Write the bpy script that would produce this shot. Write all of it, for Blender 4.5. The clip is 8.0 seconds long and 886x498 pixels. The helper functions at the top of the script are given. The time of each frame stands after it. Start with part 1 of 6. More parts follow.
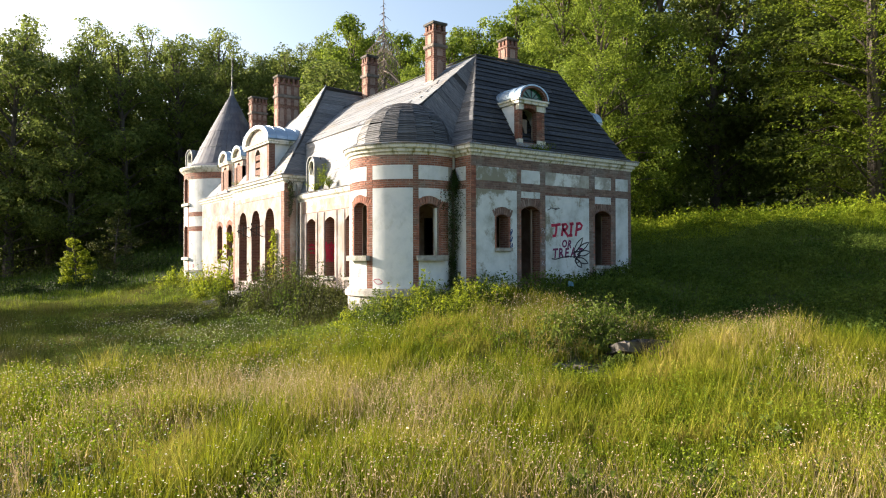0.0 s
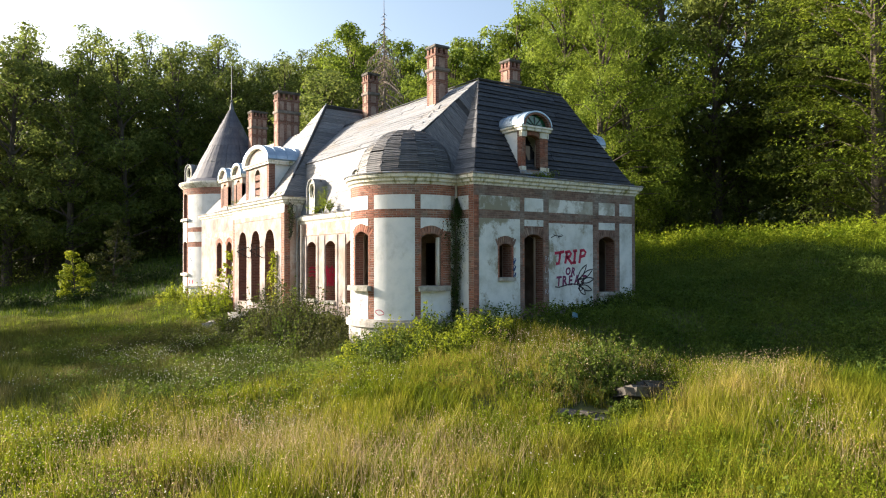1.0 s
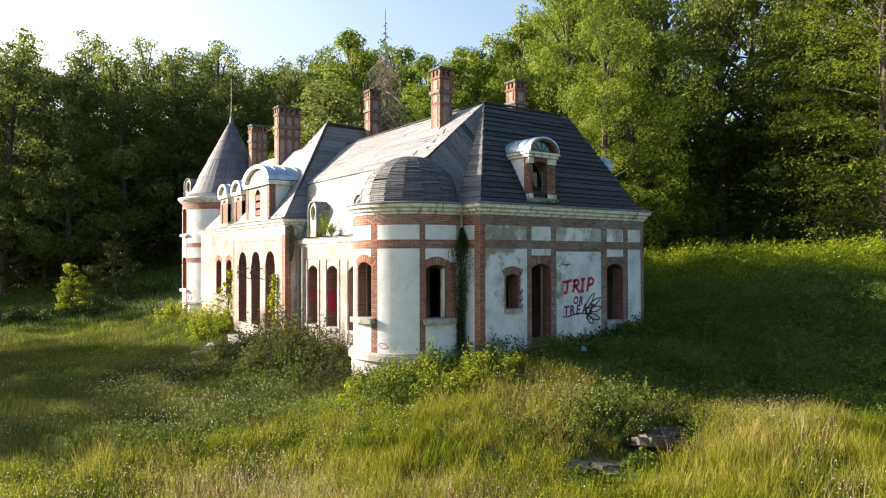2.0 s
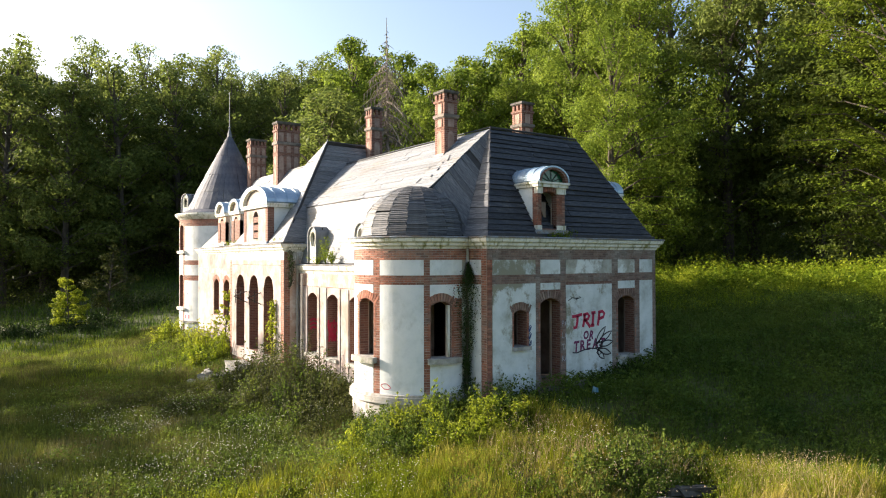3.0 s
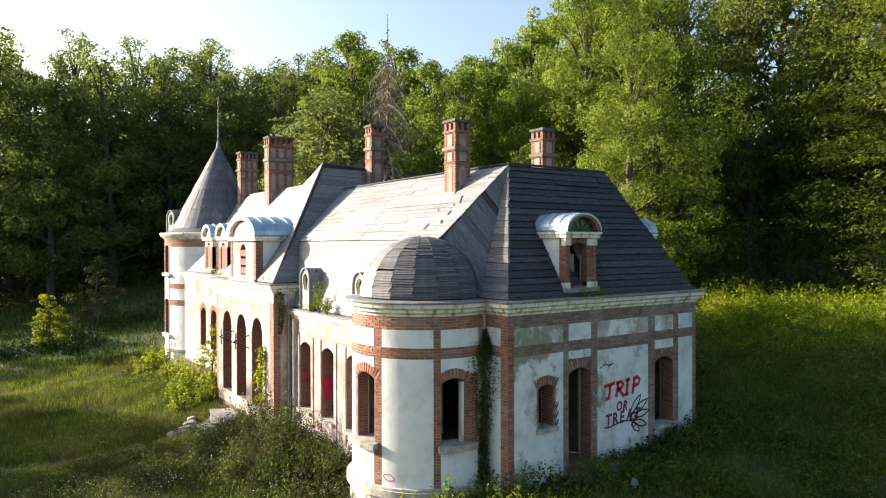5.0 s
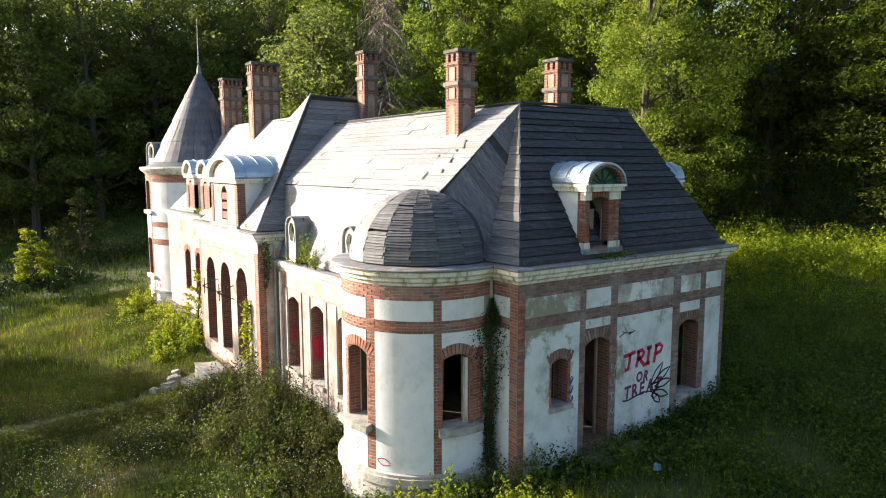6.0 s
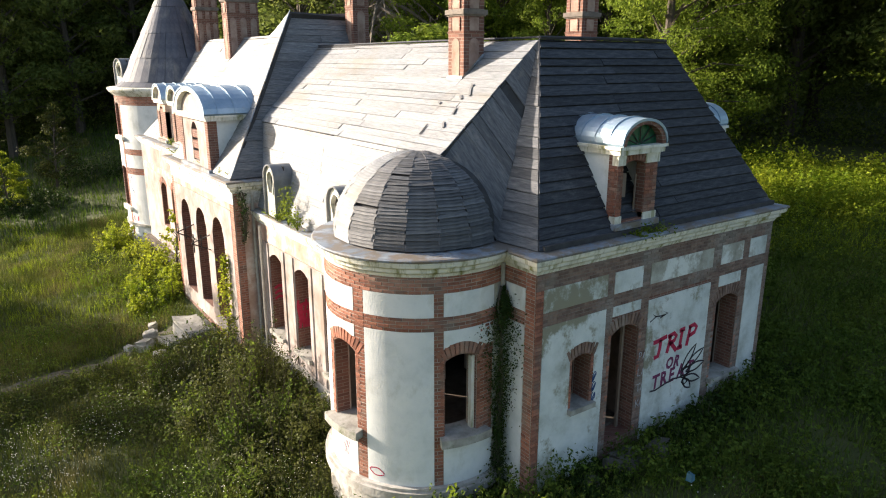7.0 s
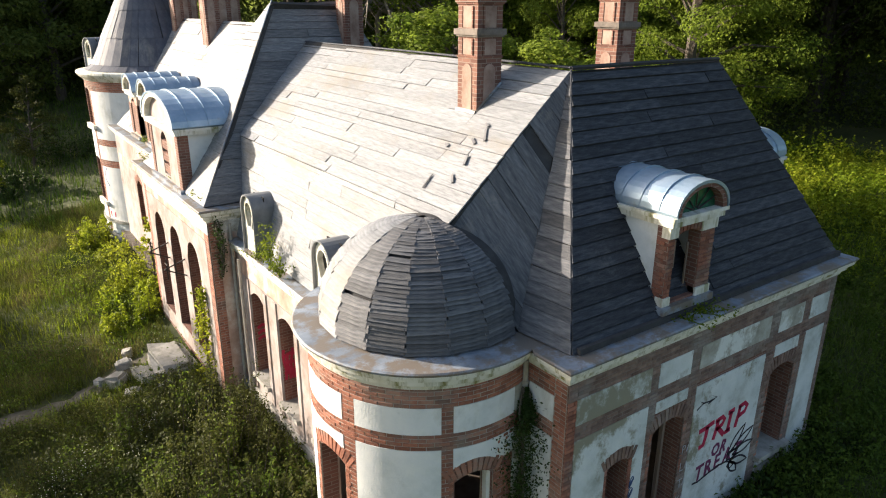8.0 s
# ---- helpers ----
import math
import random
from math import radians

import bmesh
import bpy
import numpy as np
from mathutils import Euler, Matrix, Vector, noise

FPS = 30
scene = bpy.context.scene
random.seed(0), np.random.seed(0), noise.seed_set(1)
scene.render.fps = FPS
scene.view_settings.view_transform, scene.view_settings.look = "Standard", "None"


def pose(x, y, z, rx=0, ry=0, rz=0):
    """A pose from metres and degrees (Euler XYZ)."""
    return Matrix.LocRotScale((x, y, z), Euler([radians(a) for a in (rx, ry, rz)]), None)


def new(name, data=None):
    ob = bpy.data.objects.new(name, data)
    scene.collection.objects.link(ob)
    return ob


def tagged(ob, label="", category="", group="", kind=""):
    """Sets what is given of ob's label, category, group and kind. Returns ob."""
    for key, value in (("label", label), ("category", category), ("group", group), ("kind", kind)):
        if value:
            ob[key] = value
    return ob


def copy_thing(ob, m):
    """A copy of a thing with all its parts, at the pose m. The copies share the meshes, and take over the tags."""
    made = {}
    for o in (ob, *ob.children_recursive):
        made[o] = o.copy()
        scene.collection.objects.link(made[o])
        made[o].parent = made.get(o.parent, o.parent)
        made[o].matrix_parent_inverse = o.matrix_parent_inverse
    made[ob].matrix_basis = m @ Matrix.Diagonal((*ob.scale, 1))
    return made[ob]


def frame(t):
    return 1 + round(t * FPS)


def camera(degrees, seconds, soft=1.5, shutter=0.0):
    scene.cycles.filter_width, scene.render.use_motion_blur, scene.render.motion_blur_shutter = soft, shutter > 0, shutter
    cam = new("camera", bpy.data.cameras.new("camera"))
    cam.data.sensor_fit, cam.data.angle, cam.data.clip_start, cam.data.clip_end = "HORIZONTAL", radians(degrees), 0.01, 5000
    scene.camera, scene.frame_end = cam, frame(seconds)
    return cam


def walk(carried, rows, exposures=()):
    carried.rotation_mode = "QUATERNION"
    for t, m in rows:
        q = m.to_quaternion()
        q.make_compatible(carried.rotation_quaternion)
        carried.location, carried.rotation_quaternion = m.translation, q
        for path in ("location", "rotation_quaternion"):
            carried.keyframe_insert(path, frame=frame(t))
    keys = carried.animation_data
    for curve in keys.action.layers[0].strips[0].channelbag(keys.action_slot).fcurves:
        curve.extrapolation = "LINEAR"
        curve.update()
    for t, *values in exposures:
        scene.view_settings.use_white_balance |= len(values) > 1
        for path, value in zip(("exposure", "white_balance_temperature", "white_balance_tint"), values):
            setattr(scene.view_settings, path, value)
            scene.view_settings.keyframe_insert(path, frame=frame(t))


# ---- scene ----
cam = camera(65.5, 8.0, 1.1)
METRES, EYE, TILT, LEAN, TURN = 16.0, 0.7, 0.0, 0.0, -35.0
ROWS = [
    (0.0, 0.0, 0.0, 0.0, 0.0, 0.88, 0.15),
    (0.5, -0.0022, 0.0063, 0.0296, -0.02, 0.89, 0.13),
    (1.0, -0.0051, 0.0167, 0.0581, -0.03, 0.91, 0.14),
    (1.5, -0.01, 0.0309, 0.0874, -0.04, 0.9, 0.15),
    (3.0, -0.0238, 0.105, 0.1855, -0.01, 0.83, 0.12),
    (3.5, -0.0283, 0.1402, 0.2204, -0.01, 0.79, 0.11),
    (4.0, -0.0329, 0.181, 0.254, -0.0, 0.72, 0.11),
    (5.5, -0.0459, 0.3606, 0.3386, -0.02, -2.8, 0.06),
    (6.0, -0.0455, 0.4379, 0.3634, -0.03, -7.05, 0.05),
    (6.5, -0.0458, 0.523, 0.3965, -0.08, -11.72, 0.03),
    (7.0, -0.0492, 0.617, 0.4318, -0.1, -15.39, -0.03),
    (7.5, -0.0547, 0.7084, 0.4731, -0.11, -18.06, -0.11),
    (8.0, -0.0585, 0.8038, 0.5209, -0.11, -19.6, -0.17),
]
walk(cam, [(t, pose(0, 0, EYE, TILT, LEAN, TURN) @ pose(METRES * x, METRES * y, METRES * z, 90 + pitch, roll, yaw)) for t, x, y, z, yaw, pitch, roll in ROWS],
     [(0.0, 1.48), (1.5, 1.52), (3.0, 1.57), (4.0, 1.57), (5.5, 1.58), (6.25, 1.62), (7.0, 1.46), (8.0, 1.33)])

# ---- world, sun ----
SUN_TRAVEL = Vector((math.cos(radians(-52.0)) * math.cos(radians(19.0)), math.sin(radians(-52.0)) * math.cos(radians(19.0)), -math.sin(radians(19.0))))
world = bpy.data.worlds.new("sky")
scene.world = world
world.use_nodes = True
wn = world.node_tree.nodes
sky = wn.new("ShaderNodeTexSky")
sky.sky_type, sky.sun_disc, sky.sun_elevation = "NISHITA", False, radians(19.0)
sky.sun_rotation = math.atan2(-SUN_TRAVEL.x, -SUN_TRAVEL.y)
sky.air_density, sky.dust_density, sky.ozone_density = 1.0, 3.5, 1.0
world.node_tree.links.new(sky.outputs[0], wn["Background"].inputs[0])
wn["Background"].inputs[1].default_value = 0.112
sun = new("sun", bpy.data.lights.new("sun", "SUN"))
sun.data.energy, sun.data.angle, sun.data.color = 5.4, radians(0.6), (1.0, 0.87, 0.73)
sun.matrix_world = Matrix.Translation((0, 0, 60)) @ SUN_TRAVEL.to_track_quat("-Z", "Y").to_matrix().to_4x4()


# ---- materials ----
def material(name, colours, scale=3.0, rough=0.85, metal=0.0, bump=0.0, bump_scale=40.0, detail=6.0, stain=None, vary=0.0, by="object", stretch=(1, 1, 1), spec=0.3, through_light=0.0):
    """A mottled surface: a noise ramp over two or three colours, finer grain, an optional stain, and variation from piece to piece."""
    mat = bpy.data.materials.new(name)
    mat.use_nodes = True
    nt = mat.node_tree
    n, link = nt.nodes, nt.links.new
    bsdf = n["Principled BSDF"]
    geo = n.new("ShaderNodeTexCoord")
    mapping = n.new("ShaderNodeMapping")
    mapping.inputs["Scale"].default_value = stretch
    source = n.new("ShaderNodeNewGeometry") if by == "world" else geo
    link(source.outputs["Position" if by == "world" else "Object"], mapping.inputs[0])
    noise_a = n.new("ShaderNodeTexNoise")
    noise_a.inputs["Scale"].default_value, noise_a.inputs["Detail"].default_value, noise_a.inputs["Roughness"].default_value = scale, detail, 0.65
    link(mapping.outputs[0], noise_a.inputs["Vector"])
    ramp = n.new("ShaderNodeValToRGB")
    els = ramp.color_ramp.elements
    while len(els) < len(colours):
        els.new(0.5)
    for i, c in enumerate(colours):
        els[i].position = 0.32 + 0.36 * i / max(1, len(colours) - 1)
        els[i].color = (*c, 1)
    link(noise_a.outputs["Fac"], ramp.inputs[0])
    out = ramp.outputs[0]
    if stain:
        colour, s_scale, low, high, s_stretch = stain
        m2 = n.new("ShaderNodeMapping")
        m2.inputs["Scale"].default_value = s_stretch
        pos = n.new("ShaderNodeNewGeometry")
        link(pos.outputs["Position"], m2.inputs[0])
        noise_b = n.new("ShaderNodeTexNoise")
        noise_b.inputs["Scale"].default_value, noise_b.inputs["Detail"].default_value, noise_b.inputs["Roughness"].default_value = s_scale, 8, 0.7
        link(m2.outputs[0], noise_b.inputs["Vector"])
        rng = n.new("ShaderNodeMapRange")
        rng.inputs["From Min"].default_value, rng.inputs["From Max"].default_value = low, high
        link(noise_b.outputs["Fac"], rng.inputs["Value"])
        mix = n.new("ShaderNodeMix")
        mix.data_type = "RGBA"
        link(rng.outputs[0], mix.inputs["Factor"])
        link(out, mix.inputs["A"])
        mix.inputs["B"].default_value = (*colour, 1)
        out = mix.outputs["Result"]
    if vary:
        info = n.new("ShaderNodeNewGeometry")
        which = info.outputs["Random Per Island"]
        if by == "object_random":
            info = n.new("ShaderNodeObjectInfo")
            which = info.outputs["Random"]
        rng = n.new("ShaderNodeMapRange")
        rng.inputs["To Min"].default_value, rng.inputs["To Max"].default_value = 1 - vary, 1 + vary
        link(which, rng.inputs["Value"])
        hsv = n.new("ShaderNodeHueSaturation")
        link(rng.outputs[0], hsv.inputs["Value"])
        link(out, hsv.inputs["Color"])
        out = hsv.outputs[0]
    link(out, bsdf.inputs["Base Color"])
    bsdf.inputs["Roughness"].default_value, bsdf.inputs["Metallic"].default_value = rough, metal
    bsdf.inputs["Specular IOR Level"].default_value = spec
    if bump:
        noise_c = n.new("ShaderNodeTexNoise")
        noise_c.inputs["Scale"].default_value, noise_c.inputs["Detail"].default_value = bump_scale, 5
        link(mapping.outputs[0], noise_c.inputs["Vector"])
        b = n.new("ShaderNodeBump")
        b.inputs["Strength"].default_value, b.inputs["Distance"].default_value = bump, 0.02
        link(noise_c.outputs["Fac"], b.inputs["Height"])
        link(b.outputs[0], bsdf.inputs["Normal"])
    if through_light:
        trans = n.new("ShaderNodeBsdfTranslucent")
        link(out, trans.inputs["Color"])
        mixs = n.new("ShaderNodeMixShader")
        mixs.inputs[0].default_value = through_light
        link(bsdf.outputs[0], mixs.inputs[1])
        link(trans.outputs[0], mixs.inputs[2])
        link(mixs.outputs[0], n["Material Output"].inputs["Surface"])
    return mat


M_STUCCO = material("white_stucco", [(0.53, 0.56, 0.555), (0.645, 0.665, 0.66), (0.71, 0.72, 0.705)], 1.6, 0.9, bump=0.25, bump_scale=30, by="world", stain=((0.40, 0.41, 0.36), 1.1, 0.54, 0.74, (1, 1, 0.6)))
M_STUCCO_DIRTY = material("dirty_stucco", [(0.35, 0.37, 0.34), (0.55, 0.585, 0.575), (0.66, 0.685, 0.675)], 1.3, 0.92, bump=0.35, bump_scale=28, by="world", detail=9, stain=((0.25, 0.24, 0.18), 0.75, 0.535, 0.60, (1, 1, 0.8)))
M_WORN = material("worn_stucco", [(0.23, 0.22, 0.18), (0.36, 0.35, 0.30), (0.47, 0.48, 0.44)], 2.2, 0.95, bump=0.4, bump_scale=25, by="world", stain=((0.66, 0.68, 0.65), 1.3, 0.52, 0.60, (1, 1, 0.8)))
M_PINK = material("faded_pink_render", [(0.30, 0.185, 0.14), (0.42, 0.30, 0.24), (0.56, 0.48, 0.42)], 1.7, 0.95, bump=0.35, bump_scale=28, by="world", detail=9, stain=((0.62, 0.59, 0.54), 1.1, 0.52, 0.64, (1, 1, 0.7)))
# Sunlit copy of the peeling stucco, darkened so direct sun keeps its tone.
M_SUN_STUCCO = material("sunlit_peeling_stucco", [(0.22, 0.17, 0.145), (0.33, 0.285, 0.265), (0.42, 0.39, 0.375)], 1.4, 0.92, bump=0.3, bump_scale=28, by="world", detail=9, stain=((0.26, 0.195, 0.16), 0.9, 0.53, 0.66, (1, 1, 0.45)))
M_MORTAR = material("mortar", [(0.26, 0.22, 0.185), (0.39, 0.345, 0.30)], 6, 0.95, bump=0.3, by="world")
M_MORTAR_OLD = material("grimy_mortar", [(0.15, 0.12, 0.10), (0.23, 0.19, 0.165)], 6, 0.95, bump=0.3, by="world")
M_BRICK = material("brick", [(0.165, 0.068, 0.046), (0.24, 0.095, 0.06), (0.305, 0.13, 0.083)], 7, 0.85, bump=0.3, bump_scale=60, by="object_random", vary=0.3, stain=((0.21, 0.165, 0.135), 0.9, 0.50, 0.66, (1, 1, 1)))
M_BRICKS = material("brickwork", [(0.20, 0.085, 0.058), (0.28, 0.115, 0.075), (0.35, 0.155, 0.10)], 7, 0.85, bump=0.3, bump_scale=60, by="world", vary=0.3, stain=((0.21, 0.165, 0.135), 0.9, 0.48, 0.66, (1, 1, 1)))
M_CORNICE = material("painted_cornice", [(0.54, 0.52, 0.43), (0.67, 0.66, 0.59), (0.73, 0.72, 0.68)], 2.5, 0.85, bump=0.2, by="world", stain=((0.21, 0.205, 0.075), 1.0, 0.50, 0.66, (5, 5, 0.7)))
M_LEDGE = material("ledge_sheet", [(0.12, 0.145, 0.18), (0.20, 0.235, 0.28), (0.31, 0.35, 0.40)], 2.0, 0.5, bump=0.15, by="world", stain=((0.165, 0.14, 0.115), 1.6, 0.45, 0.54, (1, 1, 1)), spec=0.5)
M_ZINC = material("zinc_sheet", [(0.24, 0.34, 0.44), (0.38, 0.47, 0.56)], 2.5, 0.42, 0.55, bump=0.08, bump_scale=8, stain=((0.30, 0.29, 0.27), 3, 0.60, 0.75, (1, 1, 1)), spec=0.5)
M_LEAD = material("dull_lead", [(0.13, 0.14, 0.15), (0.22, 0.23, 0.24)], 3, 0.6, 0.2, by="world", bump=0.1)
M_BRICKS_OLD = material("weathered_brickwork", [(0.13, 0.083, 0.066), (0.19, 0.125, 0.10), (0.25, 0.175, 0.145)], 5, 0.9, bump=0.3, bump_scale=60, by="world", vary=0.25, stain=((0.23, 0.20, 0.175), 0.8, 0.50, 0.62, (1, 1, 1)))
# Board tones partly follow the light: paler copies sunward, darker ones in shade.
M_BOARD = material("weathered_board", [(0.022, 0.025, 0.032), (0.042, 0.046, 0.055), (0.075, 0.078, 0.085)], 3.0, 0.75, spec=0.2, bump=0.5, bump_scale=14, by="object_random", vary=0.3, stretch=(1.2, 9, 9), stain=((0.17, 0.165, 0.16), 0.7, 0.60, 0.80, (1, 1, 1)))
M_BOARD_PALE = material("sunlit_bleached_board", [(0.125, 0.134, 0.145), (0.196, 0.205, 0.218), (0.26, 0.267, 0.274)], 3.0, 0.62, spec=0.45, bump=0.5, bump_scale=14, by="object_random", vary=0.14, stretch=(1.2, 9, 9), stain=((0.175, 0.162, 0.145), 0.55, 0.53, 0.66, (0.6, 0.6, 2.2)))
M_BOARD_MID = material("mid_tone_board", [(0.088, 0.091, 0.098), (0.15, 0.151, 0.156), (0.225, 0.223, 0.22)], 3.0, 0.75, spec=0.2, bump=0.5, bump_scale=14, by="object_random", vary=0.22, stretch=(1.2, 9, 9), stain=((0.24, 0.215, 0.19), 0.8, 0.56, 0.70, (1, 1, 1)))
M_BOARD_SHADED = material("shaded_board", [(0.058, 0.061, 0.069), (0.10, 0.103, 0.11), (0.15, 0.15, 0.152)], 3.0, 0.75, spec=0.2, bump=0.5, bump_scale=14, by="object_random", vary=0.3, stretch=(1.2, 9, 9), stain=((0.20, 0.18, 0.16), 0.8, 0.58, 0.72, (1, 1, 1)))
M_CONE = material("blue_grey_slate", [(0.055, 0.062, 0.085), (0.085, 0.092, 0.115), (0.115, 0.12, 0.14)], 2.5, 0.65, spec=0.3, bump=0.3, bump_scale=18, by="object_random", vary=0.2, stain=((0.20, 0.195, 0.19), 0.9, 0.55, 0.70, (1, 1, 0.4)))
# Near-black, stands in for the darkness behind dormer openings.
M_BLACK = material("attic_blackout", [(0.006, 0.006, 0.006), (0.012, 0.011, 0.010)], 4, 0.95)
M_DECK = material("roof_deck", [(0.035, 0.034, 0.035), (0.06, 0.06, 0.06)], 4, 0.9, by="world")
M_PLASTER = material("inner_plaster", [(0.27, 0.21, 0.17), (0.40, 0.335, 0.28), (0.49, 0.43, 0.375)], 1.5, 0.95, bump=0.2, by="world", stain=((0.20, 0.12, 0.08), 1.5, 0.55, 0.68, (1, 1, 1)))
# Plaster darkened to stand in for the gloom of unlit rooms.
M_DARK_INNER = material("darkened_inner_plaster", [(0.07, 0.055, 0.045), (0.12, 0.095, 0.08), (0.17, 0.14, 0.12)], 1.5, 0.95, bump=0.2, by="world")
M_FLOOR = material("rubble_floor", [(0.08, 0.065, 0.05), (0.15, 0.125, 0.105)], 4, 0.95, bump=0.6, by="world")
M_STONE = material("grey_stone", [(0.20, 0.19, 0.17), (0.31, 0.30, 0.27), (0.40, 0.39, 0.36)], 3, 0.9, bump=0.5, bump_scale=20, by="world", stain=((0.13, 0.14, 0.09), 2.5, 0.55, 0.7, (1, 1, 1)))
M_PLINTH = material("limewashed_stone", [(0.27, 0.25, 0.22), (0.41, 0.39, 0.36), (0.52, 0.50, 0.47)], 2.2, 0.92, bump=0.5, bump_scale=20, by="world", detail=9, stain=((0.17, 0.15, 0.11), 1.6, 0.54, 0.68, (1, 1, 0.6)))
M_RUBBLE = material("dark_rubble", [(0.05, 0.046, 0.04), (0.09, 0.083, 0.073), (0.145, 0.137, 0.123)], 3, 0.95, bump=0.6, bump_scale=20, by="world")
M_WOOD = material("old_wood", [(0.16, 0.12, 0.09), (0.26, 0.21, 0.17)], 5, 0.8, bump=0.3, stretch=(1, 1, 0.2))
M_IRON = material("dark_iron", [(0.03, 0.03, 0.032), (0.07, 0.06, 0.055)], 8, 0.6, 0.6)
M_PIPE = material("downpipe", [(0.32, 0.30, 0.26), (0.45, 0.43, 0.39)], 5, 0.6, 0.3, by="world")
M_GREEN_GLASS = material("green_glass", [(0.01, 0.06, 0.035), (0.02, 0.12, 0.06)], 6, 0.15, spec=0.6)
M_RED_PAINT = material("red_spray_paint", [(0.35, 0.015, 0.05), (0.46, 0.03, 0.08)], 9, 0.7)
M_BLACK_PAINT = material("black_spray_paint", [(0.012, 0.012, 0.018), (0.03, 0.025, 0.035)], 9, 0.7)
M_PURPLE_PAINT = material("purple_spray_paint", [(0.12, 0.02, 0.07), (0.18, 0.035, 0.10)], 9, 0.7)
M_BLUE_PAINT = material("blue_spray_paint", [(0.03, 0.06, 0.16), (0.05, 0.10, 0.24)], 9, 0.7)
M_WHITE_PAINT = material("white_spray_paint", [(0.34, 0.34, 0.37), (0.46, 0.46, 0.49)], 9, 0.7)
M_GROUND = material("meadow_ground", [(0.03, 0.04, 0.011), (0.05, 0.06, 0.017), (0.08, 0.08, 0.03)], 0.35, 0.95, bump=0.8, bump_scale=6, by="world", detail=10)
M_PATH = material("trodden_earth", [(0.062, 0.057, 0.038), (0.10, 0.09, 0.066), (0.15, 0.133, 0.104)], 2.2, 0.95, bump=0.5, by="world")
M_BARK = material("bark", [(0.06, 0.05, 0.04), (0.12, 0.10, 0.08)], 6, 0.95, bump=0.8, stretch=(1, 1, 0.25))
M_DEADWOOD = material("dead_wood", [(0.17, 0.14, 0.115), (0.27, 0.225, 0.185)], 6, 0.95, by="world")


def brick_texture(name):
    mat = material(name, [(0.20, 0.10, 0.075), (0.28, 0.14, 0.10)], 4, 0.9, bump=0.2)
    nt = mat.node_tree
    n, link = nt.nodes, nt.links.new
    geo = n.new("ShaderNodeTexCoord")
    sep, com = n.new("ShaderNodeSeparateXYZ"), n.new("ShaderNodeCombineXYZ")
    add = n.new("ShaderNodeMath")
    link(geo.outputs["Object"], sep.inputs[0])
    link(sep.outputs[0], add.inputs[0])
    link(sep.outputs[1], add.inputs[1])
    link(add.outputs[0], com.inputs[0])
    link(sep.outputs[2], com.inputs[1])
    br = n.new("ShaderNodeTexBrick")
    br.inputs["Scale"].default_value, br.inputs["Mortar Size"].default_value = 1.0, 0.006
    br.inputs["Brick Width"].default_value, br.inputs["Row Height"].default_value = 0.232, 0.072
    br.inputs["Color1"].default_value, br.inputs["Color2"].default_value, br.inputs["Mortar"].default_value = (0.13, 0.062, 0.047, 1), (0.21, 0.103, 0.075, 1), (0.24, 0.195, 0.16, 1)
    link(com.outputs[0], br.inputs["Vector"])
    link(br.outputs["Color"], n["Principled BSDF"].inputs["Base Color"])
    return mat



M_CHIMNEY = brick_texture("chimney_brick")
M_SOOTSTONE = material("sooty_stone", [(0.11, 0.095, 0.082), (0.17, 0.145, 0.125), (0.23, 0.20, 0.175)], 4, 0.9, bump=0.3, by="world")
M_PANEL = material("pale_render", [(0.20, 0.125, 0.095), (0.29, 0.20, 0.16), (0.36, 0.275, 0.225)], 3, 0.9, bump=0.2, by="world")


def leafy(name, low, high, share=0.5):
    return material(name, [low, tuple((a + b) / 2 for a, b in zip(low, high)), high], 0.5, 0.6, by="world", vary=0.35, through_light=share, spec=0.12)


M_LEAF = leafy("tree_leaves", (0.098, 0.155, 0.019), (0.215, 0.27, 0.034), 0.54)
M_LEAF_DARK = leafy("dark_tree_leaves", (0.085, 0.125, 0.027), (0.19, 0.22, 0.05), 0.58)
M_LEAF_YELLOW = leafy("yellowish_tree_leaves", (0.095, 0.15, 0.014), (0.205, 0.245, 0.027), 0.52)
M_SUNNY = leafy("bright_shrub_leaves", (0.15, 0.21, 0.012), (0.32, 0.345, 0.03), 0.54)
M_SHRUB = leafy("shrub_leaves", (0.06, 0.10, 0.013), (0.14, 0.18, 0.03))
M_WEED = leafy("weed_leaves", (0.030, 0.042, 0.009), (0.098, 0.104, 0.025), 0.36)
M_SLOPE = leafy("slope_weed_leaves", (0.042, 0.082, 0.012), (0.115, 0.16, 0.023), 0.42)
M_TUSSOCK = leafy("tussock_blades", (0.10, 0.165, 0.008), (0.24, 0.285, 0.02), 0.48)
M_IVY = leafy("ivy_leaves", (0.018, 0.038, 0.008), (0.045, 0.075, 0.014), 0.3)
M_LAWN = material("lawn_grass", [(0.039, 0.084, 0.010), (0.08, 0.126, 0.016), (0.13, 0.158, 0.034)], 0.6, 0.7, by="world", vary=0.45, through_light=0.28, spec=0.12)
M_LAWN_DRY = material("rough_lawn_grass", [(0.043, 0.072, 0.010), (0.095, 0.112, 0.018), (0.19, 0.165, 0.06)], 0.45, 0.7, by="world", vary=0.45, through_light=0.3, spec=0.12)
M_GRASS = material("meadow_grass", [(0.075, 0.125, 0.006), (0.20, 0.215, 0.013), (0.36, 0.295, 0.07)], 0.65, 0.7, by="world", vary=0.5, through_light=0.4, spec=0.12)
M_STRAW = material("seed_heads", [(0.34, 0.245, 0.12), (0.50, 0.39, 0.22)], 0.8, 0.8, by="world", vary=0.3, through_light=0.4)
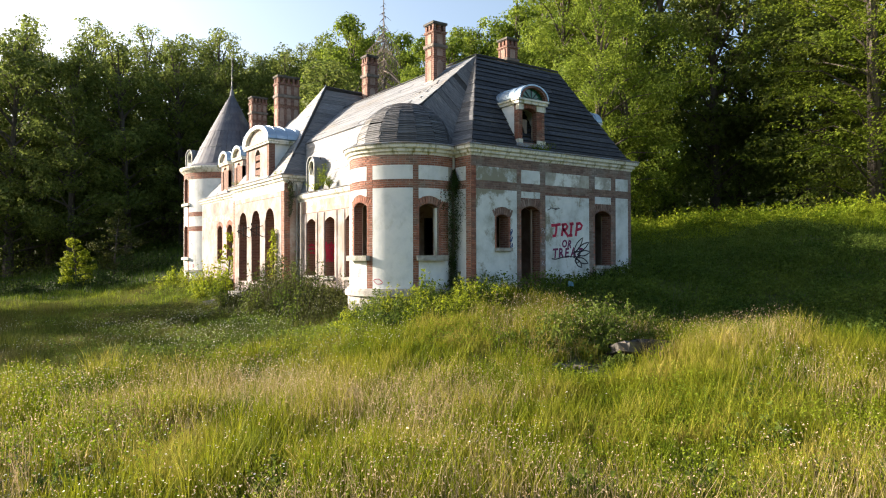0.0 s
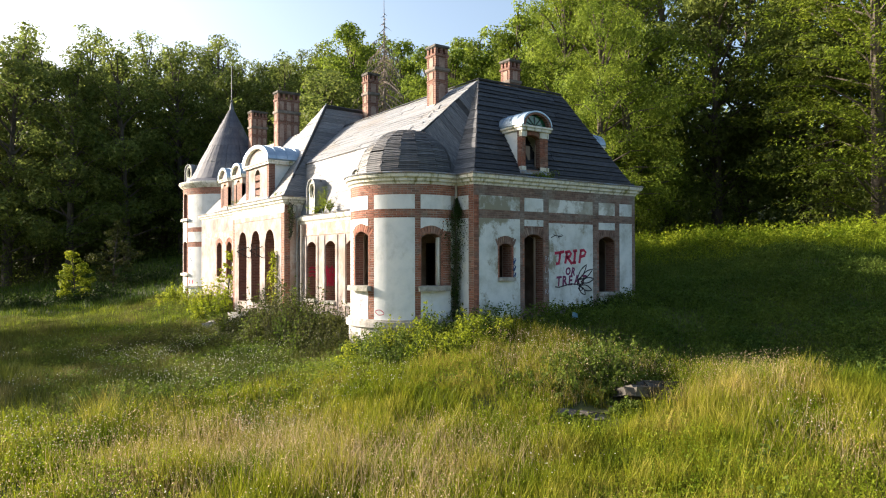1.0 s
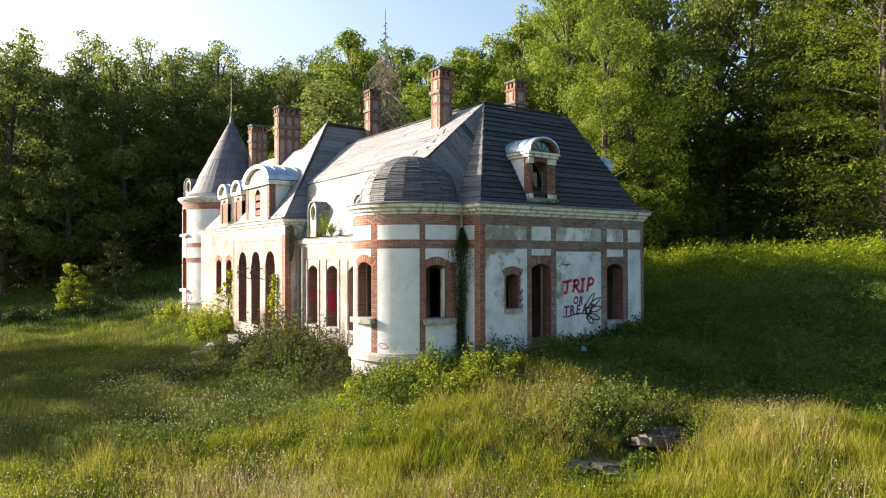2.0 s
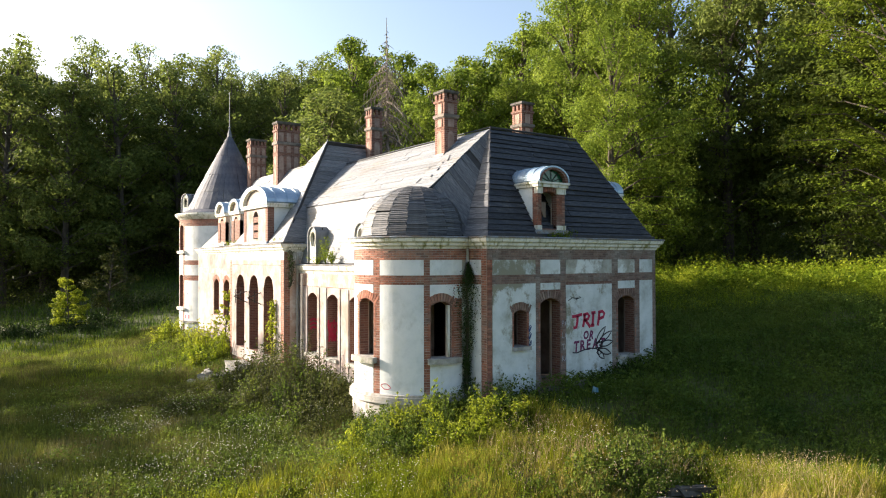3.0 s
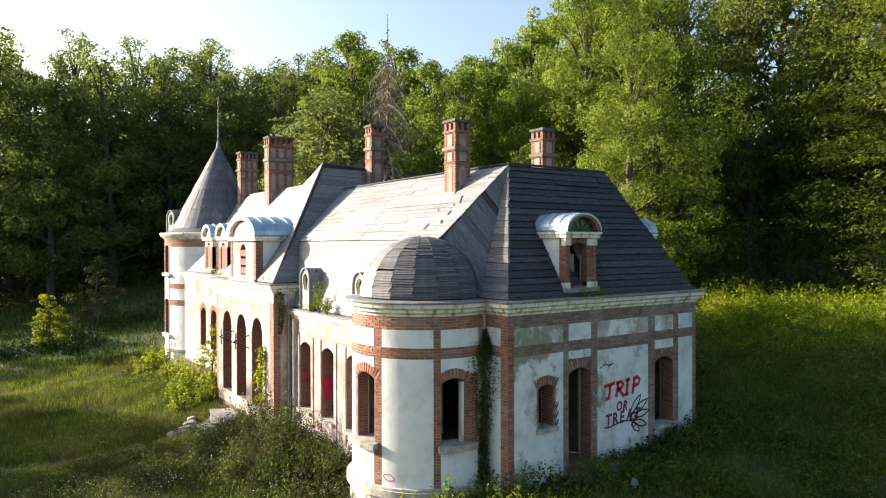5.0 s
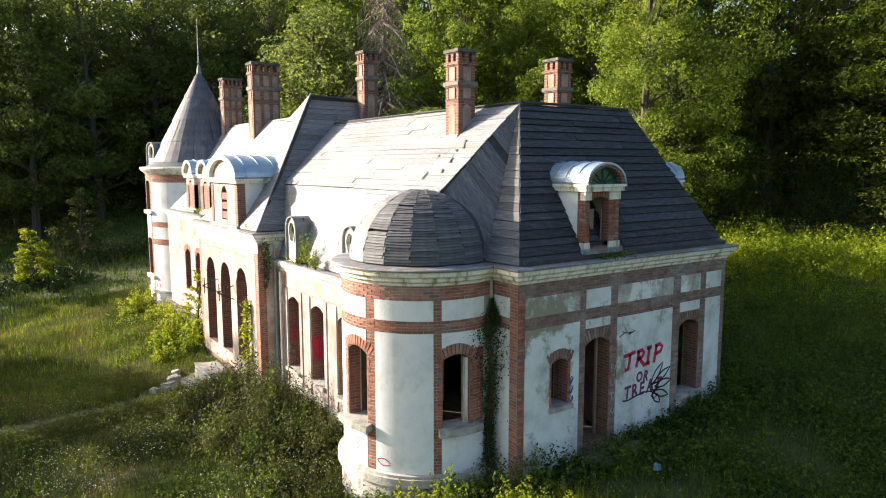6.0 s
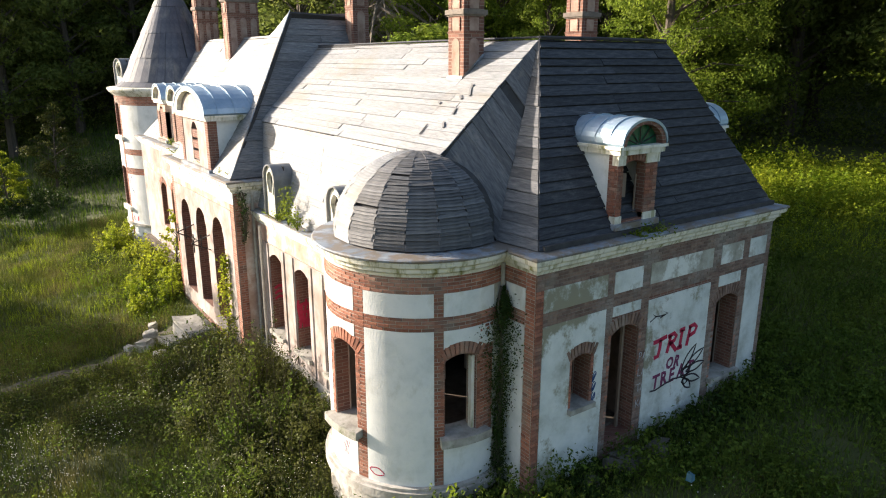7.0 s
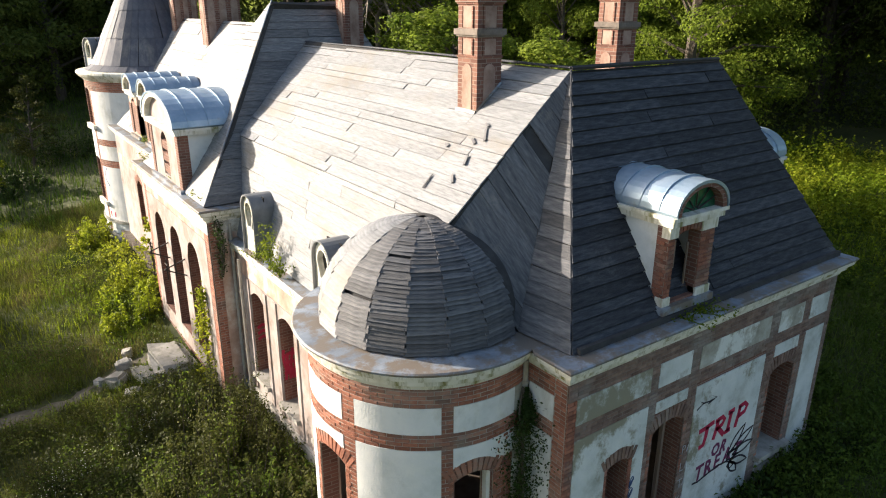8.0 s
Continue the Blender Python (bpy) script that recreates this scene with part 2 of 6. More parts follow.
M_SEED = material("pinkish_seed_heads", [(0.42, 0.30, 0.18), (0.62, 0.49, 0.34)], 1.2, 0.8, by="world", vary=0.3, through_light=0.4)
M_PETAL = material("white_petals", [(0.66, 0.65, 0.52), (0.78, 0.77, 0.68)], 3, 0.7, by="world", through_light=0.3)


# ---- mesh helpers ----
class Geo:
    """Vertices and faces gathered for one mesh."""

    def __init__(self):
        self.v, self.f = [], []

    def add(self, pts, faces):
        k = len(self.v)
        self.v.extend(tuple(p) for p in pts)
        self.f.extend(tuple(k + i for i in face) for face in faces)

    def hexa(self, p):
        self.add(p, [(0, 3, 2, 1), (4, 5, 6, 7), (0, 1, 5, 4), (1, 2, 6, 5), (2, 3, 7, 6), (3, 0, 4, 7)])

    def box(self, x0, x1, y0, y1, z0, z1):
        self.hexa([(x0, y0, z0), (x1, y0, z0), (x1, y1, z0), (x0, y1, z0), (x0, y0, z1), (x1, y0, z1), (x1, y1, z1), (x0, y1, z1)])

    def prism(self, ring_a, ring_b):
        n = len(ring_a)
        self.add([*ring_a, *ring_b], [tuple(range(n - 1, -1, -1)), tuple(range(n, 2 * n)), *[(i, (i + 1) % n, n + (i + 1) % n, n + i) for i in range(n)]])

    def tube(self, pts, radii, sides=6):
        """A tapered round bar along points."""
        rings = []
        for i, p in enumerate(pts):
            a, b = Vector(pts[max(0, i - 1)]), Vector(pts[min(len(pts) - 1, i + 1)])
            d = (b - a).normalized()
            s = d.cross(Vector((0.3, 0.2, 1)) if abs(d.z) < 0.9 else Vector((1, 0.1, 0))).normalized()
            t = d.cross(s)
            rings.append([Vector(p) + float(radii[i]) * (math.cos(2 * math.pi * k / sides) * s + math.sin(2 * math.pi * k / sides) * t) for k in range(sides)])
        faces = [(r * sides + k, r * sides + (k + 1) % sides, (r + 1) * sides + (k + 1) % sides, (r + 1) * sides + k) for r in range(len(pts) - 1) for k in range(sides)]
        faces += [tuple(range(sides - 1, -1, -1)), tuple((len(pts) - 1) * sides + k for k in range(sides))]
        self.add([q for ring in rings for q in ring], faces)

    def pieces(self):
        """The connected pieces, each as a Geo of its own; corners closer than a millimetre count as one."""
        root = list(range(len(self.v)))

        def find(i):
            while root[i] != i:
                root[i] = root[root[i]]
                i = root[i]
            return i

        seen = {}
        for i, p in enumerate(self.v):
            key = tuple(round(c, 3) for c in p)
            root[find(i)] = find(seen.setdefault(key, i))
        for face in self.f:
            for i in face[1:]:
                root[find(i)] = find(face[0])
        groups = {}
        for face in self.f:
            groups.setdefault(find(face[0]), []).append(face)
        for faces in groups.values():
            g = Geo()
            for face in faces:
                g.add([self.v[i] for i in face], [tuple(range(len(face)))])
            yield g

    def mesh(self, name, mat, tidy=True, smooth=False, weld=False):
        me = bpy.data.meshes.new(name)
        me.from_pydata(self.v, [], self.f)
        if tidy:
            bm = bmesh.new()
            bm.from_mesh(me)
            if weld:
                bmesh.ops.remove_doubles(bm, verts=bm.verts, dist=0.0008)
            bmesh.ops.recalc_face_normals(bm, faces=bm.faces)
            bm.to_mesh(me)
            bm.free()
        if smooth:
            me.shade_smooth()
        me.materials.append(mat)
        return me


WORLD_BUILT = []


def part(name, geo, mat, parent=None, label="", tidy=True, smooth=False, weld=False):
    ob = new(name, geo.mesh(name, mat, tidy, smooth, weld) if isinstance(geo, Geo) else geo)
    ob.parent = parent
    if parent in WORLD_BUILT:
        ob.matrix_parent_inverse = Matrix.Translation(-parent.location)
    if label:
        tagged(ob, label)
    return ob


def thing(name, at, label, category, group="", kind=""):
    ob = tagged(new(name), label, category, group, kind)
    ob.empty_display_size = 0.2
    ob.location = at
    WORLD_BUILT.append(ob)
    return ob


def sheet_mesh(name, verts, faces, mat):
    """A mesh straight from arrays; all faces have the same number of corners."""
    me = bpy.data.meshes.new(name)
    verts, faces = np.asarray(verts, np.float32), np.asarray(faces, np.int32)
    k = faces.shape[1]
    me.vertices.add(len(verts))
    me.vertices.foreach_set("co", verts.ravel())
    me.loops.add(faces.size)
    me.loops.foreach_set("vertex_index", faces.ravel())
    me.polygons.add(len(faces))
    me.polygons.foreach_set("loop_start", np.arange(0, faces.size, k, dtype=np.int32))
    me.update(calc_edges=True)
    me.materials.append(mat)
    return me


# ---- the lie of the land ----
XS = [-400, -30, 0, 5, 8, 10.5, 13, 16, 20, 25, 30, 35, 42, 60, 120, 400]
ZS = [-2.2, -2.2, -2.05, -1.95, -1.6, -1.1, -0.5, -0.35, -0.05, 0.85, 1.75, 2.5, 2.5, 2.8, 12, 40]


# low mounds in the meadow: place, half widths, height
MOUNDS = ((15.3, 8.2, 1.4, 1.6, 0.48), (13.2, 12.2, 1.7, 1.3, 0.40), (10.5, 13.2, 2.0, 1.6, 0.30), (18.8, 8.0, 1.3, 1.5, 0.22), (11.0, 8.2, 1.4, 1.2, 0.2), (28.6, 14.6, 1.1, 1.0, 0.35))
FX = [-400, -30, 0, 5, 8, 10.5, 13, 16, 20, 25, 30, 35, 42, 60, 120, 400]
FZ = [-2.2, -2.2, -2.1, -2.05, -1.95, -1.8, -1.65, -1.6, -1.35, -0.15, 1.3, 2.25, 2.4, 2.8, 12, 40]


def land(x, y):
    """The ground's height, for numbers or arrays."""
    y = np.asarray(y)
    front = np.clip((16.2 - y) / 5.5, 0, 1)
    front = front * front * (3 - 2 * front)
    z = np.interp(x, XS, ZS) * (1 - front) + np.interp(x, FX, FZ) * front
    back = np.clip(y - 52, 0, 200)
    z = z + 0.10 * back * np.clip((np.asarray(x) + 5) / 30, 0, 1)
    for cx, cy, sx, sy, h in MOUNDS:
        z = z + h * np.exp(-(((x - cx) / sx) ** 2 + ((y - cy) / sy) ** 2))
    return z + 0.10 * np.sin(x * 0.7 + 1.3) * np.sin(y * 0.55) + 0.05 * np.sin(x * 1.9) * np.cos(y * 1.7 + 0.6)


def ground_sheet():
    gx = np.concatenate([np.linspace(-400, -30, 14), np.arange(-28, 60, 0.8), np.linspace(62, 400, 16)])
    gy = np.concatenate([np.linspace(-300, -12, 12), np.arange(-10, 80, 0.8), np.linspace(82, 500, 18)])
    xx, yy = np.meshgrid(gx, gy)
    zz = land(xx, yy)
    nx, ny = len(gx), len(gy)
    i = np.arange((ny - 1) * (nx - 1))
    a = (i // (nx - 1)) * nx + i % (nx - 1)
    me = sheet_mesh("ground", np.stack([xx.ravel(), yy.ravel(), zz.ravel()], 1), np.stack([a, a + 1, a + nx + 1, a + nx], 1), M_GROUND)
    me.shade_smooth()
    tagged(new("ground", me), "overgrown meadow ground sloping up beside a derelict villa", "ground", kind="structure")


ground_sheet()


# ---- walls: a surface given by a map from (along, height, outwards) to the world ----
def flat_map(ox, oy, ux, uy, nx, ny):
    return lambda u, z, d: Vector((ox + ux * u + nx * d, oy + uy * u + ny * d, z))


def round_map(cx, cy, r, a0):
    return lambda u, z, d: Vector((cx + (r + d) * math.cos(a0 - u / r), cy + (r + d) * math.sin(a0 - u / r), z))


def arch_top(o, u):
    """The height of an opening (u0, u1, sill, spring, apex) at u."""
    k = min(1.0, abs((u - (o[0] + o[1]) / 2) / ((o[1] - o[0]) / 2)))
    rise = o[4] - o[3]
    return o[3] + rise * (math.sqrt(max(0.0, 1 - k * k)) if rise > 0.35 * (o[1] - o[0]) else 1 - k * k)


def slab(geo, f, u0, u1, z0, z1, d0, d1, openings=(), step=9.0):
    """A solid sheet over a rectangle of the wall, with arched openings left free."""
    cuts = {u0, u1}
    for o in openings:
        cuts |= {o[0] + (o[1] - o[0]) * i / 8 for i in range(9)}
    n = max(1, math.ceil((u1 - u0) / step))
    cuts |= {u0 + (u1 - u0) * i / n for i in range(n + 1)}
    cuts = sorted(c for c in cuts if u0 - 1e-6 <= c <= u1 + 1e-6)
    for a, b in zip(cuts, cuts[1:]):
        if b - a < 1e-4:
            continue
        floor_a = floor_b = z0
        runs = []
        for o in sorted(openings, key=lambda o: o[2]):
            if o[0] < (a + b) / 2 < o[1]:
                runs.append((floor_a, floor_b, o[2], o[2]))
                floor_a, floor_b = arch_top(o, a), arch_top(o, b)
        runs.append((floor_a, floor_b, z1, z1))
        for la, lb, ha, hb in runs:
            la, lb, ha, hb = max(la, z0), max(lb, z0), min(ha, z1), min(hb, z1)
            if ha - la > 0.004 or hb - lb > 0.004:
                geo.hexa([f(a, la, d1), f(b, lb, d1), f(b, lb, d0), f(a, la, d0), f(a, max(ha, la), d1), f(b, max(hb, lb), d1), f(b, max(hb, lb), d0), f(a, max(ha, la), d0)])


def brick_mesh():
    g = Geo()
    back = [(-0.5, 0.5, -0.5), (0.5, 0.5, -0.5), (0.5, 0.5, 0.5), (-0.5, 0.5, 0.5)]
    side = [(x, -0.38, z) for x, _, z in back]
    face = [(x * 0.95, -0.5, z * 0.84) for x, _, z in back]
    g.add(back + side + face, [(0, 1, 2, 3), *[(i, (i + 1) % 4, 4 + (i + 1) % 4, 4 + i) for i in range(4)], *[(4 + i, 4 + (i + 1) % 4, 8 + (i + 1) % 4, 8 + i) for i in range(4)], (11, 10, 9, 8)])
    return g.mesh("brick", M_BRICK)


BRICK = brick_mesh()
BRICK_V = [v.co.copy() for v in BRICK.vertices]
BRICK_F = [tuple(p.vertices) for p in BRICK.polygons]
COURSE, LENGTH = 0.072, 0.232
far_bricks, old_bricks = Geo(), Geo()
near_count = [0]


def lay_brick(f, u, z, length, height, wall_part, near, turn=0.0, proud=0.014):
    """One brick on the wall, turned in the wall's plane."""
    proud += random.uniform(-0.004, 0.004)
    o, du, dz = f(u, z, proud), (f(u + 0.01, z, proud) - f(u - 0.01, z, proud)).normalized(), Vector((0, 0, 1))
    x, up = du * math.cos(turn) + dz * math.sin(turn), dz * math.cos(turn) - du * math.sin(turn)
    out = (f(u, z, 1) - f(u, z, 0)).normalized()
    y = -out
    o = o - out * 0.03
    m = Matrix(((x.x * length, y.x * 0.06, up.x * height, o.x), (x.y * length, y.y * 0.06, up.y * height, o.y), (x.z * length, y.z * 0.06, up.z * height, o.z), (0, 0, 0, 1)))
    if near == "always" or near is True and near_count[0] < 320:
        near_count[0] += near != "always"
        ob = new("brick", BRICK)
        ob.parent = wall_part
        ob.matrix_basis = m
    else:
        (old_bricks if near == "old" else far_bricks).add([m @ v for v in BRICK_V], BRICK_F)


def brick_field(f, u0, u1, z0, z1, openings, wall_part, near=False):
    rows = max(1, round((z1 - z0) / COURSE))
    ch = (z1 - z0) / rows
    for r in range(rows):
        z = z0 + (r + 0.5) * ch
        u = u0 - (LENGTH / 2 if r % 2 else 0)
        while u < u1 - 0.01:
            a, b = max(u, u0), min(u + LENGTH, u1)
            u += LENGTH
            if b - a < 0.05:
                continue
            mid = (a + b) / 2
            if any(o[0] - 0.01 < mid < o[1] + 0.01 and o[2] < z < arch_top(o, mid) + 0.03 for o in openings):
                continue
            lay_brick(f, mid, z, b - a - 0.012, ch - 0.012, wall_part, near)


def arch_bricks(f, o, wall_part, near=False, size=0.24, over=0.10):
    """A ring of bricks on edge over an opening."""
    n = max(5, round((o[1] - o[0] + 2 * over) / 0.078))
    half, mid = (o[1] - o[0]) / 2, (o[0] + o[1]) / 2
    rise = max(0.02, o[4] - o[3])
    big = max(1.3 * half, (half * half + rise * rise) / (2 * rise))
    big = max(big, 0.75)
    limit = math.asin(min(1, half / big)) + over / big
    for i in range(n):
        t = -limit + 2 * limit * (i + 0.5) / n
        rr = big + size / 2 + 0.005
        lay_brick(f, mid + rr * math.sin(t), o[4] - big + rr * math.cos(t), 2 * limit * big / n - 0.008, size, wall_part, near, -t, 0.02)


house = thing("house", (15, 25, -0.4), "derelict white stucco and red brick villa with grey board roofs", "house")


def wall(name, f, u0, u1, z0, z1, openings=(), bricks=(), panels=(), thick=0.42, step=9.0, label="", near=False, arches=True):
    g = Geo()
    slab(g, f, u0, u1, z0, z1, -thick, 0, openings, step)
    w = part(name, g, M_CHIMNEY, house, label, weld=True)
    for a, b, lo, hi, mat in panels:
        p = Geo()
        slab(p, f, a, b, lo, hi, -0.01, 0.018, [(o[0] - 0.08, o[1] + 0.08, o[2] - 0.05, o[3] + 0.22, o[4] + 0.25) for o in openings] if arches else openings, step)
        if p.v:
            for piece in p.pieces():
                part("stucco_panel", piece, mat, w, weld=True)
    lining = Geo()
    slab(lining, f, u0, u1, max(z0, 0.0), z1 - 0.05, -thick - 0.03, -thick - 0.002, openings, step)
    part("inner_plaster", lining, M_PLASTER, w, "stained cream inner plaster", weld=True)
    bed = Geo()
    for a, b, lo, hi in bricks:
        brick_field(f, a, b, lo, hi, openings, w, near)
        slab(bed, f, a, b, lo, hi, -0.01, 0.006, openings, step)
    if bed.v:
        part("mortar_bed", bed, M_MORTAR_OLD if near == "old" else M_MORTAR, w, "mortar between the bricks", weld=True)["kind"] = "stuff"
    if arches:
        for o in openings:
            arch_bricks(f, o, w, near)
            brick_field(f, o[0] - 0.09, o[0] - 0.005, o[2], o[3] + 0.05, (), w)
            brick_field(f, o[1] + 0.005, o[1] + 0.09, o[2], o[3] + 0.05, (), w)
    return w


def sill(f, u0, u1, z, wall_part, deep=0.12, step=9.0, thick=0.10, mat=None):
    g = Geo()
    slab(g, f, u0, u1, z - thick, z + 0.012, -0.40, deep, (), step)
    part("window_sill", g, mat or M_STONE, wall_part, "weathered stone sill", weld=True)


LO, BAND0, BAND1, FRIEZE, TOP = -0.55, 2.93, 3.20, 3.64, 3.98
W, N, D = M_STUCCO, M_WORN, M_STUCCO_DIRTY

# bay, at the corner: half a drum under a domed roof
BAY = (12.28, 19.67, 1.88)
bay_map = round_map(*BAY, radians(-66))
ang = lambda deg: BAY[2] * radians(-66 - deg)
bay_right, bay_left = (ang(-90), ang(-109.8), 0.82, 2.32, 2.44), (ang(-163.4), ang(-185.7), 0.82, 2.38, 2.52)
bay_right = (min(bay_right[:2]), max(bay_right[:2]), *bay_right[2:])
BL = ang(-254.5)
p2a, p2b, p1a, p1b = ang(-110.5), ang(-116), ang(-156), ang(-163.5)
jamb = ang(-77.5)
bay_open = (bay_right, bay_left)
bay = wall("bay_wall", bay_map, 0, BL, -0.45, TOP, bay_open,
           [(p2a, p2b, -0.2, FRIEZE), (p1a, p1b, -0.2, FRIEZE), (jamb, bay_right[0], 0.7, BAND0), (bay_left[1], bay_left[1] + 0.16, 0.7, BAND0), (0, BL, BAND0, BAND1), (0, BL, FRIEZE, TOP)],
           [(p2b, p1a, -0.2, BAND0, W), (p2b, p1a, BAND1, FRIEZE, W), (jamb, p2a, BAND1, FRIEZE, W), (jamb, p2a, 2.52, BAND0, W), (jamb, p2a, -0.2, 0.68, W), (0.05, jamb, -0.2, BAND0, N), (0.05, jamb, BAND1, FRIEZE, N), (p1b, bay_left[1] + 0.16, -0.2, 0.70, W), (p1b, bay_left[1] + 0.16, 2.60, BAND0, W), (p1b, BL, BAND1, FRIEZE, W), (bay_left[1] + 0.16, BL, -0.2, BAND0, W)],
           step=0.05, thick=0.27, label="rounded white stucco bay with red brick bands", near=True)
sill(bay_map, jamb + 0.18, bay_right[1] + 0.10, bay_right[2], bay, 0.20, 0.05, 0.15)
sill(bay_map, bay_left[0] - 0.14, bay_left[1] + 0.14, bay_left[2], bay, 0.22, 0.05, 0.15)
g = Geo()
slab(g, bay_map, 0, BL, -0.26, -0.20, -0.3, 0.11, (), 0.05)
slab(g, bay_map, 0, BL, -0.44, -0.26, -0.3, 0.17, (), 0.05)
slab(g, bay_map, 0, BL, -1.7, -0.44, -0.3, 0.08, (), 0.05)
part("bay_plinth", g, M_PLINTH, house, "weathered stone plinth round the bay", weld=True)

g = Geo()
slab(g, bay_map, bay_right[0] + 0.005, bay_right[0] + 0.075, bay_right[2] + 0.02, 2.33, -0.16, -0.05, (), 0.05)
part("window_post", g, M_CORNICE, house, "pale wooden upright that remains in the bay window", weld=True)

# end pavilion: short front
front_map = flat_map(13.08, 17.02, 1, 0, 0, -1)
win_a, door_o, win_b = (0.92, 1.42, 1.06, 2.06, 2.14), (1.97, 2.80, -0.05, 2.30, 2.46), (5.46, 6.29, 0.46, 2.28, 2.43)
FW = 7.4
front_bricks = [(-0.08, 0.10, FRIEZE, TOP), (0.10, FW, BAND0, BAND1), (0.10, FW, FRIEZE, TOP), (1.77, 1.97, LO, FRIEZE), (2.80, 3.05, LO, FRIEZE), (5.15, 5.46, LO, FRIEZE), (6.29, 6.55, LO, FRIEZE), (7.22, FW, LO, FRIEZE)]
front_panels = [(0.10, 1.77, LO, BAND0, D), (0.10, 1.77, BAND1, FRIEZE, D), (1.97, 2.80, BAND1, FRIEZE, D), (1.97, 2.80, 2.72, BAND0, D), (3.05, 5.15, BAND1, FRIEZE, N), (5.46, 6.29, BAND1, FRIEZE, N), (6.55, 7.22, BAND1, FRIEZE, D), (3.05, 5.15, LO, BAND0 - 0.08, D), (5.46, 6.29, 2.68, BAND0, D), (5.46, 6.29, LO, 0.34, D), (6.55, 7.22, LO, BAND0, D)]
front = wall("front_wall", front_map, -0.08, FW, LO, TOP, (win_a, door_o, win_b), front_bricks, front_panels, label="stained white stucco end wall with brick strips", near="old")
brick_field(front_map, -0.08, 0.10, LO, FRIEZE, (), front, True)
sill(front_map, 0.83, 1.52, 1.06, front, 0.12)
sill(front_map, 5.38, 6.48, 0.46, front, 0.14)
sill(front_map, 5.48, 6.30, 0.16, front, 0.08)
side_map = flat_map(13.00, 17.02, 0, 1, -1, 0)
wall("return_wall", side_map, 0.02, 0.98, LO, TOP, (), [(0.02, 0.27, LO, TOP), (0.27, 0.98, BAND0, BAND1), (0.27, 0.98, FRIEZE, TOP)], [(0.27, 0.90, LO, BAND0, W), (0.27, 0.80, BAND1, FRIEZE, W)])
right_map = flat_map(20.48, 17.02, 0, 1, 1, 0)
wall("right_wall", right_map, 0.02, 5.4, LO, TOP, ((2.2, 3.1, 0.6, 2.4, 2.6),), [(0.02, 0.3, LO, TOP)], [(0.3, 5.4, LO, TOP, W)], arches=False)

# long front: low wing between bay and central pavilion
long_map = flat_map(11.78, 21.40, 0, 1, -1, 0)
long_open = tuple((c - 21.40 - 0.45, c - 21.40 + 0.45, 0.05, 2.20, 2.38) for c in (22.70, 24.48, 26.22))
WING = 3.14
long_panels = [(0, 6.15, -0.45, 2.62, M_SUN_STUCCO), (0, 6.15, 2.64, WING, M_PINK)]
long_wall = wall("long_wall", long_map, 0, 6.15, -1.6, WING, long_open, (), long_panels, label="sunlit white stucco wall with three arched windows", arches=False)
for o in long_open:
    sill(long_map, o[0] - 0.06, o[1] + 0.06, o[2], long_wall, 0.14)
g = Geo()
slab(g, long_map, -0.1, 6.15, -1.6, -0.45, -0.2, 0.08, ((0.55, 0.85, -0.95, -0.7, -0.66), (2.4, 2.7, -0.95, -0.7, -0.66)))
part("long_plinth", g, M_PLINTH, house, "weathered stone plinth with small vents", weld=True)

# central pavilion with three tall arches, and its short return
mid_map = flat_map(11.15, 27.55, 0, 1, -1, 0)
mid_open = tuple((c - 27.55 - 0.56, c - 27.55 + 0.56, -0.30, 2.42, 2.98) for c in (29.20, 30.95, 32.70))
mid = wall("arcade_wall", mid_map, 0, 6.6, -1.6, TOP, mid_open, [(0, 0.3, -0.8, FRIEZE), (6.3, 6.6, -0.8, FRIEZE)], [(0.3, 6.3, -0.8, 3.42, M_SUN_STUCCO), (0, 6.6, FRIEZE, TOP, W), (0.3, 6.3, 3.44, FRIEZE, M_PINK)], label="sunlit stucco wall with three tall arched openings", arches=False)
back_map = flat_map(11.15, 27.55, 1, 0, 0, -1)
wall("pavilion_return", back_map, 0.02, 1.4, -1.6, TOP, (), [(0.02, 0.24, -0.9, TOP)], [(0.24, 1.4, -0.9, FRIEZE, M_PINK), (0.24, 1.4, FRIEZE, TOP, N)])
far_map = flat_map(11.88, 34.15, 0, 1, -1, 0)
far_open = ((2.45, 3.3, 0.75, 2.4, 2.62), (4.15, 5.0, 0.75, 2.4, 2.62))
wall("far_wall", far_map, -0.5, 9.0, -1.6, TOP, far_open, [(far_open[0][0] - 0.2, far_open[0][0], 0.75, 2.5), (far_open[1][1], far_open[1][1] + 0.2, 0.75, 2.5), ], [(0, 9, -0.8, BAND0, M_SUN_STUCCO), (0, 9, BAND0, BAND1, M_PINK), (0, 9, BAND1, TOP, M_SUN_STUCCO)], label="stucco wall of the far wing")

# round tower
TOWER = (14.18, 43.8, 2.85)
tower_map = round_map(*TOWER, radians(-60))
TL = TOWER[2] * radians(200)
ta = lambda deg: TOWER[2] * radians(-60 - deg)
tower_open = ((ta(-172), ta(-186), 0.9, 2.7, 2.8), (ta(-172), ta(-186), 4.2, 5.6, 5.7))
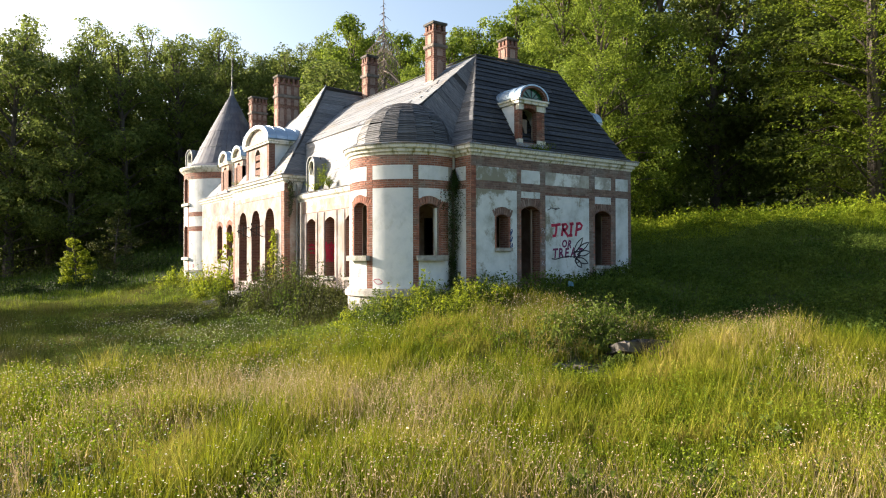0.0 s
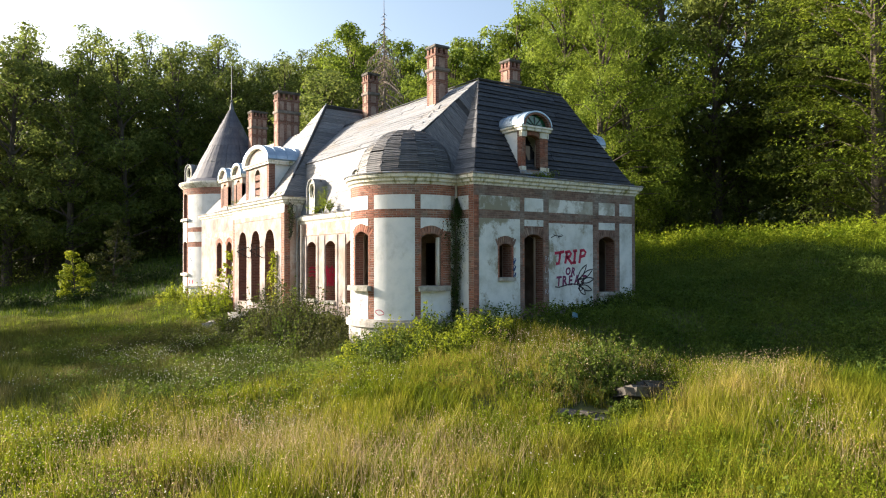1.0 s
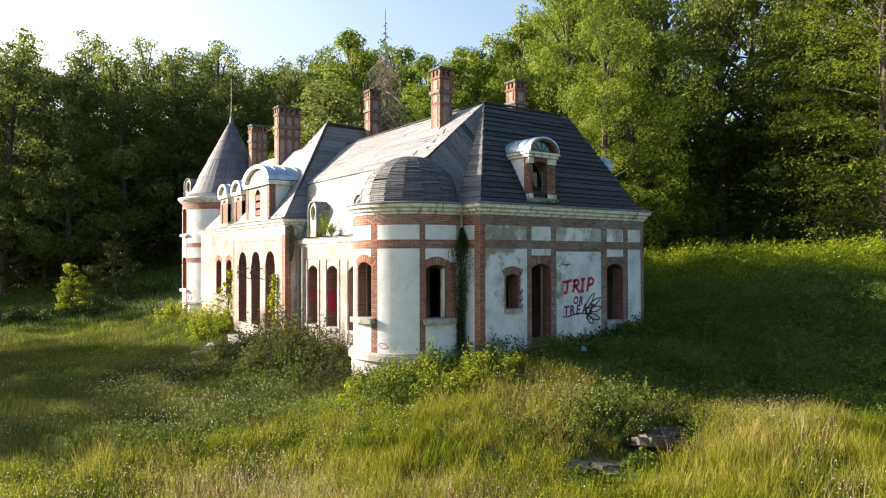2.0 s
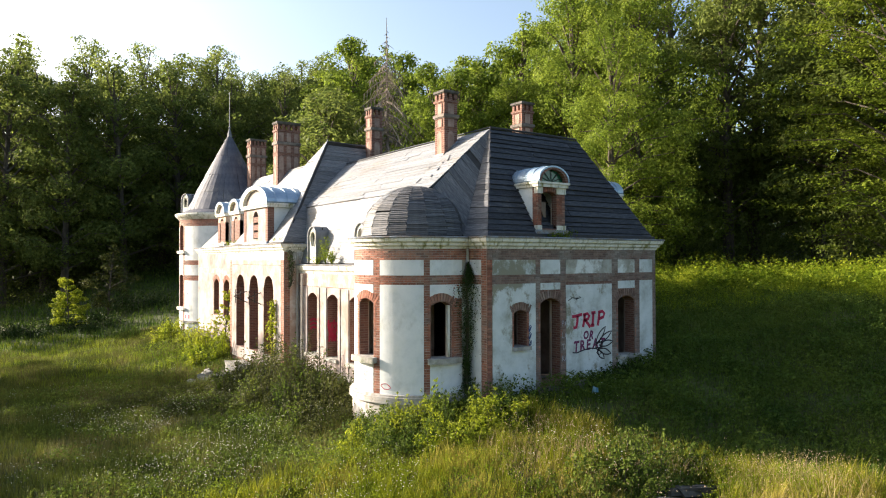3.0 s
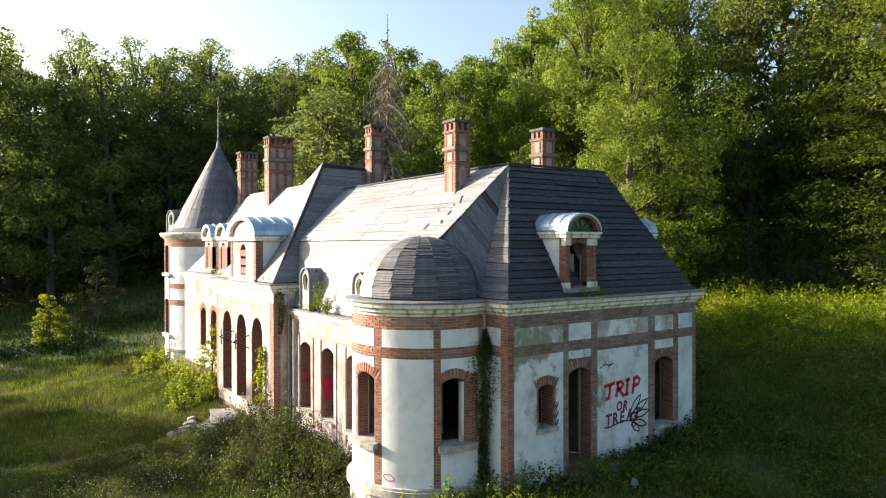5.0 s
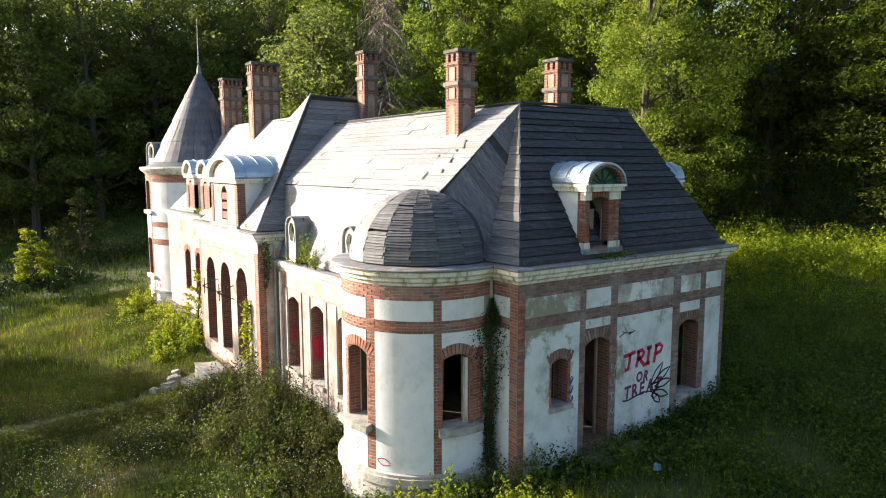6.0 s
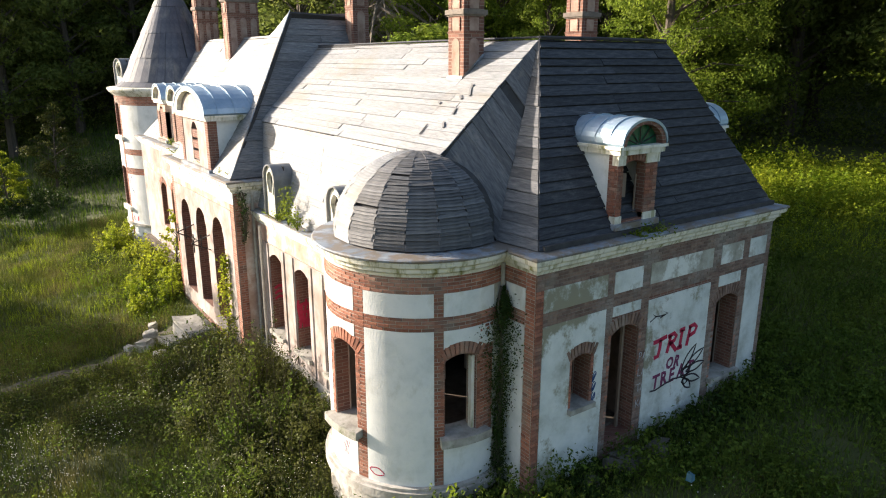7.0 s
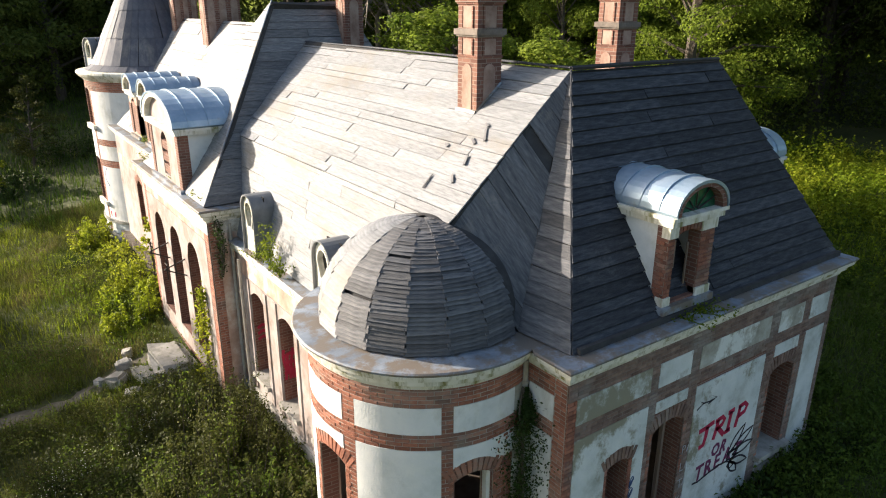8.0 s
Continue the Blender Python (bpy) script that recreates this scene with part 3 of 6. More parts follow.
tower = wall("tower_wall", tower_map, 0, TL, -1.6, 6.0, tower_open, [(0, TL, 2.45, 2.75), (0, TL, 3.35, 3.62), (0, TL, 5.6, 6.0), (ta(-168), ta(-172), -0.5, 5.6), (ta(-186), ta(-190), -0.5, 5.6)],
             [(0, ta(-168), -0.5, 2.45, W), (0, ta(-168), 2.75, 3.35, W), (0, ta(-168), 3.62, 5.6, W), (ta(-190), TL, -0.5, 5.6, W), (ta(-172), ta(-186), -0.5, 5.6, W)], step=0.2, label="round white stucco corner tower with brick bands", arches=False)
g = Geo()
slab(g, tower_map, 0, TL, -1.6, -0.5, -0.3, 0.12, (), 0.2)
slab(g, tower_map, 0, TL, 0.0, 0.12, -0.3, 0.10, (), 0.2)
part("tower_plinth", g, M_STONE, house, "stone plinth of the round tower", weld=True)
for z in (0.72, 4.02):
    g = Geo()
    slab(g, tower_map, ta(-166), ta(-192), z, z + 0.15, -0.2, 0.16, (), 0.2)
    part("tower_sill", g, M_CORNICE, house, weld=True)


# ---- closed rear, floor and ceiling of the villa ----
def plan_box(name, x0, x1, y0, y1, z0, z1, mat, label=""):
    b = Geo()
    b.box(x0, x1, y0, y1, z0, z1)
    return part(name, b, mat, house, label)


plan_box("rear_wall", 18.4, 18.8, 22.4, 43.0, -0.6, TOP, M_STUCCO, "rear wall of the villa")
plan_box("rear_wall", 18.8, 20.46, 22.4, 22.8, -0.6, TOP, M_STUCCO)
plan_box("rear_wall", 12.4, 18.4, 43.0, 43.4, -0.6, TOP, M_STUCCO)
# inner walls in darkened plaster imitate rooms without light; paler ones are plain plaster
plan_box("inner_wall", 16.1, 16.4, 17.46, 27.9, 0.02, 3.88, M_DARK_INNER)
plan_box("inner_wall", 13.10, 14.0, 21.2, 21.45, 0.02, 3.88, M_PLASTER)
plan_box("inner_wall", 14.0, 14.75, 21.2, 21.45, 2.25, 3.88, M_PLASTER)
plan_box("inner_wall", 14.75, 16.08, 21.2, 21.45, 0.02, 3.88, M_PLASTER)
plan_box("inner_wall", 13.22, 16.08, 24.2, 24.45, 0.02, 3.88, M_DARK_INNER)
plan_box("inner_wall", 13.0, 13.2, 21.47, 28.18, 0.02, 3.88, M_DARK_INNER)
plan_box("inner_wall", 12.25, 18.38, 28.2, 28.5, 0.02, 3.88, M_PLASTER)
plan_box("inner_wall", 14.2, 14.5, 28.52, 43.0, -0.2, 3.88, M_DARK_INNER)
plan_box("floor", 11.60, 18.38, 28.0, 42.9, -0.6, -0.30, M_FLOOR, "rubble-strewn inner floor")
plan_box("floor", 13.52, 20.04, 17.46, 19.6, -0.6, 0.0, M_FLOOR, "rubble-strewn inner floor")
plan_box("floor", 12.22, 20.04, 19.6, 27.98, -0.6, 0.0, M_FLOOR, "rubble-strewn inner floor")
plan_box("floor", 12.22, 13.5, 18.3, 19.58, -0.6, 0.0, M_FLOOR)
plan_box("floor", 10.75, 12.20, 18.75, 20.8, -0.6, 0.0, M_FLOOR)
plan_box("attic_floor", 13.52, 20.04, 17.46, 19.6, 3.90, 4.02, M_WOOD, "board ceiling under the roofs")
plan_box("attic_floor", 12.22, 20.04, 19.6, 42.9, 3.90, 4.02, M_WOOD, "board ceiling under the roofs")
plan_box("attic_floor", 12.22, 13.5, 18.3, 19.58, 3.90, 4.02, M_WOOD)
plan_box("attic_floor", 10.75, 12.20, 18.75, 20.8, 3.90, 4.02, M_WOOD)

# ---- cornices ----
ARC = [(BAY[0] + BAY[2] * math.cos(radians(a)), BAY[1] + BAY[2] * math.sin(radians(a))) for a in np.linspace(-66, -254.5, 40)]
EAVES = [(20.48, 22.8), (20.48, 17.02), (13.00, 17.02), (13.00, 17.96), *ARC[1:-1], (11.78, 21.48)]
EAVES_MID = [(12.7, 27.55), (11.15, 27.55), (11.15, 34.15), (11.88, 34.15), (11.88, 42.2)]


def sweep(geo, path, profile):
    """A moulding along a plan line; the profile is (outwards, height); outwards is to the line's left."""
    rings = []
    for i, p in enumerate(path):
        p = Vector(p)
        ds = [(Vector(path[j + 1]) - Vector(path[j])).normalized() for j in (i - 1, i) if 0 <= j < len(path) - 1]
        ns = [Vector((-d.y, d.x)) for d in ds]
        m = (ns[0] + ns[-1]).normalized()
        k = 1 / max(0.4, m.dot(ns[0]))
        rings.append([(p.x + m.x * d * k, p.y + m.y * d * k, z) for d, z in profile])
    for a, b in zip(rings, rings[1:]):
        geo.prism(a, b)


CORNICE = [(-0.3, 3.96), (0.03, 3.96), (0.05, 4.02), (0.11, 4.06), (0.12, 4.13), (0.19, 4.17), (0.21, 4.24), (0.20, 4.285), (-0.3, 4.285)]
LEDGE = [(-0.55, 4.289), (0.225, 4.289), (0.235, 4.27), (0.245, 4.305), (0.22, 4.325), (-0.55, 4.345)]
g, l = Geo(), Geo()
for line in (EAVES, EAVES_MID):
    sweep(g, line, CORNICE)
    sweep(l, line, LEDGE)
EAVES_LOW = [(11.78, 21.30), (11.78, 27.53)]
sweep(g, EAVES_LOW, [(-0.3, 3.12), (0.03, 3.12), (0.05, 3.20), (0.12, 3.26), (0.15, 3.36), (0.14, 3.42), (-0.3, 3.42)])
sweep(l, EAVES_LOW, [(-0.6, 3.424), (0.16, 3.424), (0.18, 3.445), (0.16, 3.465), (-0.6, 3.53)])
part("cornice", g, M_CORNICE, house, "cream painted moulded cornice with green stains", weld=True)
part("gutter_ledge", l, M_LEDGE, house, "grey sheet ledge above the cornice", weld=True)
CIRC = [(TOWER[0] + TOWER[2] * math.cos(radians(a)), TOWER[1] + TOWER[2] * math.sin(radians(a))) for a in np.linspace(0, -360, 49)]
g = Geo()
sweep(g, CIRC, [(-0.6, 6.0), (0.03, 6.0), (0.12, 6.1), (0.2, 6.16), (0.28, 6.28), (0.27, 6.36), (-0.6, 6.42)])
part("tower_cornice", g, M_CORNICE, house, "moulded cornice of the round tower", weld=True)
part("brickwork", far_bricks, M_BRICKS, house, "red bricks of bands, strips and arches", tidy=False)["kind"] = "stuff"
part("weathered_brickwork", old_bricks, M_BRICKS_OLD, house, "faded grey-brown bricks of the end wall", tidy=False)["kind"] = "stuff"


# ---- roofs of lapped boards ----
def roof_face(name, corners, width, long_board=3.4, label="", seed=1, gaps=(), boards=True, lap=0.010, mat=None, slits=(0.002, 0.003, 0.005, 0.012)):
    """A board roof over a flat polygon; corners[0] to corners[1] is the eave."""
    rnd = random.Random(seed)
    p = [Vector(c) for c in corners]
    u = (p[1] - p[0]).normalized()
    n = u.cross(p[2] - p[0]).normalized()
    v = n.cross(u)
    flat = [((q - p[0]).dot(u), (q - p[0]).dot(v)) for q in p]
    at = lambda a, b, d: p[0] + u * a + v * b + n * d
    top = max(b for _, b in flat)

    def reach(b):
        xs = []
        for (a0, b0), (a1, b1) in zip(flat, flat[1:] + flat[:1]):
            if min(b0, b1) - 1e-6 <= b <= max(b0, b1) + 1e-6 and abs(b1 - b0) > 1e-6:
                xs.append(a0 + (a1 - a0) * (b - b0) / (b1 - b0))
            elif abs(b1 - b0) <= 1e-6 and abs(b - b0) < 1e-4:
                xs += [a0, a1]
        return (min(xs), max(xs)) if xs else (0, 0)

    deck = Geo()
    deck.prism([at(a, b, -0.12) for a, b in flat], [at(a, b, -0.03) for a, b in flat])
    roof = part(name, deck, M_DECK, house, label)
    if not boards:
        return roof
    b0 = 0.0
    while b0 < top - 0.03:
        w = width * rnd.uniform(0.85, 1.2)
        b1 = min(top, b0 + w)
        l0, r0 = reach(b0 + 1e-5)
        l1, r1 = reach(min(b1, top - 1e-5))
        row = r0 - l0
        start = rnd.uniform(0.4, 1.0) * long_board
        cuts = [0.0]
        while start < row - 0.6:
            cuts.append(start)
            start += long_board * rnd.uniform(0.7, 1.3)
        cuts.append(row)
        for ca, cb in zip(cuts, cuts[1:]):
            fa, fb = ca / max(row, 1e-6), cb / max(row, 1e-6)
            xa0, xb0, xa1, xb1 = l0 + (r0 - l0) * fa, l0 + (r0 - l0) * fb, l1 + (r1 - l1) * fa, l1 + (r1 - l1) * fb
            xa1 = xa0 if 0 < ca else xa1
            xb1 = xb0 if cb < row else xb1
            if xb0 - xa0 < 0.04 and xb1 - xa1 < 0.04:
                continue
            mid_u, mid_v = (xa0 + xb0) / 2, (b0 + b1) / 2
            if any(g0 < mid_u < g1 and h0 < mid_v < h1 for g0, g1, h0, h1 in gaps):
                continue
            e = rnd.uniform(-0.006, 0.008)
            tip = rnd.uniform(-0.012, 0.012)
            mid = at((xa0 + xb0) / 2, b0, 0)
            slit = rnd.choice(slits)
            skew = rnd.uniform(-0.006, 0.006)
            ends = [(xa0 + 0.004, b0 + skew, lap + e + tip), (xb0 - 0.004, b0 - skew, lap + e - tip), (xb1 - 0.004, b1 - slit, 0.004 + e), (xa1 + 0.004, b1 - slit, 0.004 + e)]
            g = Geo()
            low = [at(a, b, d - 0.022) - mid for a, b, d in ends]
            high = [at(a, b, d) - mid for a, b, d in ends]
            inv = Matrix((u, v, n))
            g.hexa([inv @ q for q in low + high])
            ob = part("roof_board", g, mat or M_BOARD, roof)
            ob.matrix_basis = Matrix.Translation(mid) @ inv.transposed().to_4x4()
        b0 = b1
    return roof


R0 = 4.34
APEX = (15.06, 19.42, 8.0)
VALLEY_GAP = ((-9, 9, 1.80, 2.02),)
KINK = 12.53
FOLD, VALLEY, CORNER = (12.50, 19.27, 5.80), (12.98, 18.13, 4.36), (13.10, 17.12, R0)
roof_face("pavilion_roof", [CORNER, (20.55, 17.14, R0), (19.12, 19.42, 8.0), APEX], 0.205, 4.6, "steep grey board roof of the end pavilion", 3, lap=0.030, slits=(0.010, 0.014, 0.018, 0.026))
# darker board copy on the facets that lie in shade
roof_face("pavilion_roof", [VALLEY, CORNER, APEX], 0.21, 9, "", 4, mat=M_BOARD_SHADED)
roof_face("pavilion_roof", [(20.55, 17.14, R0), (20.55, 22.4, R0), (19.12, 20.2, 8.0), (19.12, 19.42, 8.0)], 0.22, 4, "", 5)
roof_face("valley_roof", [FOLD, VALLEY, APEX], 0.22, 4, "weathered board slope beside the dome, darkened for shade", 6, gaps=VALLEY_GAP, lap=0.006, mat=M_BOARD_SHADED)
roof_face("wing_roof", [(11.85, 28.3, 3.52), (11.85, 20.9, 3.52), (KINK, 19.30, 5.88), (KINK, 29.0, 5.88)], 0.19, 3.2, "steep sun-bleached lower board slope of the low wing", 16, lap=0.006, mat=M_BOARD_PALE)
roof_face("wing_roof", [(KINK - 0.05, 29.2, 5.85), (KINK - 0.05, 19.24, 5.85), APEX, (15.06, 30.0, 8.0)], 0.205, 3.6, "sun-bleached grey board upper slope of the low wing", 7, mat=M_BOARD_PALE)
roof_face("wing_roof", [(18.7, 19.6, R0), (18.7, 28.9, R0), (15.06, 29.7, 8.04), (15.06, 19.5, 8.0)], 0.22, 3.6, "", 8, boards=False)
roof_face("wing_roof", [(20.4, 22.4, R0), (15.0, 22.4, R0), (15.06, 19.5, 7.96), (19.12, 19.5, 7.96)], 0.22, 3.6, "", 9, boards=False)
MID_A, MID_B = (14.36, 30.32, 9.10), (16.55, 30.5, 9.12)
# central roof: mid tone in front, pale copy on its sunlit slope
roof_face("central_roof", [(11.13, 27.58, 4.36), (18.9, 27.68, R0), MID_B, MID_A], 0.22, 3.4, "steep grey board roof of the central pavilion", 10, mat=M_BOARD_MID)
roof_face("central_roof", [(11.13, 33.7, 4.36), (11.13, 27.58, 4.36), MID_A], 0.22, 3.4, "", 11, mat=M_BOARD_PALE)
roof_face("central_roof", [(18.9, 33.7, R0), (11.13, 33.7, 4.36), MID_A, MID_B], 0.22, 3.4, "", 12, boards=False)
roof_face("central_roof", [(18.9, 27.68, R0), (18.9, 33.7, R0), MID_B], 0.22, 3.4, "", 13, boards=False)
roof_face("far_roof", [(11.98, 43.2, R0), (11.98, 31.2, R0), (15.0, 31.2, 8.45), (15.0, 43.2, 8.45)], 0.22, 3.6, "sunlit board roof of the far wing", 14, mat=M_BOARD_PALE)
roof_face("far_roof", [(18.7, 31.2, R0), (18.7, 43.2, R0), (15.0, 43.2, 8.43), (15.0, 31.2, 8.43)], 0.22, 3.6, "", 15, boards=False)


# loose and broken boards near the end of the upper slope
rnd = random.Random(61)
slope = math.degrees(math.atan2(8.0 - 5.85, 15.06 - 12.48))
for x, y, ln, wd, turn in ((13.80, 20.05, 0.34, 0.045, 40), (13.66, 20.2, 0.20, 0.05, 62), (13.36, 20.0, 0.24, 0.05, 30), (13.50, 20.75, 0.14, 0.06, 75), (13.05, 19.95, 0.22, 0.045, 48), (12.90, 20.45, 0.30, 0.03, 12), (13.95, 20.2, 0.16, 0.05, 70)):
    g = Geo()
    g.hexa([(-ln / 2, -wd / 2, 0), (ln / 2, -wd / 2, 0.0), (ln / 2 - 0.05, wd / 2, 0.0), (-ln / 2, wd / 2, 0), (-ln / 2, -wd / 2, 0.018), (ln / 2, -wd / 2, 0.018), (ln / 2 - 0.05, wd / 2, 0.018), (-ln / 2, wd / 2, 0.018)])
    ob = part("broken_board", g, M_BOARD_MID, house, "loose broken roof board")
    ob.matrix_basis = pose(x, y, 8.0 + (x - 15.06) * math.tan(radians(slope)) + 0.025) @ pose(0, 0, 0, 0, -slope, 0) @ pose(0, 0, 0, rnd.uniform(-8, 8), rnd.uniform(-5, 5), turn)


def strip(name, a, b, width, mat, label=""):
    """A narrow flashing along a hip or ridge."""
    a, b = Vector(a), Vector(b)
    g = Geo()
    g.tube([a, (a + b) / 2 + Vector((0, 0, 0.01)), b], [width] * 3, 5)
    return part(name, g, mat, house, label)


strip("hip_flashing", (13.14, 17.14, R0 + 0.01), (15.06, 19.41, 8.01), 0.016, M_BOARD, "thin grey hip board")
# dark strip added for the shadow gap between roof and ledge
g = Geo()
g.box(13.2, 20.5, 17.05, 17.12, 4.335, 4.43)
part("eave_shadow_strip", g, M_DECK, house, "dark strip for the shadow gap along the foot of the roof")
strip("chimney_flashing", (14.13, 20.735, 7.24), (14.67, 20.735, 7.71), 0.03, M_LEDGE, "grey sheet flashing at the foot of a chimney")
strip("chimney_flashing", (14.125, 20.74, 7.22), (14.125, 21.30, 7.22), 0.05, M_LEDGE)
strip("ridge_flashing", (15.06, 19.42, 8.04), (19.1, 19.42, 8.03), 0.04, M_DECK)
strip("ridge_flashing", (15.06, 19.42, 8.05), (15.06, 29.8, 8.03), 0.025, M_BOARD)
strip("hip_flashing", (11.13, 27.58, R0 + 0.03), (14.36, 30.32, 9.12), 0.02, M_LEDGE)


# ---- dome of boards over the bay, cone of the tower ----
def gored_roof(name, centre, rings, gores, a0, a1, label, jitter=0.012, holes=(), mats=(M_BOARD_MID,)):
    """A round board roof: gores between two angles, each of straight lapped boards; rings are (radius, height)."""
    rnd = random.Random(21)
    core = Geo()
    n = 36
    loops = [[(centre[0] + (r - 0.05) * math.cos(2 * math.pi * k / n), centre[1] + (r - 0.05) * math.sin(2 * math.pi * k / n), z - 0.02) for k in range(n)] for r, z in rings]
    faces = [(i * n + k, i * n + (k + 1) % n, (i + 1) * n + (k + 1) % n, (i + 1) * n + k) for i in range(len(rings) - 1) for k in range(n)]
    core.add([q for loop in loops for q in loop], faces)
    dome = part(name, core, M_DECK, house, label)
    for k in range(gores):
        ga, gb = radians(a0 + (a1 - a0) * k / gores), radians(a0 + (a1 - a0) * (k + 1) / gores)
        shift = rnd.uniform(-0.05, 0.05)
        for row, ((r0, z0), (r1, z1)) in enumerate(zip(rings, rings[1:])):
            if (k, row) in holes:
                continue
            ragged = rnd.uniform(-0.018, 0.018)
            ta_, tb_ = ga + 0.004 + ragged, gb - 0.004 + ragged
            e = 0.012 + rnd.uniform(0, jitter)
            skew = rnd.uniform(-0.008, 0.008)
            pts = []
            for rr, zz, lift in ((r0, z0, 0.02 + e), (r1, z1, 0.0 + e)):
                pts.append([(rr + lift) * math.cos(ta_), (rr + lift) * math.sin(ta_), zz + shift * 0.1 + skew])
                pts.append([(rr + lift) * math.cos(tb_), (rr + lift) * math.sin(tb_), zz + shift * 0.1 - skew])
            q = [Vector((centre[0] + x, centre[1] + y, z)) for x, y, z in (pts[0], pts[1], pts[3], pts[2])]
            inward = Vector((centre[0], centre[1], (z0 + z1) / 2)) - (q[0] + q[2]) / 2
            inward = inward.normalized() * 0.03
            mid = (q[0] + q[1]) / 2
            x = (q[1] - q[0]).normalized()
            nrm = -(q[1] - q[0]).cross(q[2] - q[0]).normalized()
            fr = Matrix((x, nrm.cross(x), nrm))
            g = Geo()
            g.hexa([fr @ (c + inward - mid) for c in q] + [fr @ (c - mid) for c in q])
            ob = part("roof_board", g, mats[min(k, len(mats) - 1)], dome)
            ob.matrix_basis = Matrix.Translation(mid) @ fr.transposed().to_4x4()
    return dome


DR, DH, DZ = 1.67, 1.56, 4.37
dome_rings = [(DR * math.cos(t), DZ + DH * math.sin(t)) for t in np.linspace(0, radians(86), 38)]
# gore boards carry the light: pale towards the sun, shaded copy beyond
gored_roof("bay_dome", BAY[:2], dome_rings, 8, -70, -235, "half dome of weathered grey boards over the bay, painted paler towards the sun", 0.022, {(4, 11), (3, 22)}, (M_BOARD_SHADED, M_BOARD_SHADED, M_BOARD_SHADED, M_BOARD_SHADED, M_BOARD_MID, M_BOARD_PALE))
cone_rings = [(2.75, 6.40), (2.45, 6.62)] + [(2.45 * (1 - t) + 0.05, 6.62 + 4.75 * t) for t in (0.22, 0.45, 0.7, 1.0)]
gored_roof("tower_cone", TOWER[:2], cone_rings, 22, -35, -235, "conical blue-grey slate roof of the tower", 0.004, (), (M_CONE,))
g = Geo()
g.tube([(*TOWER[:2], 11.2), (*TOWER[:2], 11.45), (*TOWER[:2], 11.75)], [0.16, 0.12, 0.03], 8)
g.tube([(*TOWER[:2], 11.7), (*TOWER[:2], 11.78), (*TOWER[:2], 11.86)], [0.03, 0.09, 0.03], 8)
g.tube([(*TOWER[:2], 11.8), (*TOWER[:2], 14.0)], [0.03, 0.012], 6)
part("finial", g, M_LEAD, house, "grey metal finial with a thin rod")


# ---- dormers; built round a local front, x across, y into the roof ----
def dormer(m, half, z0, spring, apex, depth, window, brick_piers=True, bars=0, front_mat=M_STUCCO, glass=False, rim=0.10, blocks=False):
    holder = new("dormer")
    holder.parent = house
    holder.matrix_parent_inverse = Matrix.Translation(-house.location)
    holder.matrix_basis = m
    f = lambda u, z, d: Vector((u, -d, z))
    g = Geo()
    slab(g, f, -half + rim, half - rim, z0, spring, -0.22, 0, (window,), 9)
    part("dormer_front", g, front_mat, holder, weld=True)
    cheeks = Geo()
    for s in (-1, 1):
        cheeks = Geo()
        x0, x1 = sorted((s * (half - rim), s * (half - rim - 0.12)))
        cheeks.box(x0, x1, 0.22, depth, z0, spring)
        part("dormer_cheek", cheeks, M_STUCCO, holder)
    if brick_piers:
        for a, b in ((-half + rim, window[0]), (window[1], half - rim)):
            rows = int((window[3] - z0 - 0.12) / COURSE)
            if brick_piers == "edge":
                pier = Geo()
                edge = a if a < 0 else b - 0.24
                pier.box(edge - 0.012 * (a < 0), edge + 0.24 + 0.012 * (a > 0), -0.02, 0.26, z0, spring)
                part("brick_quoin", pier, M_CHIMNEY, holder, "red brick corner strip")
                continue
            if brick_piers == "far":
                pier = Geo()
                pier.box(a - 0.01, b, -0.02, 0.16, z0 + 0.12, window[3])
                part("brick_pier", pier, M_CHIMNEY, holder, "red brick jamb")
                continue
            for r in range(rows):
                zz = z0 + 0.12 + (r + 0.5) * COURSE
                cut = a + (b - a) * (0.62 if r % 2 else 0.38)
                lay_brick(f, (a + cut) / 2, zz, cut - a - 0.010, COURSE - 0.012, holder, "always")
                lay_brick(f, (cut + b) / 2, zz, b - cut - 0.010, COURSE - 0.012, holder, "always")
                side = -half + rim if a < 0 else half - rim
                g2 = (lambda u, z, d: Vector((-half + rim - d, u, z))) if a < 0 else (lambda u, z, d: Vector((half - rim + d, u, z)))
                lay_brick(g2, 0.09 + 0.04 * (r % 2), zz, 0.15, COURSE - 0.012, holder, "always")
        if brick_piers is True:
            arch_bricks(f, window, holder, "always", 0.16, 0.08)
    if bars:
        for i in range(bars):
            bl = Geo()
            zz = window[2] + (window[3] - window[2]) * (i + 0.5) / bars
            tall = 0.12 if bars > 1 else (window[4] - window[2]) / 2
            bl.box(window[0], window[1], 0.012, 0.2, zz - tall, zz + tall)
            part("brick_infill", bl, M_CHIMNEY, holder)
    band = Geo()
    band.box(-half - 0.05, half + 0.05, -0.10, depth * 0.8, spring, spring + 0.10)
    band.box(-half - 0.09, half + 0.09, -0.14, depth * 0.8, spring + 0.10, spring + 0.16)
    part("dormer_cornice", band, M_CORNICE, holder)
    rise, s2 = apex - spring - 0.16, spring + 0.16
    arc = [(half * math.cos(t), s2 + rise * math.sin(t)) for t in np.linspace(0, math.pi, 17)]
    shell, lip = Geo(), Geo()
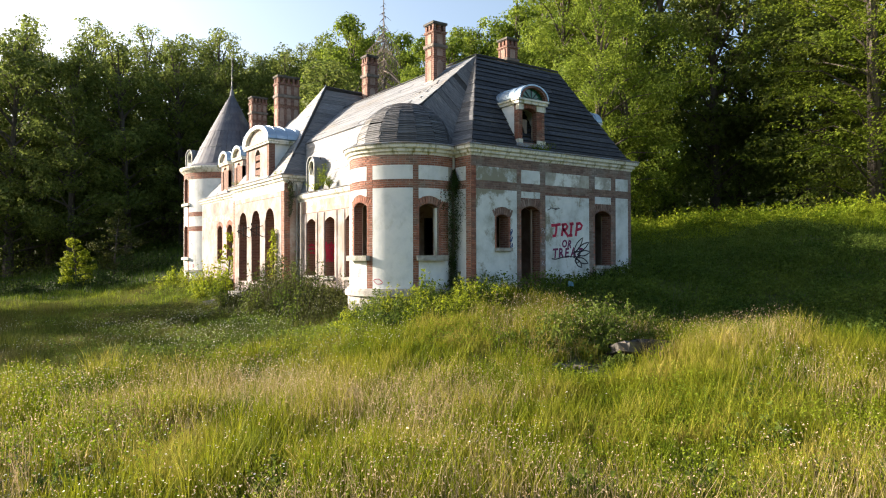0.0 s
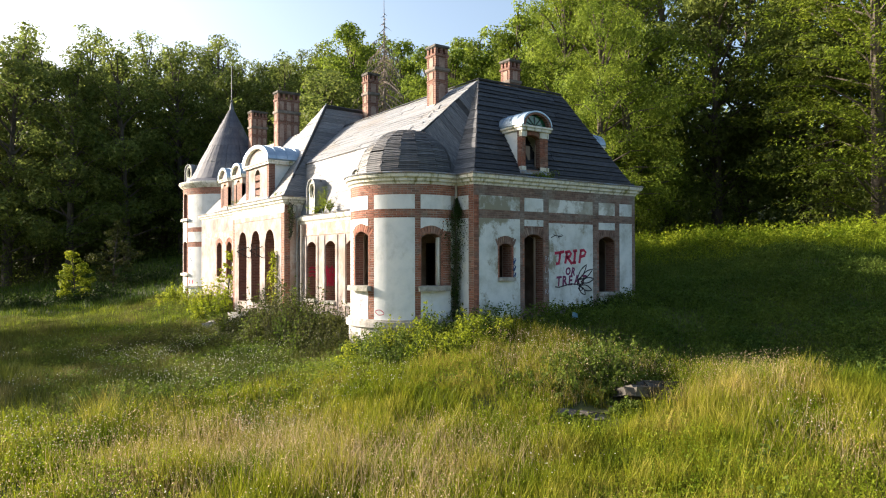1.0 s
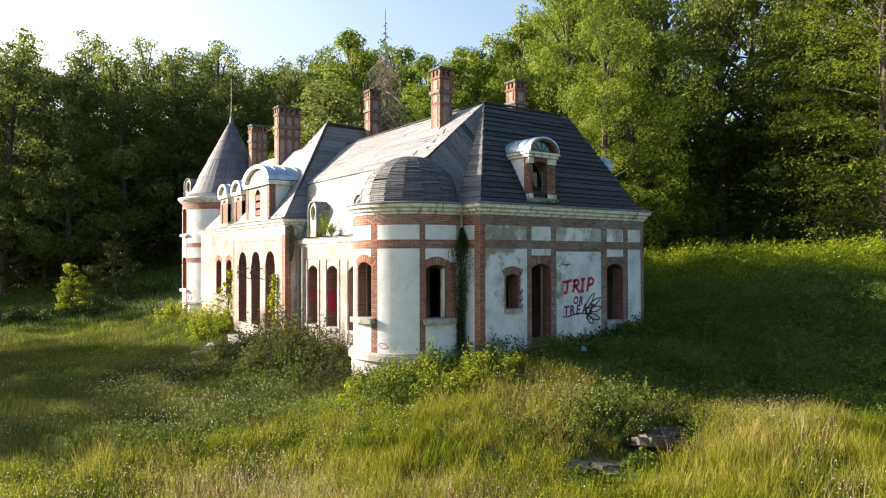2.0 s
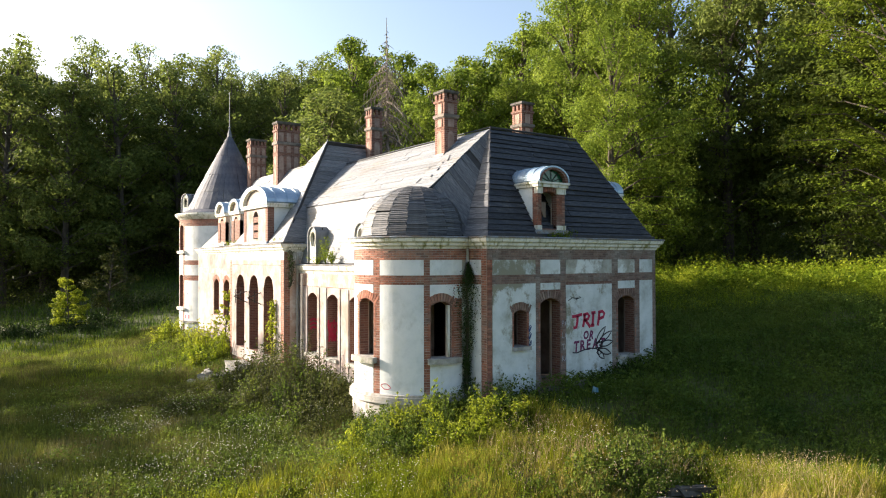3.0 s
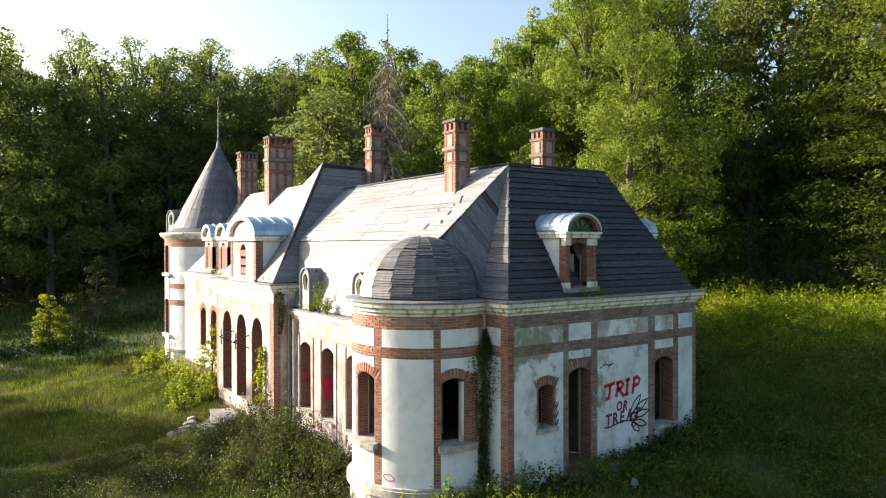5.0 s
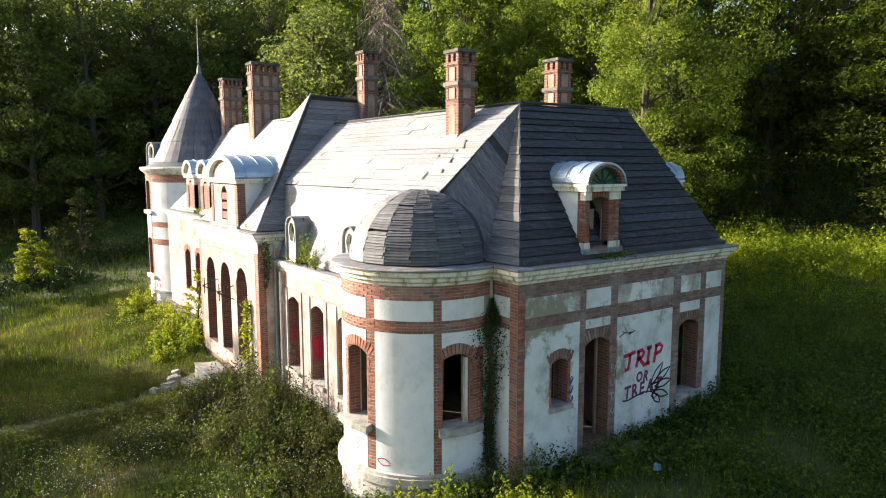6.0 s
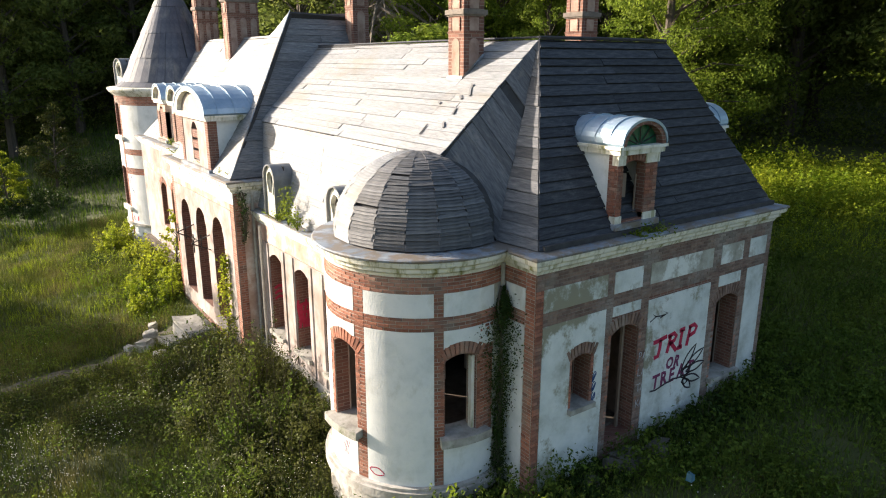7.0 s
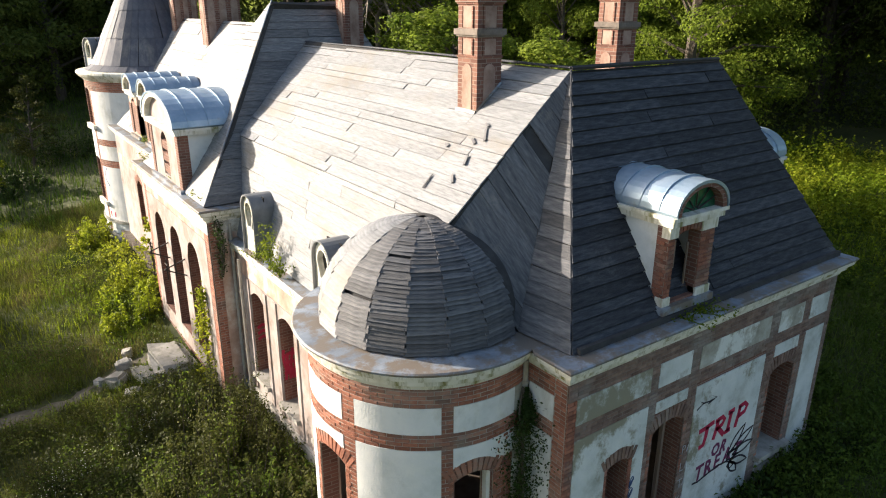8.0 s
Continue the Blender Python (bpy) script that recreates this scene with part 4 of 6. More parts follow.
    for (xa, za), (xb, zb) in zip(arc, arc[1:]):
        shell.hexa([(xa * 1.04, -0.15, za + 0.0), (xb * 1.04, -0.15, zb + 0.0), (xb * 1.04, depth * 1.25, zb), (xa * 1.04, depth * 1.25, za), (xa * 1.09, -0.15, za + 0.05), (xb * 1.09, -0.15, zb + 0.05), (xb * 1.09, depth * 1.25, zb + 0.05), (xa * 1.09, depth * 1.25, za + 0.05)])
        k = 0.86
        lip.hexa([(xa * k, -0.13, s2 + (za - s2) * k), (xb * k, -0.13, s2 + (zb - s2) * k), (xb * k, 0.12, s2 + (zb - s2) * k), (xa * k, 0.12, s2 + (za - s2) * k), (xa * 1.03, -0.13, za), (xb * 1.03, -0.13, zb), (xb * 1.03, 0.12, zb), (xa * 1.03, 0.12, za)])
    part("dormer_roof", shell, M_ZINC, holder, "rounded zinc sheet roof", weld=True)
    part("dormer_arch", lip, M_CHIMNEY if glass else M_CORNICE, holder, weld=True)
    for u0, u1, lo, hi in ((-half + rim - 0.02, window[0] + 0.03, spring - 0.20, spring), (window[1] - 0.03, half - rim + 0.02, spring - 0.20, spring), (-half + rim - 0.02, window[0], z0 + 0.06, z0 + 0.20), (window[1], half - rim + 0.02, z0 + 0.06, z0 + 0.20)) if blocks else ():
        b = Geo()
        b.box(u0, u1, -0.035, 0.12, lo, hi)
        part("stone_block", b, M_CORNICE, holder, "pale stone block of the dormer jamb")
    for i in range(4):
        seams = Geo()
        y = depth * (0.15 + 0.3 * i)
        for (xa, za), (xb, zb) in zip(arc, arc[1:]):
            seams.hexa([(xa * 1.08, y - 0.012, za + 0.04), (xb * 1.08, y - 0.012, zb + 0.04), (xb * 1.08, y + 0.012, zb + 0.04), (xa * 1.08, y + 0.012, za + 0.04), (xa * 1.10, y - 0.012, za + 0.075), (xb * 1.10, y - 0.012, zb + 0.075), (xb * 1.10, y + 0.012, zb + 0.075), (xa * 1.10, y + 0.012, za + 0.075)])
        part("roof_seam", seams, M_ZINC, holder, weld=True)
    tym = Geo()
    tym.prism([(x * 0.86, 0.02, s2 + (z - s2) * 0.86) for x, z in arc], [(x * 0.86, 0.08, s2 + (z - s2) * 0.86) for x, z in arc])
    part("tympanum", tym, M_GREEN_GLASS if glass else M_SUN_STUCCO, holder, "dark green glass lunette" if glass else "")
    for t in (0.45, 0.95, 1.57, 2.2, 2.7) if glass else ():
        bar = Geo()
        bar.tube([(0.10 * half * math.cos(t), 0.0, s2 + 0.10 * rise * math.sin(t)), (0.86 * half * math.cos(t), 0.0, s2 + 0.86 * rise * math.sin(t))], [0.011, 0.011], 5)
        part("glazing_bar", bar, M_IRON, holder, "dark radiating bar of the lunette")
    s = Geo()
    s.box(-half + rim - 0.06, half - rim + 0.06, -0.10, 0.2, z0 - 0.06, z0 + 0.06)
    part("dormer_sill", s, M_LEDGE, holder)
    # black sheet added in place of an unlit attic
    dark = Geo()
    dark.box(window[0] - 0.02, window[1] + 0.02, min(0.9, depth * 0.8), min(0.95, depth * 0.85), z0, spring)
    part("attic_dark_sheet", dark, M_BLACK, holder)
    return holder


facing_front = lambda x, y: pose(x, y, 0)
facing_left = lambda x, y: pose(x, y, 0, 0, 0, -90)
dormer(facing_front(15.68, 17.18), 0.60, 4.50, 5.88, 6.50, 1.25, (-0.42, 0.22, 4.60, 5.66, 5.75), glass=True, front_mat=M_CHIMNEY, blocks=True, rim=0.02)
dormer(facing_left(11.13, 30.70), 1.55, 4.36, 5.86, 6.78, 1.7, (-0.30, 0.30, 4.55, 5.55, 5.75), brick_piers="edge", bars=3, front_mat=M_SUN_STUCCO)
dormer(facing_left(11.93, 35.75), 0.72, 4.44, 5.92, 6.64, 1.3, (-0.28, 0.28, 4.6, 5.6, 5.8), brick_piers="far", bars=1, front_mat=M_PINK)
dormer(facing_left(11.93, 38.00), 0.72, 4.44, 5.92, 6.64, 1.3, (-0.28, 0.28, 4.6, 5.6, 5.8), brick_piers="far", bars=1, front_mat=M_PINK)
dormer(pose(20.58, 19.28, 0, 0, 0, 90), 0.62, 4.42, 5.88, 6.52, 1.2, (-0.3, 0.3, 4.6, 5.55, 5.7), brick_piers=False)


def oculus(m, w, z0, z1, depth):
    """A small round-headed dormer with an oval eye."""
    holder = new("oculus_dormer")
    holder.parent = house
    holder.matrix_parent_inverse = Matrix.Translation(-house.location)
    holder.matrix_basis = m
    mid = z1 - w
    ring = Geo()
    n = 28
    outer = [(w * math.cos(t), mid + w * math.sin(t)) for t in np.linspace(0, math.pi, n // 2 + 1)]
    outer = outer + [(-w * 1.05, z0), (w * 1.05, z0)]
    eye = lambda t: (0.66 * w * math.cos(t), mid - 0.10 + 0.88 * w * math.sin(t))
    ts = [math.atan2((z - mid + 0.10) / 0.88, x / 0.66) for x, z in outer]
    inner = [eye(t) for t in ts]
    for i in range(len(outer)):
        j = (i + 1) % len(outer)
        a, b, c, d = outer[i], outer[j], inner[j], inner[i]
        ring.hexa([(a[0], -0.02, a[1]), (b[0], -0.02, b[1]), (b[0], 0.07, b[1]), (a[0], 0.07, a[1]), (d[0], -0.02, d[1]), (c[0], -0.02, c[1]), (c[0], 0.07, c[1]), (d[0], 0.07, d[1])])
        k = 1.12
        e, h = (c[0] * k, mid - 0.10 + (c[1] - mid + 0.10) * k), (d[0] * k, mid - 0.10 + (d[1] - mid + 0.10) * k)
        ring.hexa([(d[0], -0.05, d[1]), (c[0], -0.05, c[1]), (c[0], 0.0, c[1]), (d[0], 0.0, d[1]), (h[0], -0.05, h[1]), (e[0], -0.05, e[1]), (e[0], 0.0, e[1]), (h[0], 0.0, h[1])])
    part("oculus_front", ring, M_CORNICE, holder, weld=True)
    roof = Geo()
    arc = [(w * 1.05 * math.cos(t), mid + w * 1.05 * math.sin(t)) for t in np.linspace(0, math.pi, 13)]
    arc = [(w * 1.05, z0)] + arc + [(-w * 1.05, z0)]
    for (xa, za), (xb, zb) in zip(arc, arc[1:]):
        k = 1.07
        roof.hexa([(xa, -0.09, za), (xb, -0.09, zb), (xb, depth, zb), (xa, depth, za), (xa * k, -0.09, za + 0.03), (xb * k, -0.09, zb + 0.03), (xb * k, depth, zb + 0.03), (xa * k, depth, za + 0.03)])
    part("oculus_roof", roof, M_LEAD, holder, "rounded grey metal roof", weld=True)
    # black sheet added to make the eye read as deep shade
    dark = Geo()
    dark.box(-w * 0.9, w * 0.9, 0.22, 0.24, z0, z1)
    part("attic_dark_sheet", dark, M_BLACK, holder)


oculus(facing_left(11.74, 26.06), 0.35, 3.52, 4.88, 0.62)
oculus(facing_left(11.74, 22.2), 0.35, 3.52, 4.86, 0.62)
oculus(pose(11.80, 44.6, 0, 0, 0, -78), 0.40, 6.40, 7.6, 1.0)


# ---- chimneys ----
def chimney(x, y, wx, wy, zb, zt, columns, grow=1.0):
    """A panelled brick stack in three tiers between collars, with an open crown under a slab."""
    holder = new("chimney")
    holder.parent = house
    holder.matrix_parent_inverse = Matrix.Translation(-house.location)
    holder.location = (x, y, 0)
    tagged(holder, "tall red brick chimney with pale panels")
    hx, hy = wx / 2, wy / 2
    at = lambda d: zt - d * grow
    g = Geo()
    g.box(-hx, hx, -hy, hy, zb, at(0.36))
    part("shaft", g, M_CHIMNEY, holder)
    for low, high, e, mat in ((0.42, 0.32, 0.04, M_CHIMNEY), (0.95, 0.82, 0.055, M_SOOTSTONE), (1.31, 1.27, 0.025, M_CHIMNEY)):
        c = Geo()
        c.box(-hx - e, hx + e, -hy - e, hy + e, at(low) + 0.03, at(high))
        c.box(-hx - e / 2, hx + e / 2, -hy - e / 2, hy + e / 2, at(low), at(low) + 0.031)
        part("collar", c, mat, holder, "grey stone collar" if mat is M_SOOTSTONE else "")
    side = max(1, columns - 2)
    for lo, hi, round_head in ((at(0.80), at(0.45), False), (at(1.25), at(0.98), False), (zb + 0.1, at(1.40), True)):
        for face, (count, wide) in enumerate(((columns, wx), (side, wy))):
            for i in range(count):
                c = -wide / 2 + wide * (i + 0.5) / count
                w = wide / count * (0.24 if count == 1 else 0.30)
                ring = [(c - w, lo), (c + w, lo), (c + w, hi), (c - w, hi)]
                if round_head:
                    ring = [(c - w, lo), (c + w, lo)] + [(c + w * math.cos(t), hi - w + w * math.sin(t)) for t in np.linspace(0, math.pi, 9)]
                for m in (-1, 1):
                    p = Geo()
                    at_face = (lambda a, z, d: (a, m * (hy + d), z)) if face == 0 else (lambda a, z, d: (m * (hx + d), a, z))
                    p.prism([at_face(a, z, 0.010) for a, z in ring], [at_face(a, z, -0.03) for a, z in ring])
                    part("panel", p, M_PANEL, holder)
                    if not round_head:
                        for e0, e1 in ((c - w - 0.03, c - w), (c + w, c + w + 0.03)):
                            rim = Geo()
                            q = [(e0, lo), (e1, lo), (e1, hi), (e0, hi)]
                            rim.prism([at_face(a, z, 0.022) for a, z in q], [at_face(a, z, -0.02) for a, z in q])
                            part("panel_edge", rim, M_CHIMNEY, holder)
    nx, ny = columns + 2, side + 2
    for i in range(nx):
        for j in range(ny):
            if i in (0, nx - 1) or j in (0, ny - 1):
                post = Geo()
                cx, cy = -hx + 0.055 + (wx - 0.11) * i / (nx - 1), -hy + 0.055 + (wy - 0.11) * j / (ny - 1)
                post.box(cx - 0.055, cx + 0.055, cy - 0.055, cy + 0.055, at(0.36), at(0.10))
                part("crown_post", post, M_CHIMNEY, holder)
    cap = Geo()
    cap.box(-hx - 0.05, hx + 0.05, -hy - 0.05, hy + 0.05, at(0.08), zt)
    cap.box(-hx - 0.015, hx + 0.015, -hy - 0.015, hy + 0.015, at(0.11), at(0.08) + 0.001)
    part("crown_slab", cap, M_RUBBLE, holder, "sooty grey slab over the flues")


chimney(14.40, 21.02, 0.54, 0.56, 6.9, 9.45, 1)
chimney(17.95, 21.05, 0.54, 0.54, 5.6, 9.52, 1)
chimney(16.52, 29.87, 0.58, 0.54, 6.6, 10.75, 1, 1.15)
chimney(15.0, 36.75, 1.25, 0.62, 6.0, 11.0, 3, 1.3)
chimney(15.1, 41.60, 0.95, 0.60, 6.0, 10.8, 3, 1.15)


# ---- plants ----
def leaf_quads(rng, centres, normals, size, fold=0.25, simple=False):
    """Pointed leaves across the given normals: a folded rhombus, or one triangle where simple."""
    n = len(centres)
    t = rng.normal(size=(n, 3))
    t -= normals * np.sum(t * normals, 1, keepdims=True)
    t /= np.linalg.norm(t, axis=1, keepdims=True) + 1e-9
    b = np.cross(normals, t)
    s = size * rng.uniform(0.6, 1.35, (n, 1))
    if simple:
        v = np.stack([centres - t * s, centres + t * s * 0.6 + b * s * 0.6, centres + t * s * 0.6 - b * s * 0.6], 1)
        return v.reshape(-1, 3), np.arange(3 * n).reshape(-1, 3)
    v = np.stack([centres - t * s, centres + b * s * 0.55 - normals * s * fold, centres + t * s, centres - b * s * 0.55 - normals * s * fold], 1)
    i = np.arange(n)[:, None] * 4
    f = np.concatenate([i + [0, 1, 2], i + [0, 2, 3]], 0)
    return v.reshape(-1, 3), f


def sprays(rng, centres, spread, count, flat, size, droop=0.0, simple=False, calm=False):
    """Leaves scattered in flattened sprays round each centre."""
    c = np.repeat(centres, count, 0)
    o = rng.normal(size=c.shape) * np.asarray([1, 1, flat]) * np.repeat(spread, count)[:, None]
    r2 = o[:, 0] ** 2 + o[:, 1] ** 2
    o[:, 2] -= droop * r2
    way = o / (np.linalg.norm(o, axis=1, keepdims=True) + 1e-6)
    nrm = rng.normal(size=c.shape) * (0.25 if calm else 0.45) + way * (0.4 if calm else 0.75) + [0, 0, 0.7 if calm else 0.35]
    nrm /= np.linalg.norm(nrm, axis=1, keepdims=True)
    return leaf_quads(rng, c + o, nrm, size, 0.25, simple)


def tree_parts(seed, height, spread, crown_low, leaves, size, lean=0.0, lobes=26, flat=0.35, lumpy=True):
    """A trunk with limbs, and a crown of leaf sprays with gaps, as two meshes."""
    rng = np.random.default_rng(seed)
    wood = Geo()
    top = np.array([rng.normal() * 0.5 + lean, rng.normal() * 0.5, height * 0.9])
    stem = [Vector((top[0] * t ** 1.5, top[1] * t ** 1.5, -0.6 + (height * 0.9 + 0.6) * t)) for t in np.linspace(0, 1, 6)]
    wood.tube(stem, [0.018 * height * (1.05 - 0.9 * t) for t in np.linspace(0, 1, 6)], 7)
    tips, rad = [], []
    for k in range(lobes):
        h = crown_low + (1 - crown_low) * (k + rng.uniform(0, 1)) / lobes
        a = k * 2.4 + rng.uniform(-0.5, 0.5)
        rel = (h - crown_low) / (1 - crown_low)
        out = spread * (0.35 + 0.65 * math.sin(math.pi * min(1, 0.22 + 0.78 * rel)) ** 0.8) * rng.uniform(0.5, 1.2) * (1 - 0.55 * rel ** 3)
        base = Vector((top[0] * h, top[1] * h, height * h * 0.80))
        tip = base + Vector((math.cos(a) * out, math.sin(a) * out, height * rng.uniform(0.5, 1.5) * (0.05 + 0.10 * rel)))
        thick = height if lumpy else 0.55 * height
        wood.tube([base, base.lerp(tip, 0.5) + Vector((0, 0, 0.03 * height)), tip], [0.005 * thick, 0.003 * thick, 0.012], 4)
        for t in (0.5, 0.78, 1.0):
            p = base.lerp(tip, t) + Vector((0, 0, 0.03 * height * math.sin(math.pi * t)))
            tips.append((*p,))
            rad.append(spread * rng.uniform(0.10, 0.21) * (1.15 if t > 0.55 else 0.8))
    tips, rad = np.array(tips), np.array(rad)
    if lumpy:
        # clumps with leaves over their outer shells, uneven in size
        rad = rad * rng.uniform(0.6, 1.5, len(rad)) * (1 - 0.40 * np.clip(tips[:, 2] / height - 0.62, 0, 0.4) / 0.4)
        each = np.maximum(8, (leaves * rad ** 2 / np.sum(rad ** 2)).astype(int))
        which = np.repeat(np.arange(len(tips)), each)
        way = rng.normal(size=(len(which), 3))
        way /= np.linalg.norm(way, axis=1, keepdims=True)
        ragged = 1 + 0.22 * np.sin(5 * way[:, 0] + which) * np.sin(4 * way[:, 1] + 2 * which) + 0.12 * rng.normal(size=len(which))
        c = tips[which] + way * [1, 1, 0.72] * (rad[which] * ragged * rng.uniform(0.55, 1.0, len(which)) ** 0.35)[:, None]
        nrm = way * 0.95 + rng.normal(size=c.shape) * 0.42 + [0, 0, 0.25]
        nrm /= np.linalg.norm(nrm, axis=1, keepdims=True)
        return wood.mesh("trunk", M_BARK, tidy=False), leaf_quads(rng, c, nrm, size, 0.25, True)
    sub = 5
    centres = np.repeat(tips, sub, 0) + rng.normal(size=(len(tips) * sub, 3)) * np.repeat(rad, sub)[:, None] * [1, 1, 1.7 * flat]
    per = max(3, leaves // len(centres))
    v, f = sprays(rng, centres, np.repeat(rad, sub) * 0.42, per, flat, size, 0.10, True, True)
    return wood.mesh("trunk", M_BARK, tidy=False), (v, f)


def tree_kind(seed, height, spread, low, leaves, size, mat, lobes=26, label="", lean=0.0, flat=0.35, lumpy=True):
    wood, (v, f) = tree_parts(seed, height, spread, low, leaves, size, lean, lobes, flat, lumpy)
    t = tagged(new("tree"), label, "tree", "woodland trees")
    part("trunk", wood, None, t)
    part("crown", sheet_mesh("crown", v, f, mat), None, t)
    return t


TALL = "tall leafy deciduous tree at the edge of the wood, some copies added for shade"
DARK = "dark green leafy tree deep in the wood"
kinds = [
    tree_kind(1, 25, 6.6, 0.05, 52000, 0.088, M_LEAF_YELLOW, 66, "broad tree with yellow-green layered leaves", 0.0, 0.20, False),
    tree_kind(2, 24, 5.8, 0.05, 42000, 0.108, M_LEAF, 56, TALL),
    tree_kind(3, 22, 5.8, 0.10, 21000, 0.158, M_LEAF, 50, TALL),
    tree_kind(4, 25, 6.2, 0.12, 21000, 0.163, M_LEAF, 50, TALL),
    tree_kind(5, 24, 6.2, 0.12, 16000, 0.180, M_LEAF_DARK, 46, DARK),
    tree_kind(6, 22, 6.3, 0.10, 16000, 0.180, M_LEAF_DARK, 46, DARK),
    tree_kind(7, 26, 6.6, 0.16, 16000, 0.180, M_LEAF_DARK, 48, DARK),
    tree_kind(8, 23, 5.6, 0.10, 7000, 0.33, M_LEAF_DARK, 32, "leafy tree added to cast shade"),
]
placed = [False] * len(kinds)


def plant(k, x, y, turn, size=1.0, up=0.0, slim=1.0):
    z = float(land(x, y)) + up
    m = pose(x, y, z, 0, 0, turn) @ Matrix.Diagonal((size * slim, size * slim, size, 1))
    t = kinds[k] if not placed[k] else copy_thing(kinds[k], Matrix())
    placed[k] = True
    t.matrix_basis = m
    return t


rt = random.Random(5)
# wood on the slope
for x, y, k, s in ((40.5, 34.0, 1, 0.95), (38.5, 38.5, 1, 1.0), (36.5, 43.5, 1, 0.70), (46.5, 42, 2, 1.15), (45, 19.0, 0, 1.05), (43.5, 11.5, 0, 1.0), (48.5, 14, 0, 1.1), (50, 6, 0, 1.05), (58, 35, 5, 1.35), (56, 41, 4, 1.35), (55, 29, 4, 1.35), (57, 22, 6, 1.3), (52, 47, 3, 1.2), (42, 48, 2, 1.1), (50.5, 34, 6, 1.05), (51, 24.5, 4, 1.05)):
    plant(k, x + rt.uniform(-0.6, 0.6), y + rt.uniform(-0.6, 0.6), rt.uniform(0, 360), s * rt.uniform(0.95, 1.05))
# wood behind the villa
HEIGHTS = (25, 24, 22, 25, 24, 22, 26, 23)


def skyline(deg):
    return np.interp(deg, [46, 48.2, 50.5, 52.3, 56.4, 59.3, 62.8, 65.4, 67.3, 72, 76, 79.5, 83, 87.5, 92], [0.40, 0.37, 0.36, 0.345, 0.34, 0.35, 0.35, 0.325, 0.295, 0.315, 0.315, 0.293, 0.303, 0.292, 0.28])


def plant_to_skyline(k, deg, d, low=0.86, slim=1.0):
    x, y = d * math.cos(radians(deg)), d * math.sin(radians(deg))
    top = 0.7 + float(skyline(deg)) * d * rt.uniform(low, 1.0)
    plant(k, x, y, rt.uniform(0, 360), (top - float(land(x, y))) / (HEIGHTS[k] * 0.97), 0.0, slim)


for i in range(18):
    plant_to_skyline(rt.choice((2, 3)), 43 + 23 * (i + 0.5) / 18, ((58, 68, 78) if i < 11 else (74, 80, 88))[i % 3] + rt.uniform(-3, 3))
# far wood
for i in range(21):
    plant_to_skyline(rt.choice((4, 5, 6)), 63.5 + 27 * (i + 0.5) / 21, (80, 88, 98)[i % 3] + rt.uniform(-3, 3), 0.90, rt.uniform(0.9, 1.1))
for deg, d in ((66.0, 84), (67.5, 92), (69.0, 86), (62.0, 96)):
    plant_to_skyline(4, deg, d, 0.95, 1.15)
# deeper rows added behind the wood to shade its lower part
for i in range(13):
    deg, d = 71 + 2.2 * i, (106, 118)[i % 2] + rt.uniform(-4, 4)
    x, y = d * math.cos(radians(deg)), d * math.sin(radians(deg))
    plant(7, x, y, rt.uniform(0, 360), (0.205 * d - float(land(x, y))) / 22.5, 0.0, 1.35)
# nearer trees behind the villa, placed to shade the edge of the wood
for across, along in ((45.5, 34), (50.5, 36)):
    x, y = across * 0.879 - along * 0.477, across * 0.477 + along * 0.879
    plant_to_skyline(5, math.degrees(math.atan2(y, x)), math.hypot(x, y), 0.84, 1.3)
# unseen trees added beside the lawn to cast shade over it
for i in range(7):
    c, d = 14 + 2.1 * i, 58 + rt.uniform(-4, 4)
    plant(7, 0.788 * c - 0.616 * d, 0.616 * c + 0.788 * d, rt.uniform(0, 360), (0.335 * (d - 11.5) + 0.6) / 22.5 * rt.uniform(0.93, 1.03))
for c, d in ((10, 66), (6, 62), (14, 70), (20, 72), (26, 70), (37.5, 63)):
    plant(7, 0.788 * c - 0.616 * d, 0.616 * c + 0.788 * d, rt.uniform(0, 360), 0.62)
# two more, added to shade the far grass
for c, d in ((46.5, 80), (51.5, 84)):
    plant(7, 0.788 * c - 0.616 * d, 0.616 * c + 0.788 * d, rt.uniform(0, 360), 0.88)


def understorey(name, seed, n, near, depth, tall, spread, count, size, label):
    """Bushes and saplings that close the wood near the ground."""
    rg = np.random.default_rng(seed)
    deg = rg.uniform(10, 97, n)
    d = np.interp(deg, [12, 27, 29, 34, 36, 42, 50, 66, 97], near) + rg.uniform(0, 1, n) ** 1.5 * depth
    x, y = d * np.cos(np.radians(deg)), d * np.sin(np.radians(deg))
    lump = 0.45 + 0.75 * patchy(x, y, 0.5, 0.7)
    c = np.stack([x, y, land(x, y) + rg.uniform(0, 1, n) ** 1.3 * tall * lump], 1)
    v, f = sprays(rg, c, np.full(n, spread), count, 0.6, size, 0.0, True)
    tagged(new(name, sheet_mesh(name, v, f, M_LEAF_DARK)), label, "bushes", kind="stuff")


def patchy(x, y, s, k):
    return 0.5 + 0.25 * (np.sin(x * s + k) * np.cos(y * s * 1.13 + 2 * k) + np.sin((x + y) * s * 0.61 + 3 * k) * np.cos((x - y) * s * 0.47 + k))


plant(1, 33.4, 30.4, 40, 0.72)
plant(2, 33.0, 37.6, 130, 0.50)
# low trees hidden behind the villa, added to lengthen its shade on the slope
for x, y, s in ((21.8, 30.8, 0.41), (22.4, 27.8, 0.37), (24.3, 28.6, 0.30), (21.8, 24.8, 0.32), (22.6, 33.5, 0.40)):
    plant(2, x, y, rt.uniform(0, 360), s, 0.0, 1.6)
